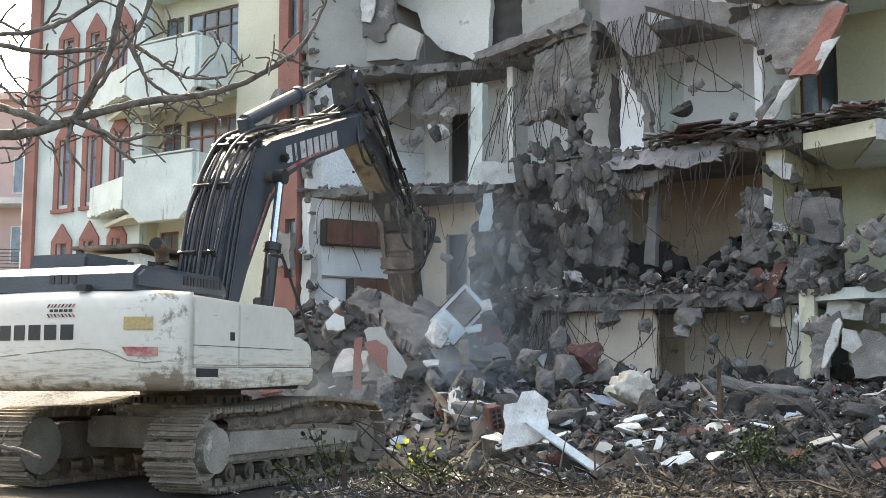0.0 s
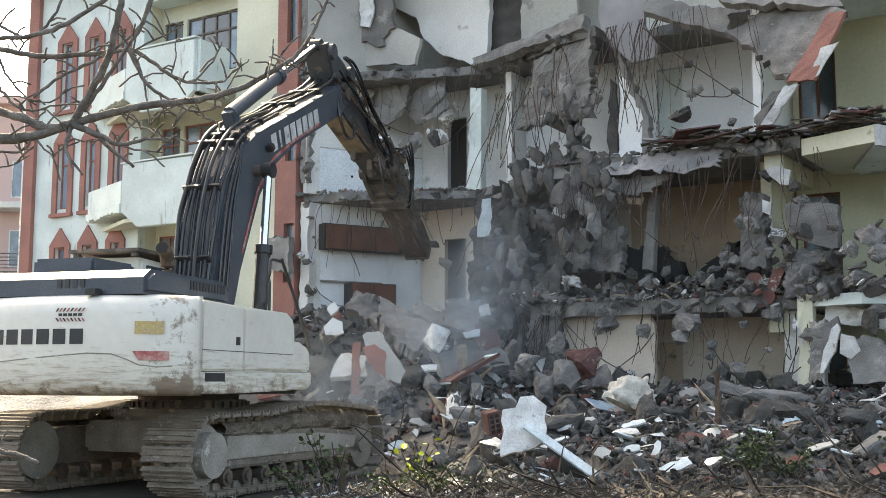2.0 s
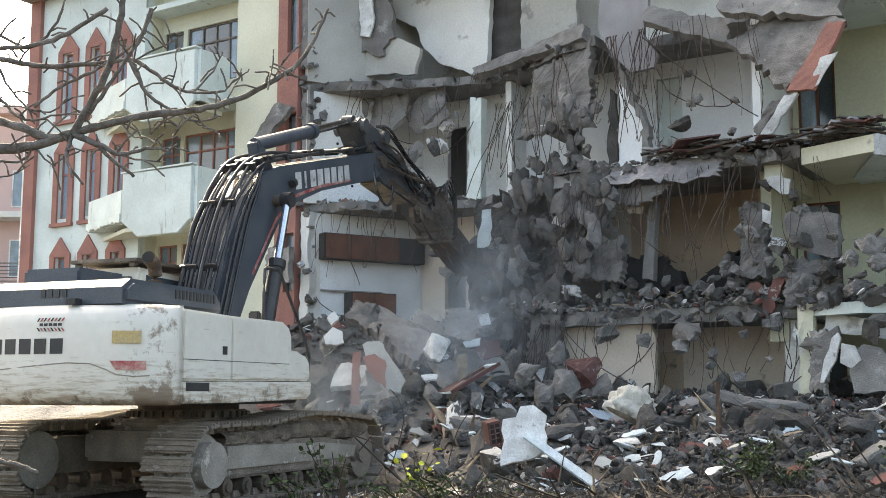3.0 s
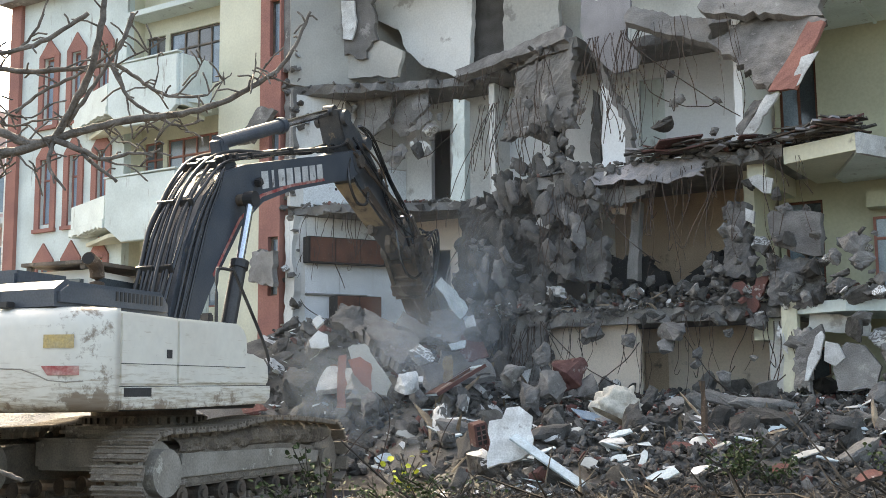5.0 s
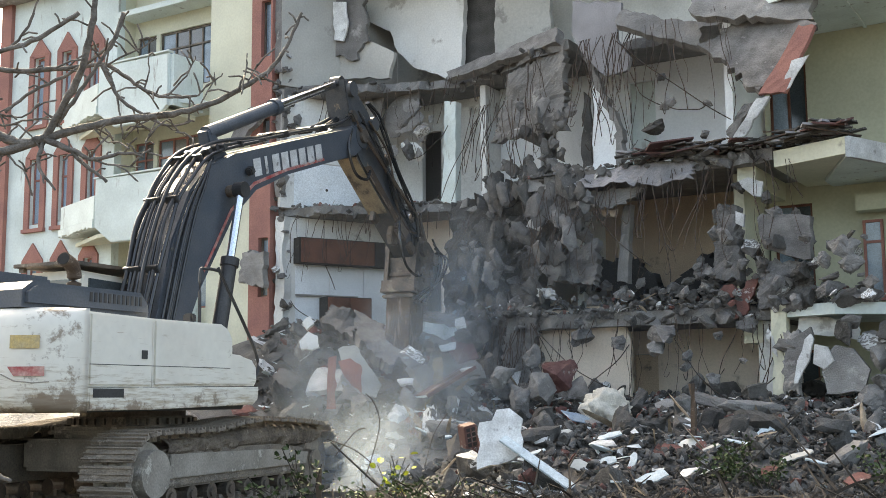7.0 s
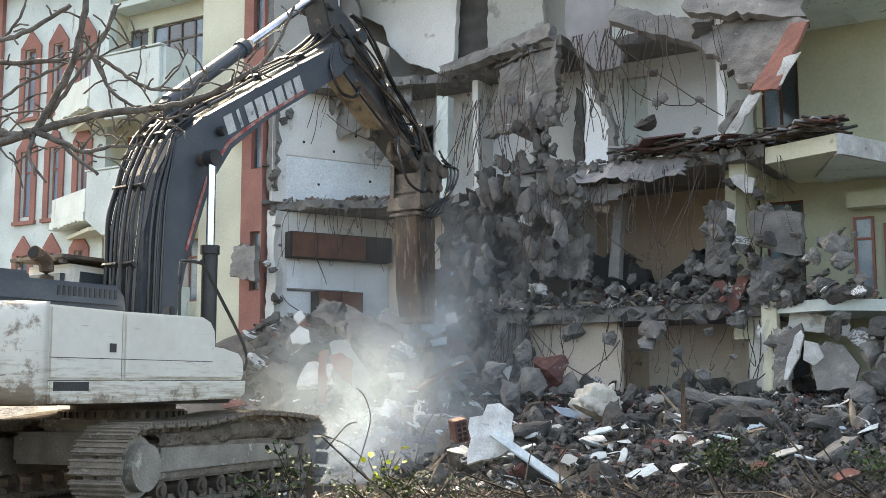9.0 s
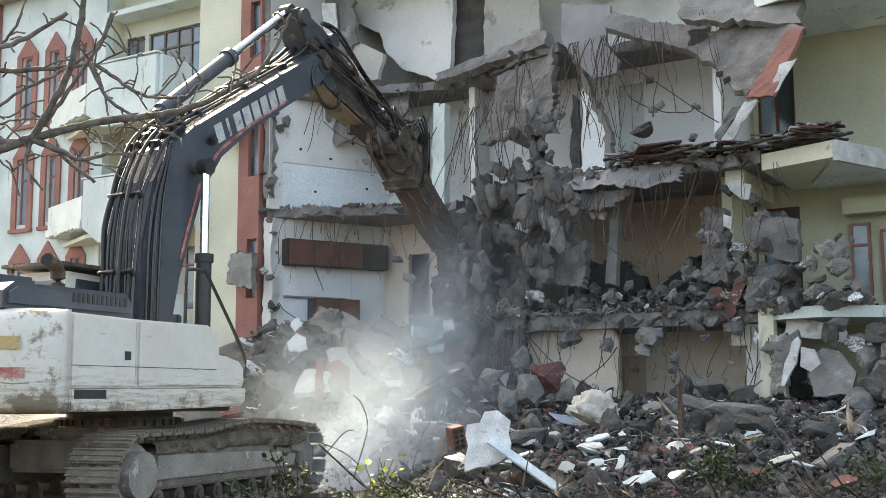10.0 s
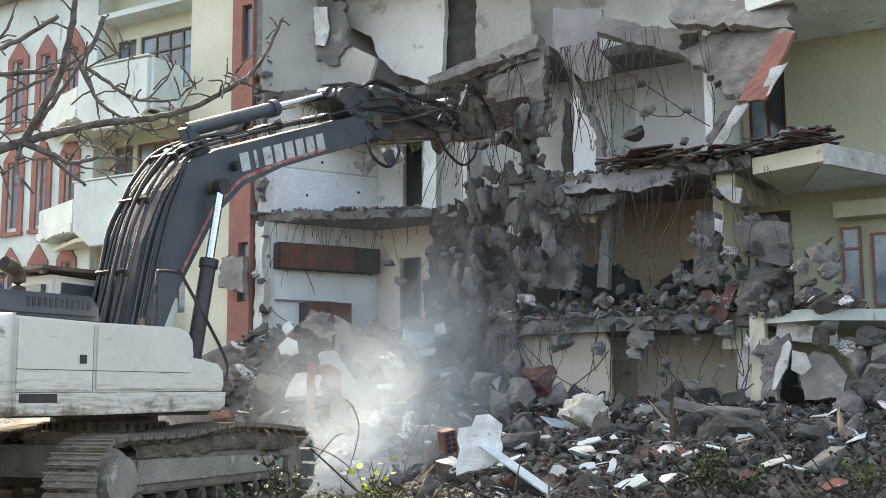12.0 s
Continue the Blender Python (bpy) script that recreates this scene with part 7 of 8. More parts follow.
lying("tilted_slab", [(-1.19, 21.7, 2.28), (-0.53, 21.0, 1.7), (-0.15, 22.0, 2.21), (-1.31, 22.9, 2.95)], 0.2, "dark_concrete", 53, "grey floor slab slid down on the heap", rough=0.07)
lying("tilted_slab", [(-0.62, 22.2, 2.65), (-0.09, 21.9, 2.31), (0.13, 22.5, 2.54), (-0.49, 22.8, 2.94)], 0.1, "concrete", 57, "grey slab of flooring slid down on the heap", rough=0.02)
lying("tilted_slab", [(-1.89, 22.6, 2.68), (-1.21, 22.0, 2.32), (-0.99, 22.5, 2.67), (-1.7, 23.0, 3.05)], 0.2, "dark_concrete", 58, "dark broken slab on the heap", rough=0.1)
lying("tilted_slab", [(0.02, 22.0, 2.31), (0.77, 21.6, 2.08), (1.13, 22.3, 2.66), (0.13, 22.6, 2.9)], 0.2, "dark_concrete", 59, "dark broken slab on the heap", rough=0.1)
torn("painted_wall_piece", [(-1.5, 2.26), (-1.16, 2.32), (-0.91, 1.94), (-0.66, 1.57), (-0.76, 1.34), (-1.03, 1.38), (-1.35, 1.76)], 21.2, 0.14, "grey_plaster", "torn wall piece with white and red paint", 54, -8)
torn("red_paint_patch", [(-1.45, 1.99), (-1.24, 2.07), (-1.04, 1.94), (-1.03, 1.42), (-1.35, 1.73)], 21.17, 0.02, "red_paint", "red painted face of a torn wall piece", 55, -8)
torn("red_strip", [(-1.67, 2.09), (-1.51, 2.12), (-1.52, 1.13), (-1.69, 1.13)], 21.3, 0.1, "red_paint", "red painted strip of pier standing in the heap", 56)
torn("plaster_scrap", [(-2.25, 2.41), (-2.08, 2.61), (-1.9, 2.52), (-1.86, 2.3), (-2.01, 2.24), (-2.21, 2.26)], 21.75, 0.07, "white_wall", "white plaster still clinging to a lump", 61, -15)
torn("plaster_scrap", [(-2.22, 2.79), (-2.05, 2.91), (-1.97, 2.76), (-2.11, 2.63)], 21.8, 0.1, "white_wall", "white plaster still clinging to a lump", 62, -15)
torn("sheet_scrap", [(0.65, 2.49), (1.05, 2.33), (1.15, 2.05), (0.75, 1.94), (0.6, 2.17)], 21.2, 0.03, "maroon", "dark maroon sheet bent in the rubble", 63, -20)
torn("plank_stub", [(0.3, 2.04), (0.45, 2.08), (0.49, 1.59), (0.3, 1.56)], 20.9, 0.04, "wood", "broken plank upright in the rubble", 64, -8)
torn("white_scrap", [(0.72, 2.82), (0.89, 2.86), (0.93, 2.65), (0.82, 2.48), (0.74, 2.61)], 21.4, 0.03, "plaster_bit", "white scrap of plaster in the rubble", 65, -20)
torn("white_scrap", [(0.42, 2.3), (0.73, 2.38), (0.71, 2.22), (0.46, 2.17)], 21.2, 0.03, "blue_bit", "pale blue scrap in the rubble", 66, -30)
torn("white_scrap", [(-0.35, 1.67), (-0.07, 1.71), (-0.09, 1.58), (-0.29, 1.54)], 20.8, 0.05, "plaster_bit", "white scrap of plaster in the rubble", 67, -40)
torn("white_scrap", [(0.86, 1.83), (1.17, 1.87), (1.15, 1.73), (0.9, 1.69)], 20.8, 0.06, "concrete", "grey block end in the rubble", 68, -30)
white_lump = new("white_lump", chunk_mesh("white_lump", (0.44, 0.4, 0.6), 24, 71, "plaster_bit", None, 3))
white_lump.matrix_basis = pose(*(-0.09, 20.9, 2.16), 0, 20, 0)
tagged(white_lump, "white plastered lump of masonry that slides down the heap", "boulder", "concrete boulders")
block_rng = random.Random(88)
for k in range(70):
    x, y = block_rng.uniform(-2.9, 1.5), block_rng.uniform(19.6, 22.6)
    w = block_rng.choice((0.24, 0.34, 0.45, 0.6))
    o = new("rubble_block", LUMP_MESHES[block_rng.randrange(8)])
    o.parent = heap
    o.matrix_basis = Matrix.Translation((x, y, pile(x, y) + w * 0.18)) @ pose(0, 0, 0, block_rng.uniform(0, 360), block_rng.uniform(-40, 40), block_rng.uniform(0, 360)) @ Matrix.Diagonal((w, w * 0.8, w * block_rng.uniform(0.5, 0.9), 1))
for x, y, z, w, mt in ((-2.15, 22.2, 2.35, 0.62, 0), (-0.1, 21.0, 2.05, 0.5, 0), (-1.5, 22.6, 2.9, 0.6, 1), (-0.6, 21.5, 1.5, 0.7, 2), (0.9, 21.3, 2.45, 0.45, 4), (-1.0, 20.6, 1.2, 0.6, 1), (-2.3, 21.0, 1.0, 0.6, 2), (-2.0, 20.3, 0.7, 0.5, 4), (1.6, 21.3, 1.5, 0.7, 1), (2.0, 21.4, 1.4, 0.6, 2)):
    o = new("concrete_boulder", LUMP_MESHES[mt])
    o.matrix_basis = Matrix.Translation((x, y, z)) @ pose(0, 0, 0, x * 90, y * 50, z * 70) @ Matrix.Diagonal((w, w * 0.9, w * 0.8, 1))
    tagged(o, "large grey lump of broken concrete with plaster skin", "boulder", "concrete boulders")
for pts in ([(-0.75, 16.6, 0.2), (-0.55, 16.6, 0.9), (-0.62, 16.6, 1.25), (-0.75, 16.6, 1.4)], [(-1.3, 16.6, 0.75), (-0.9, 16.5, 0.6), (-0.6, 16.6, 0.35)], [(-1.2, 16.8, 0.5), (-0.9, 16.7, 0.85), (-0.75, 16.7, 0.9)], [(0.1, 17.2, 0.3), (0.25, 17.2, 0.8), (0.45, 17.2, 1.1)]):
    tagged(part("bent_bar", tube(bmesh.new(), smooth_path(pts, 5), 0.008, 6), "rebar"), "bent rusty bar sticking out of the debris", "bar", "bent bars")
tagged(part("short_post", boxes(((-0.035, -0.035, -0.2), (0.035, 0.035, 0.48)), bevel=0.006), "rust", m=pose(-1.22, 14.3, 0)), "short rusty post in the scrub", "post")

# dust thrown up by the breaker
DUST = []


def puff(x, y, z, r, material, rows, tilt=0):
    """A thin curved sheet of dust, fading towards its rim."""
    bm = bmesh.new()
    rings = [[bm.verts.new((math.cos(k * math.tau / 24) * q, 0.3 * (1 - q * q), math.sin(k * math.tau / 24) * q)) for k in range(24)] for q in (0.15, 0.4, 0.7, 1.0)]
    bm.faces.new(rings[0])
    for a, b in zip(rings, rings[1:]):
        for k in range(24):
            bm.faces.new((a[k], a[(k + 1) % 24], b[(k + 1) % 24], b[k]))
    o = thing("dust_puff", bm, material, None, "drifting puff of pale demolition dust", "dust", "dust puffs")
    o.scale = (r[0], min(r) * 0.7, r[1])
    DUST.append((o, [(t, pose(x + dx, y, z + dz, 0, tilt, 0)) for t, dx, dz in rows]))


# lingering haze before the crushed middle
puff(0.75, 21.0, 3.4, (1.1, 1.7), "haze", ((0, 0, 0.3), (4, 0.1, -0.1), (8, 0.05, 0.1), (12, -0.1, -0.3)))
puff(0.2, 20.6, 2.4, (1.5, 1.3), "haze", ((0, 0.3, -0.5), (3, 0, 0), (7, -0.1, 0), (12, -0.3, -0.3)), 20)
puff(-1.4, 20.2, 1.6, (1.7, 1.3), "haze", ((0, -0.2, -0.8), (4, 0, -0.3), (7, 0, 0), (12, 0.1, 0.1)), 40)
puff(1.5, 19.8, 3.2, (5.5, 4.2), "thin_haze", ((0, 0, 0), (12, 0.3, 0.1)), 15)
# the burst that rises from the foot of the heap
RISE = ((0, -0.2, -3.2), (5.5, -0.2, -2.1), (7.2, -0.1, -0.8), (8.8, 0, -0.1), (10.5, 0.1, 0.05), (12, 0.3, 0.1))
puff(-1.3, 17.6, 0.3, (1.7, 0.85), "dust", RISE)
puff(-0.7, 17.2, 0.5, (1.9, 1.0), "dust", RISE, -22)
puff(-0.2, 17.0, 0.9, (1.7, 1.3), "haze", RISE, 70)
puff(-0.6, 16.7, 1.1, (2.4, 1.5), "haze", RISE, 10)
puff(0.5, 18.6, 1.7, (2.1, 1.6), "haze", RISE, 100)


# ---------------------------------------------------------------- bare tree in front
tree = empty("bare_tree", pose(-5.4, 9, 0), "bare grey-brown fig tree reaching across the view", "tree")
TREE_INV = tree.matrix_basis.inverted()


def branch(points, r0, r1, rng, knobs=True):
    pts = smooth_path([TREE_INV @ Vector(p) for p in points], 5)
    pts = [p + Vector((rng.uniform(-1, 1), rng.uniform(-1, 1), rng.uniform(-1, 1))) * 0.006 for p in pts]
    n = len(pts) - 1
    rad = [(r0 + (r1 - r0) * i / n) * rng.uniform(0.92, 1.14) for i in range(n + 1)]
    part("branch", tube(bmesh.new(), pts, rad, 8), "bark", tree, smooth=True)
    return pts


tr = random.Random(12)
part("trunk", tube(bmesh.new(), smooth_path([(0, 0, -0.1), (0.05, 0, 0.9), (0.1, 0, 2.0), (0.3, 0, 2.9), (0.75, 0, 3.25), (1.2, 0, 3.28)], 5), [0.2, 0.19, 0.17, 0.15, 0.13, 0.12, 0.11, 0.1, 0.09, 0.08, 0.075, 0.07, 0.065, 0.06], 12), "bark", tree, smooth=True)
part("limb", tube(bmesh.new(), smooth_path([(0.1, 0, 2.0), (0.2, 0.1, 3.0), (0.5, 0.2, 4.0), (0.9, 0.1, 5.0), (1.2, 0, 5.5)], 5), 0.07, 10), "bark", tree, smooth=True)
BRANCHES = [
    ([(-4.12, 9.00, 3.22), (-3.57, 9.00, 3.29), (-3.30, 9.00, 3.32), (-2.98, 9.00, 3.42), (-2.71, 9.00, 3.50), (-2.40, 9.00, 3.57), (-2.03, 9.00, 3.61), (-1.71, 9.00, 3.69), (-1.44, 9.00, 3.82), (-1.21, 9.00, 3.97), (-1.06, 9.00, 4.18), (-0.93, 9.00, 4.47)], 0.06, 0.014),
    ([(-2.98, 9.00, 3.42), (-2.80, 8.90, 3.69), (-2.65, 8.80, 3.94), (-2.54, 8.70, 4.32), (-2.52, 8.70, 4.60)], 0.04, 0.028),
    ([(-4.30, 9.30, 4.23), (-3.73, 9.30, 4.13), (-3.34, 9.30, 4.07), (-2.92, 9.30, 4.09), (-2.61, 9.30, 4.12), (-2.42, 9.30, 4.01), (-2.25, 9.30, 3.89), (-2.06, 9.30, 3.84), (-1.84, 9.30, 3.85)], 0.034, 0.012),
    ([(-3.71, 8.60, 3.98), (-3.45, 8.60, 4.00), (-3.14, 8.60, 4.04), (-2.88, 8.60, 4.15), (-2.62, 8.60, 4.33)], 0.026, 0.02),
    ([(-2.60, 9.20, 4.08), (-2.45, 9.20, 3.81), (-2.26, 9.20, 3.68), (-2.05, 9.20, 3.57), (-1.85, 9.20, 3.61)], 0.022, 0.009),
    ([(-3.95, 9.20, 3.69), (-3.62, 9.10, 3.55), (-3.37, 9.00, 3.46), (-3.17, 9.00, 3.38), (-2.98, 9.00, 3.42)], 0.04, 0.045),
    ([(-2.98, 9.00, 3.41), (-2.75, 8.90, 3.31), (-2.56, 8.90, 3.23), (-2.32, 8.90, 3.28), (-2.17, 8.90, 3.25)], 0.034, 0.01),
    ([(-2.75, 8.90, 3.31), (-2.61, 8.90, 3.17), (-2.45, 8.90, 3.05)], 0.024, 0.014),
    ([(-2.99, 9.00, 3.39), (-2.99, 8.90, 3.17), (-2.85, 8.90, 2.98)], 0.026, 0.01),
    ([(-3.63, 9.10, 3.74), (-3.49, 9.10, 3.60), (-3.35, 9.10, 3.55), (-3.16, 9.10, 3.60), (-2.97, 9.10, 3.60)], 0.018, 0.008),
    ([(-3.31, 9.00, 3.64), (-3.09, 9.00, 3.81), (-2.78, 9.00, 3.97), (-2.48, 9.00, 4.21), (-2.37, 9.00, 4.47)], 0.016, 0.018),
    ([(-2.90, 9.00, 3.53), (-2.74, 8.90, 3.69), (-2.59, 8.90, 3.94), (-2.43, 8.90, 4.20), (-2.36, 8.90, 4.44)], 0.022, 0.018),
    ([(-3.71, 8.80, 4.17), (-3.53, 8.80, 4.17), (-3.30, 8.80, 4.07), (-3.13, 8.80, 4.21), (-3.04, 8.80, 4.40)], 0.016, 0.012),
    ([(-1.46, 9.00, 3.81), (-1.38, 9.00, 3.97), (-1.37, 9.00, 4.12)], 0.011, 0.006), ([(-1.39, 9.00, 3.85), (-1.31, 9.00, 4.00), (-1.29, 9.00, 4.04)], 0.009, 0.006),
    ([(-2.60, 9.20, 4.08), (-2.35, 9.20, 4.20), (-2.16, 9.20, 4.32)], 0.012, 0.006), ([(-2.27, 9.30, 3.89), (-2.24, 9.30, 4.06), (-2.24, 9.30, 4.22)], 0.011, 0.006),
    ([(-2.08, 9.30, 3.85), (-1.92, 9.30, 4.03), (-1.85, 9.30, 4.19)], 0.013, 0.006), ([(-1.84, 9.30, 3.85), (-1.74, 9.30, 3.94), (-1.62, 9.30, 4.04)], 0.01, 0.006), ([(-1.74, 9.00, 3.71), (-1.65, 9.00, 3.88), (-1.64, 9.00, 3.97)], 0.009, 0.005),
    ([(-2.56, 9.20, 4.05), (-2.48, 9.20, 3.86), (-2.44, 9.20, 3.67), (-2.41, 9.20, 3.46)], 0.014, 0.008), ([(-2.41, 9.20, 3.46), (-2.31, 9.20, 3.57), (-2.23, 9.20, 3.66)], 0.01, 0.005),
    ([(-3.30, 9.00, 3.32), (-3.18, 9.00, 3.19), (-3.11, 9.00, 3.15)], 0.012, 0.007), ([(-3.57, 9.00, 3.19), (-3.39, 9.00, 3.19), (-3.30, 9.00, 3.29)], 0.014, 0.01), ([(-3.60, 9.10, 3.08), (-3.49, 9.10, 3.10), (-3.35, 9.10, 3.18)], 0.01, 0.006),
    ([(-2.72, 8.90, 3.29), (-2.45, 8.90, 3.19), (-2.18, 8.90, 3.17)], 0.014, 0.006), ([(-2.08, 9.00, 3.60), (-2.16, 9.00, 3.41), (-2.20, 9.00, 3.25)], 0.009, 0.005), ([(-3.04, 9.00, 3.71), (-3.17, 9.00, 3.60), (-3.36, 9.00, 3.62)], 0.012, 0.006),
    ([(-2.60, 9.00, 3.53), (-2.51, 9.00, 3.41), (-2.41, 9.00, 3.38)], 0.011, 0.006), ([(-3.68, 9.20, 4.01), (-3.56, 9.20, 3.81), (-3.36, 9.20, 3.62)], 0.014, 0.008), ([(-2.05, 9.20, 3.57), (-1.92, 9.20, 3.50), (-1.83, 9.20, 3.47)], 0.008, 0.005),
]
BRANCHES.append(([(-4.15, 10.0, 0.86), (-3.85, 10.0, 0.76), (-3.67, 10.0, 0.72), (-3.49, 10.0, 0.65)], 0.03, 0.022))
for pts, r0, r1 in BRANCHES:
    path = branch(pts, r0 * 0.76, r1 * 0.85, tr)
    for _ in range(int(len(path) / 3.5)):
        i = tr.randrange(2, len(path) - 1)
        if r0 > 0.045 and i < len(path) * 0.25:
            continue
        d = Vector((tr.uniform(-1, 1), tr.uniform(-0.6, 0.6), tr.uniform(-0.7, 1))).normalized() * tr.uniform(0.06, 0.24)
        p = path[i]
        part("twig", tube(bmesh.new(), [p, p + d * 0.5 + Vector((0, 0, 0.02)), p + d, p + d * 1.08], [0.009, 0.007, 0.008, 0.004], 6), "bark", tree, smooth=True)

# ---------------------------------------------------------------- beyond the block on the left
far = empty("neighbour_house", pose(-19.5, 48, 0), "pinkish neighbouring house with a white balcony storey", "building")
part("wall", boxes(((-8, 0, 5.2), (2.6, 0.3, 13.2))), "pink", far)
part("wall", boxes(((-8, 0, 0), (2.6, 0.3, 5.2))), "white_wall", far)
part("slab", boxes(((-8, -1.2, 8.6), (2.3, 0.0, 8.85)), ((-8, -1.2, 5.4), (2.5, 0.0, 5.65))), "white_wall", far)
for z in (6.2, 9.2, 1.8):
    for i in range(4):
        window(far, -3.4 + i * 1.5, -2.5 + i * 1.5, z, z + 1.6, -0.05, "white_wall", 1)
part("roof", boxes(((-8.3, -0.5, 13.2), (2.9, 5, 13.5))), "pink", far)
for i in range(6):
    part("rail", boxes(((-6, -1.2, 5.9 + i * 0.15), (2.4, -1.16, 5.94 + i * 0.15))), "steel", far)
tk = bmesh.new()
tube(tk, [(0, 0, 0), (0, 0, 1.5), (0, 0, 1.8)], [0.45, 0.45, 0.2], 16)
tagged(part("water_tank", tk, "yellow", m=pose(-16.7, 46, 13.1)), "yellow roof water tank", "tank")
part("stand", boxes(((-0.45, -0.45, -0.9), (0.45, 0.45, 0.0)), ((-0.4, -0.4, -13.1), (0.4, 0.4, -0.9))), "white_wall", bpy.data.objects["water_tank"])


# ---------------------------------------------------------------- scrub in the foreground
def brush(name, count, area, lengths, material, seed, rise=0.5, r=0.006):
    rr = random.Random(seed)
    verts, faces = [], []
    for _ in range(count):
        x, y = rr.uniform(*area[0]), rr.uniform(*area[1])
        if x < -0.9 and y > 13.6:
            continue
        z = max(0, pile(x, y)) + 0.01
        L = rr.uniform(*lengths)
        d = Vector((rr.uniform(-1, 1), rr.uniform(-1, 1), rr.uniform(0, rise))).normalized()
        bend = Vector((rr.uniform(-0.3, 0.3), rr.uniform(-0.3, 0.3), rr.uniform(-0.2, 0.35))) * L
        pts = [Vector((x, y, z)), Vector((x, y, z)) + d * L * 0.5, Vector((x, y, z)) + d * L + bend]
        q = d.to_track_quat("Z", "Y")
        n0 = len(verts)
        for i, p in enumerate(pts):
            for k in range(3):
                a = k * math.tau / 3
                verts.append(tuple(p + q @ Vector((math.cos(a), math.sin(a), 0)) * r * rr.uniform(0.7, 1.8) * (1 - 0.3 * i)))
        for i in (0, 1):
            for k in range(3):
                faces.append((n0 + i * 3 + k, n0 + i * 3 + (k + 1) % 3, n0 + (i + 1) * 3 + (k + 1) % 3, n0 + (i + 1) * 3 + k))
    me = bpy.data.meshes.new(name)
    me.from_pydata(verts, [], faces)
    me.materials.append(M[material])
    return new(name, me)


tagged(brush("dry_brush", 900, ((-1.6, 7.0), (12.9, 15.0)), (0.1, 0.42), "twig", 3, 0.45), "tangle of dry stalks and twigs on the ground", "dry brush", kind="stuff")
tagged(brush("root_tangle", 60, ((-0.3, 6.0), (13.2, 15.0)), (0.5, 1.2), "twig", 6, 0.4, 0.018), "grey broken roots and branches lying on the ground", "roots", kind="stuff")


def chip_spot(rng):
    return rng.gauss(0.0, 0.9), rng.uniform(13.6, 15.6)


tagged(joined("pale_chips", 520, chip_spot, (0.05, 0.16), None, (4, 4, 6, 6, 5, 0)), "pale chips of plaster and wood strewn on the ground", "chips", kind="stuff")
tagged(joined("dark_clods", 1500, lambda r: (r.uniform(-2, 7.5), r.uniform(13.0, 15.4)), (0.03, 0.12), None, (0, 1, 1, 1, 6)), "dark clods and grit on the ground", "clods", kind="stuff")


def plant(x, y, height, leaves, size, material, seed, label, spread=0.35):
    rr = random.Random(seed)
    base = max(0, pile(x, y))
    ob = empty("weed", pose(x, y, base), label, "plant")
    tips = []
    for _ in range(7):
        e = Vector((rr.uniform(-spread, spread), rr.uniform(-spread, spread) * 0.7, height * rr.uniform(0.5, 1)))
        part("stalk", tube(bmesh.new(), smooth_path([(0, 0, -0.05), e * 0.5 + Vector((rr.uniform(-0.05, 0.05), 0, 0.04)), e], 3), 0.006, 4), "twig", ob)
        tips.append(e)
    lf = bmesh.new()
    for _ in range(leaves):
        e = tips[rr.randrange(7)]
        p = e * rr.uniform(0.25, 1.05) + Vector((rr.gauss(0, 0.07), rr.gauss(0, 0.07), rr.gauss(0, 0.05)))
        s = size * rr.uniform(0.6, 1.3)
        m = Matrix.Translation(p) @ pose(0, 0, 0, rr.uniform(-70, 70), rr.uniform(-70, 70), rr.uniform(0, 360))
        vs = [lf.verts.new(m @ Vector(q)) for q in ((0, 0, 0), (s * 0.35, s * 0.3, s * 0.08), (s * 0.3, s * 0.75, s * 0.1), (0, s, 0), (-s * 0.3, s * 0.75, s * 0.1), (-s * 0.35, s * 0.3, s * 0.08))]
        lf.faces.new(vs[:4])
        lf.faces.new((vs[0], vs[3], vs[4], vs[5]))
    part("leaves", lf, material, ob)


plant(-1.35, 14.3, 0.75, 90, 0.07, "leaf", 1, "small green weed growing beside the track")
plant(-1.75, 14.1, 0.4, 60, 0.07, "leaf", 8, "small green weed growing beside the track")
plant(-0.3, 14.6, 0.7, 18, 0.1, "yellow_leaf", 2, "weed with bright yellow-green leaves in the debris", 0.22)
plant(-0.1, 14.3, 0.4, 260, 0.05, "leaf", 3, "low green weeds among the debris", 0.5)
plant(-0.6, 14.2, 0.3, 160, 0.05, "leaf", 4, "low green weeds among the debris", 0.4)
plant(4.1, 15.4, 0.6, 420, 0.055, "leaf", 5, "dark green weeds among the rubble", 0.4)
plant(4.6, 15.2, 0.5, 260, 0.055, "leaf", 6, "dark green weeds among the rubble", 0.5)
plant(0.6, 14.2, 0.3, 60, 0.05, "leaf", 7, "low green weeds among the debris", 0.5)
plant(6.3, 15.2, 0.5, 260, 0.055, "leaf", 11, "dark green weeds among the rubble", 0.5)


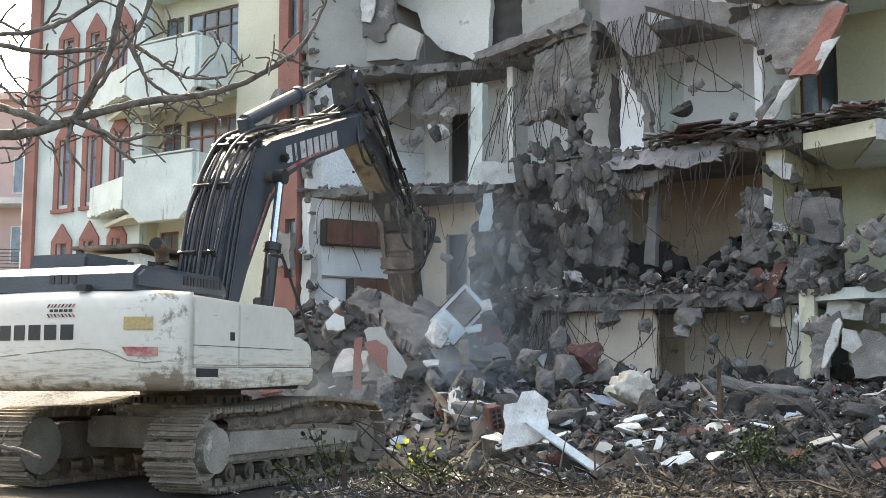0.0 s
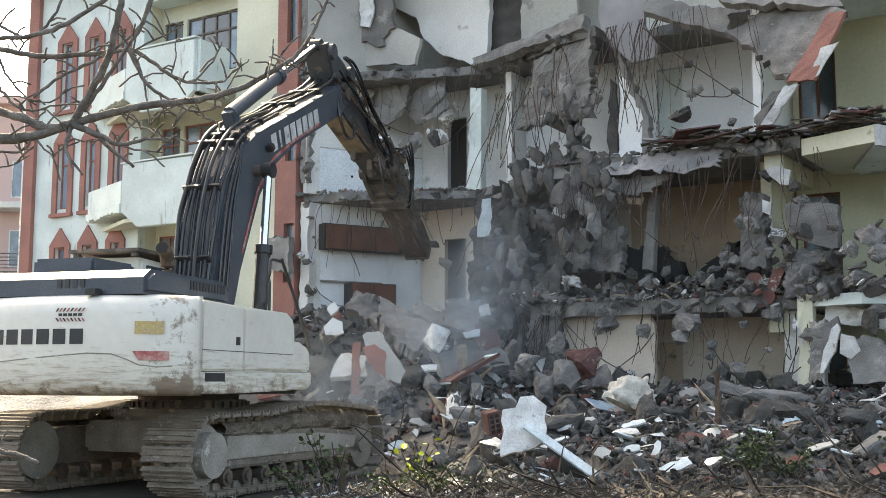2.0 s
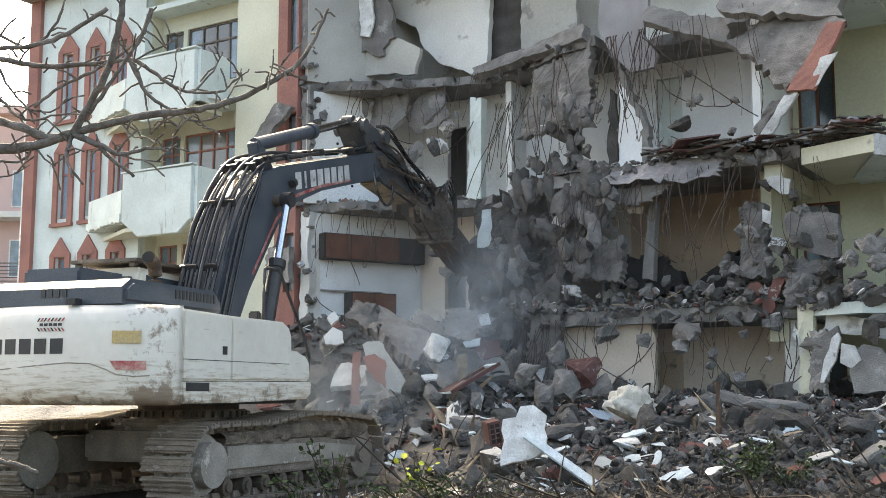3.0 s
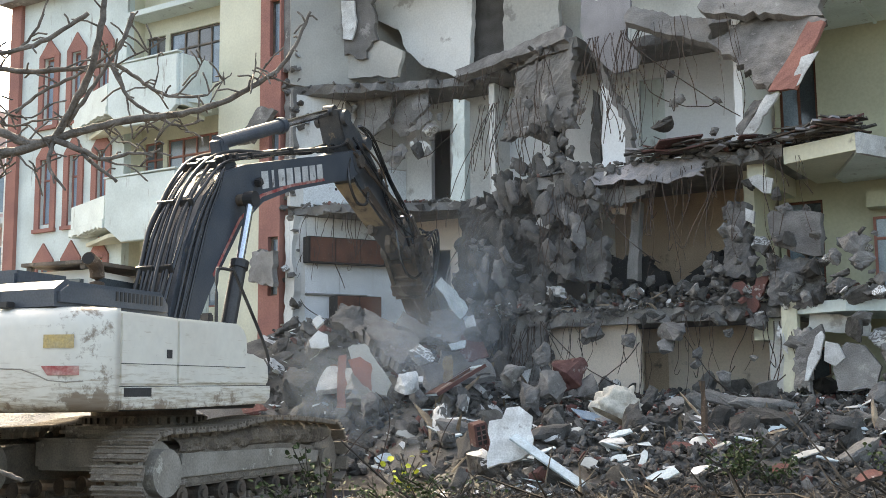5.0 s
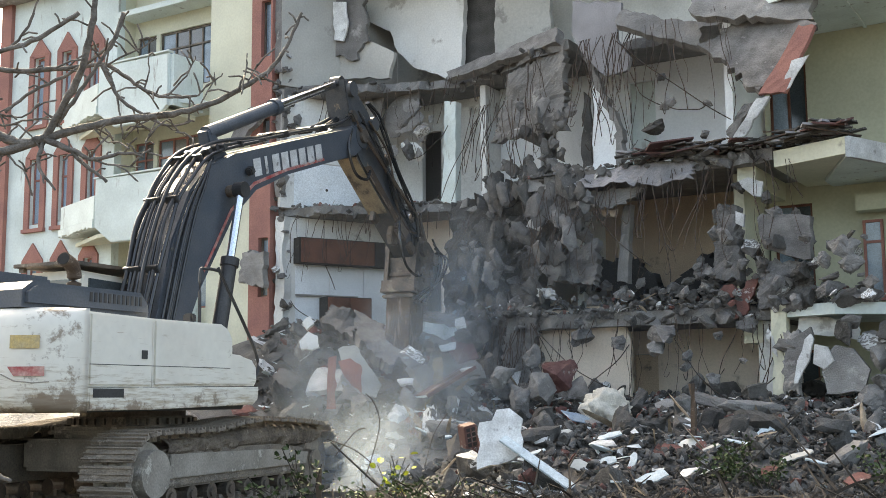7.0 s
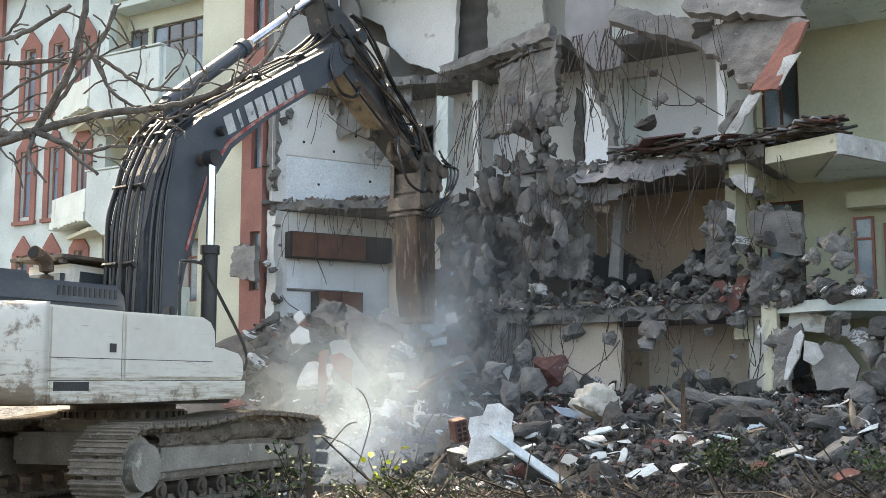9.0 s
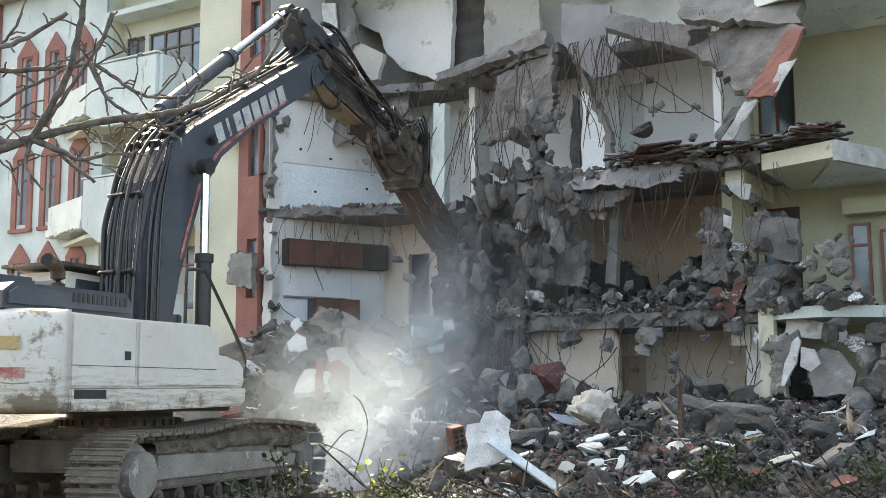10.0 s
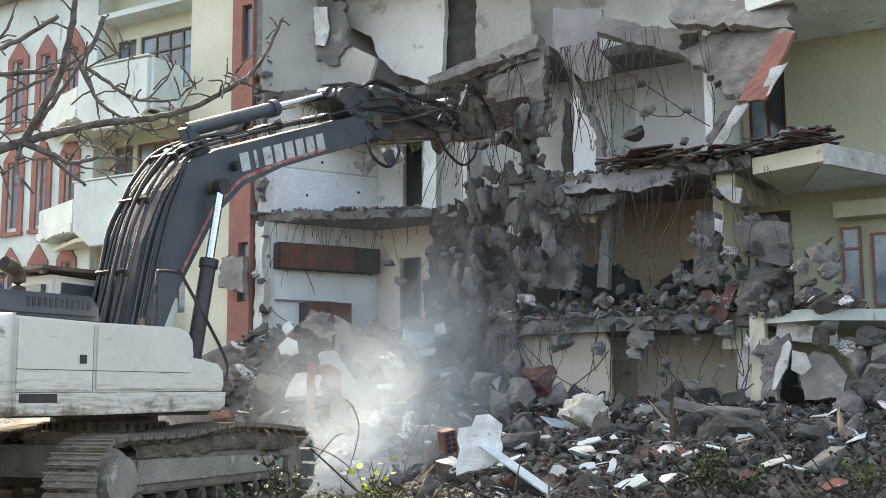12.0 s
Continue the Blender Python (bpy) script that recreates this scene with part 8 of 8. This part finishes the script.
# ---------------------------------------------------------------- what moves
def motions():
    steps = [i / 10 for i in range(121)]
    poses = [(t, arm_pose(t)) for t in steps]
    for name, ob in MOVERS.items():
        base = name.split("-")[0].split("0.")[0]
        walk(ob, [(t, p[base]) for t, p in poses])

    for o, rows in DUST:
        walk(o, rows)
    # the door tips over and comes to lie almost edge-on across the heap
    low, high = Vector((-0.01, 20.4, 1.3)), Vector((1.05, 20.8, 1.93))
    along = (high - low).normalized()
    face = along.cross(Vector((0, 1, 0.16))).normalized()
    rest = Matrix((face.cross(along), face, along)).transposed().to_quaternion()
    tip = pose(0, 0, 0, -5, 45, 35).to_quaternion()
    fall = [(0.0, pose(0.32, 21.5, 2.57, -15, 45, 8)), (0.2, pose(0.33, 21.45, 2.45, -18, 48, 10)), (0.4, pose(0.33, 21.3, 2.15, -5, 45, 35))]
    for t, f in ((0.55, 0.3), (0.7, 0.6), (0.9, 1.0)):
        fall.append((t, Matrix.Translation(Vector((0.33, 21.3, 2.15)).lerp((low + high) / 2, f)) @ tip.slerp(rest, f).to_matrix().to_4x4()))
    walk(door, fall + [(12.0, fall[-1][1])])
    walk(plaster_flake, [(0.0, pose(0.92, 24.3, 4.9, 0, 4, 0)), (3.2, pose(0.92, 24.3, 4.85, 0, 4, 0)), (4.0, pose(0.7, 23.4, 4.3, 0, 10, 0)), (4.8, pose(0.35, 22.0, 3.5, 0, -18, 0)), (5.0, pose(0.48, 22.0, 3.2, 10, -40, 0)),
                         (5.2, pose(0.48, 21.9, 2.85, 20, -65, 0)), (5.6, pose(0.5, 21.8, 2.6, 25, -75, 0)), (12.0, pose(0.5, 21.8, 2.5, 25, -75, 0))])
    walk(ceiling_flake, [(0.0, pose(1.15, 24.0, 5.75, 10, 5, -10)), (0.2, pose(1.2, 23.8, 5.4, 20, 15, -10)), (0.4, pose(1.2, 23.4, 4.7, 40, 25, -15)), (0.7, pose(1.15, 22.6, 3.0, 60, 35, -20)), (1.0, pose(1.1, 22.0, 1.4, 70, 40, -25)), (12.0, pose(1.1, 22.0, 1.35, 70, 40, -25))])
    walk(white_lump, [(0.0, pose(*(-0.09, 20.9, 2.16), 0, 20, 0)), (3.4, pose(*(-0.09, 20.9, 2.16), 0, 20, 0)), (4.1, pose(*(-0.24, 20.75, 1.89), 0, 40, 10)), (4.8, pose(*(-0.4, 20.6, 1.62), -10, 60, 20)), (5.2, pose(*(-0.33, 20.5, 1.45), -20, 85, 25)), (6.0, pose(*(-0.33, 20.5, 1.0), -25, 95, 25)), (12.0, pose(*(-0.33, 20.5, 1.0), -25, 95, 25))])


motions()
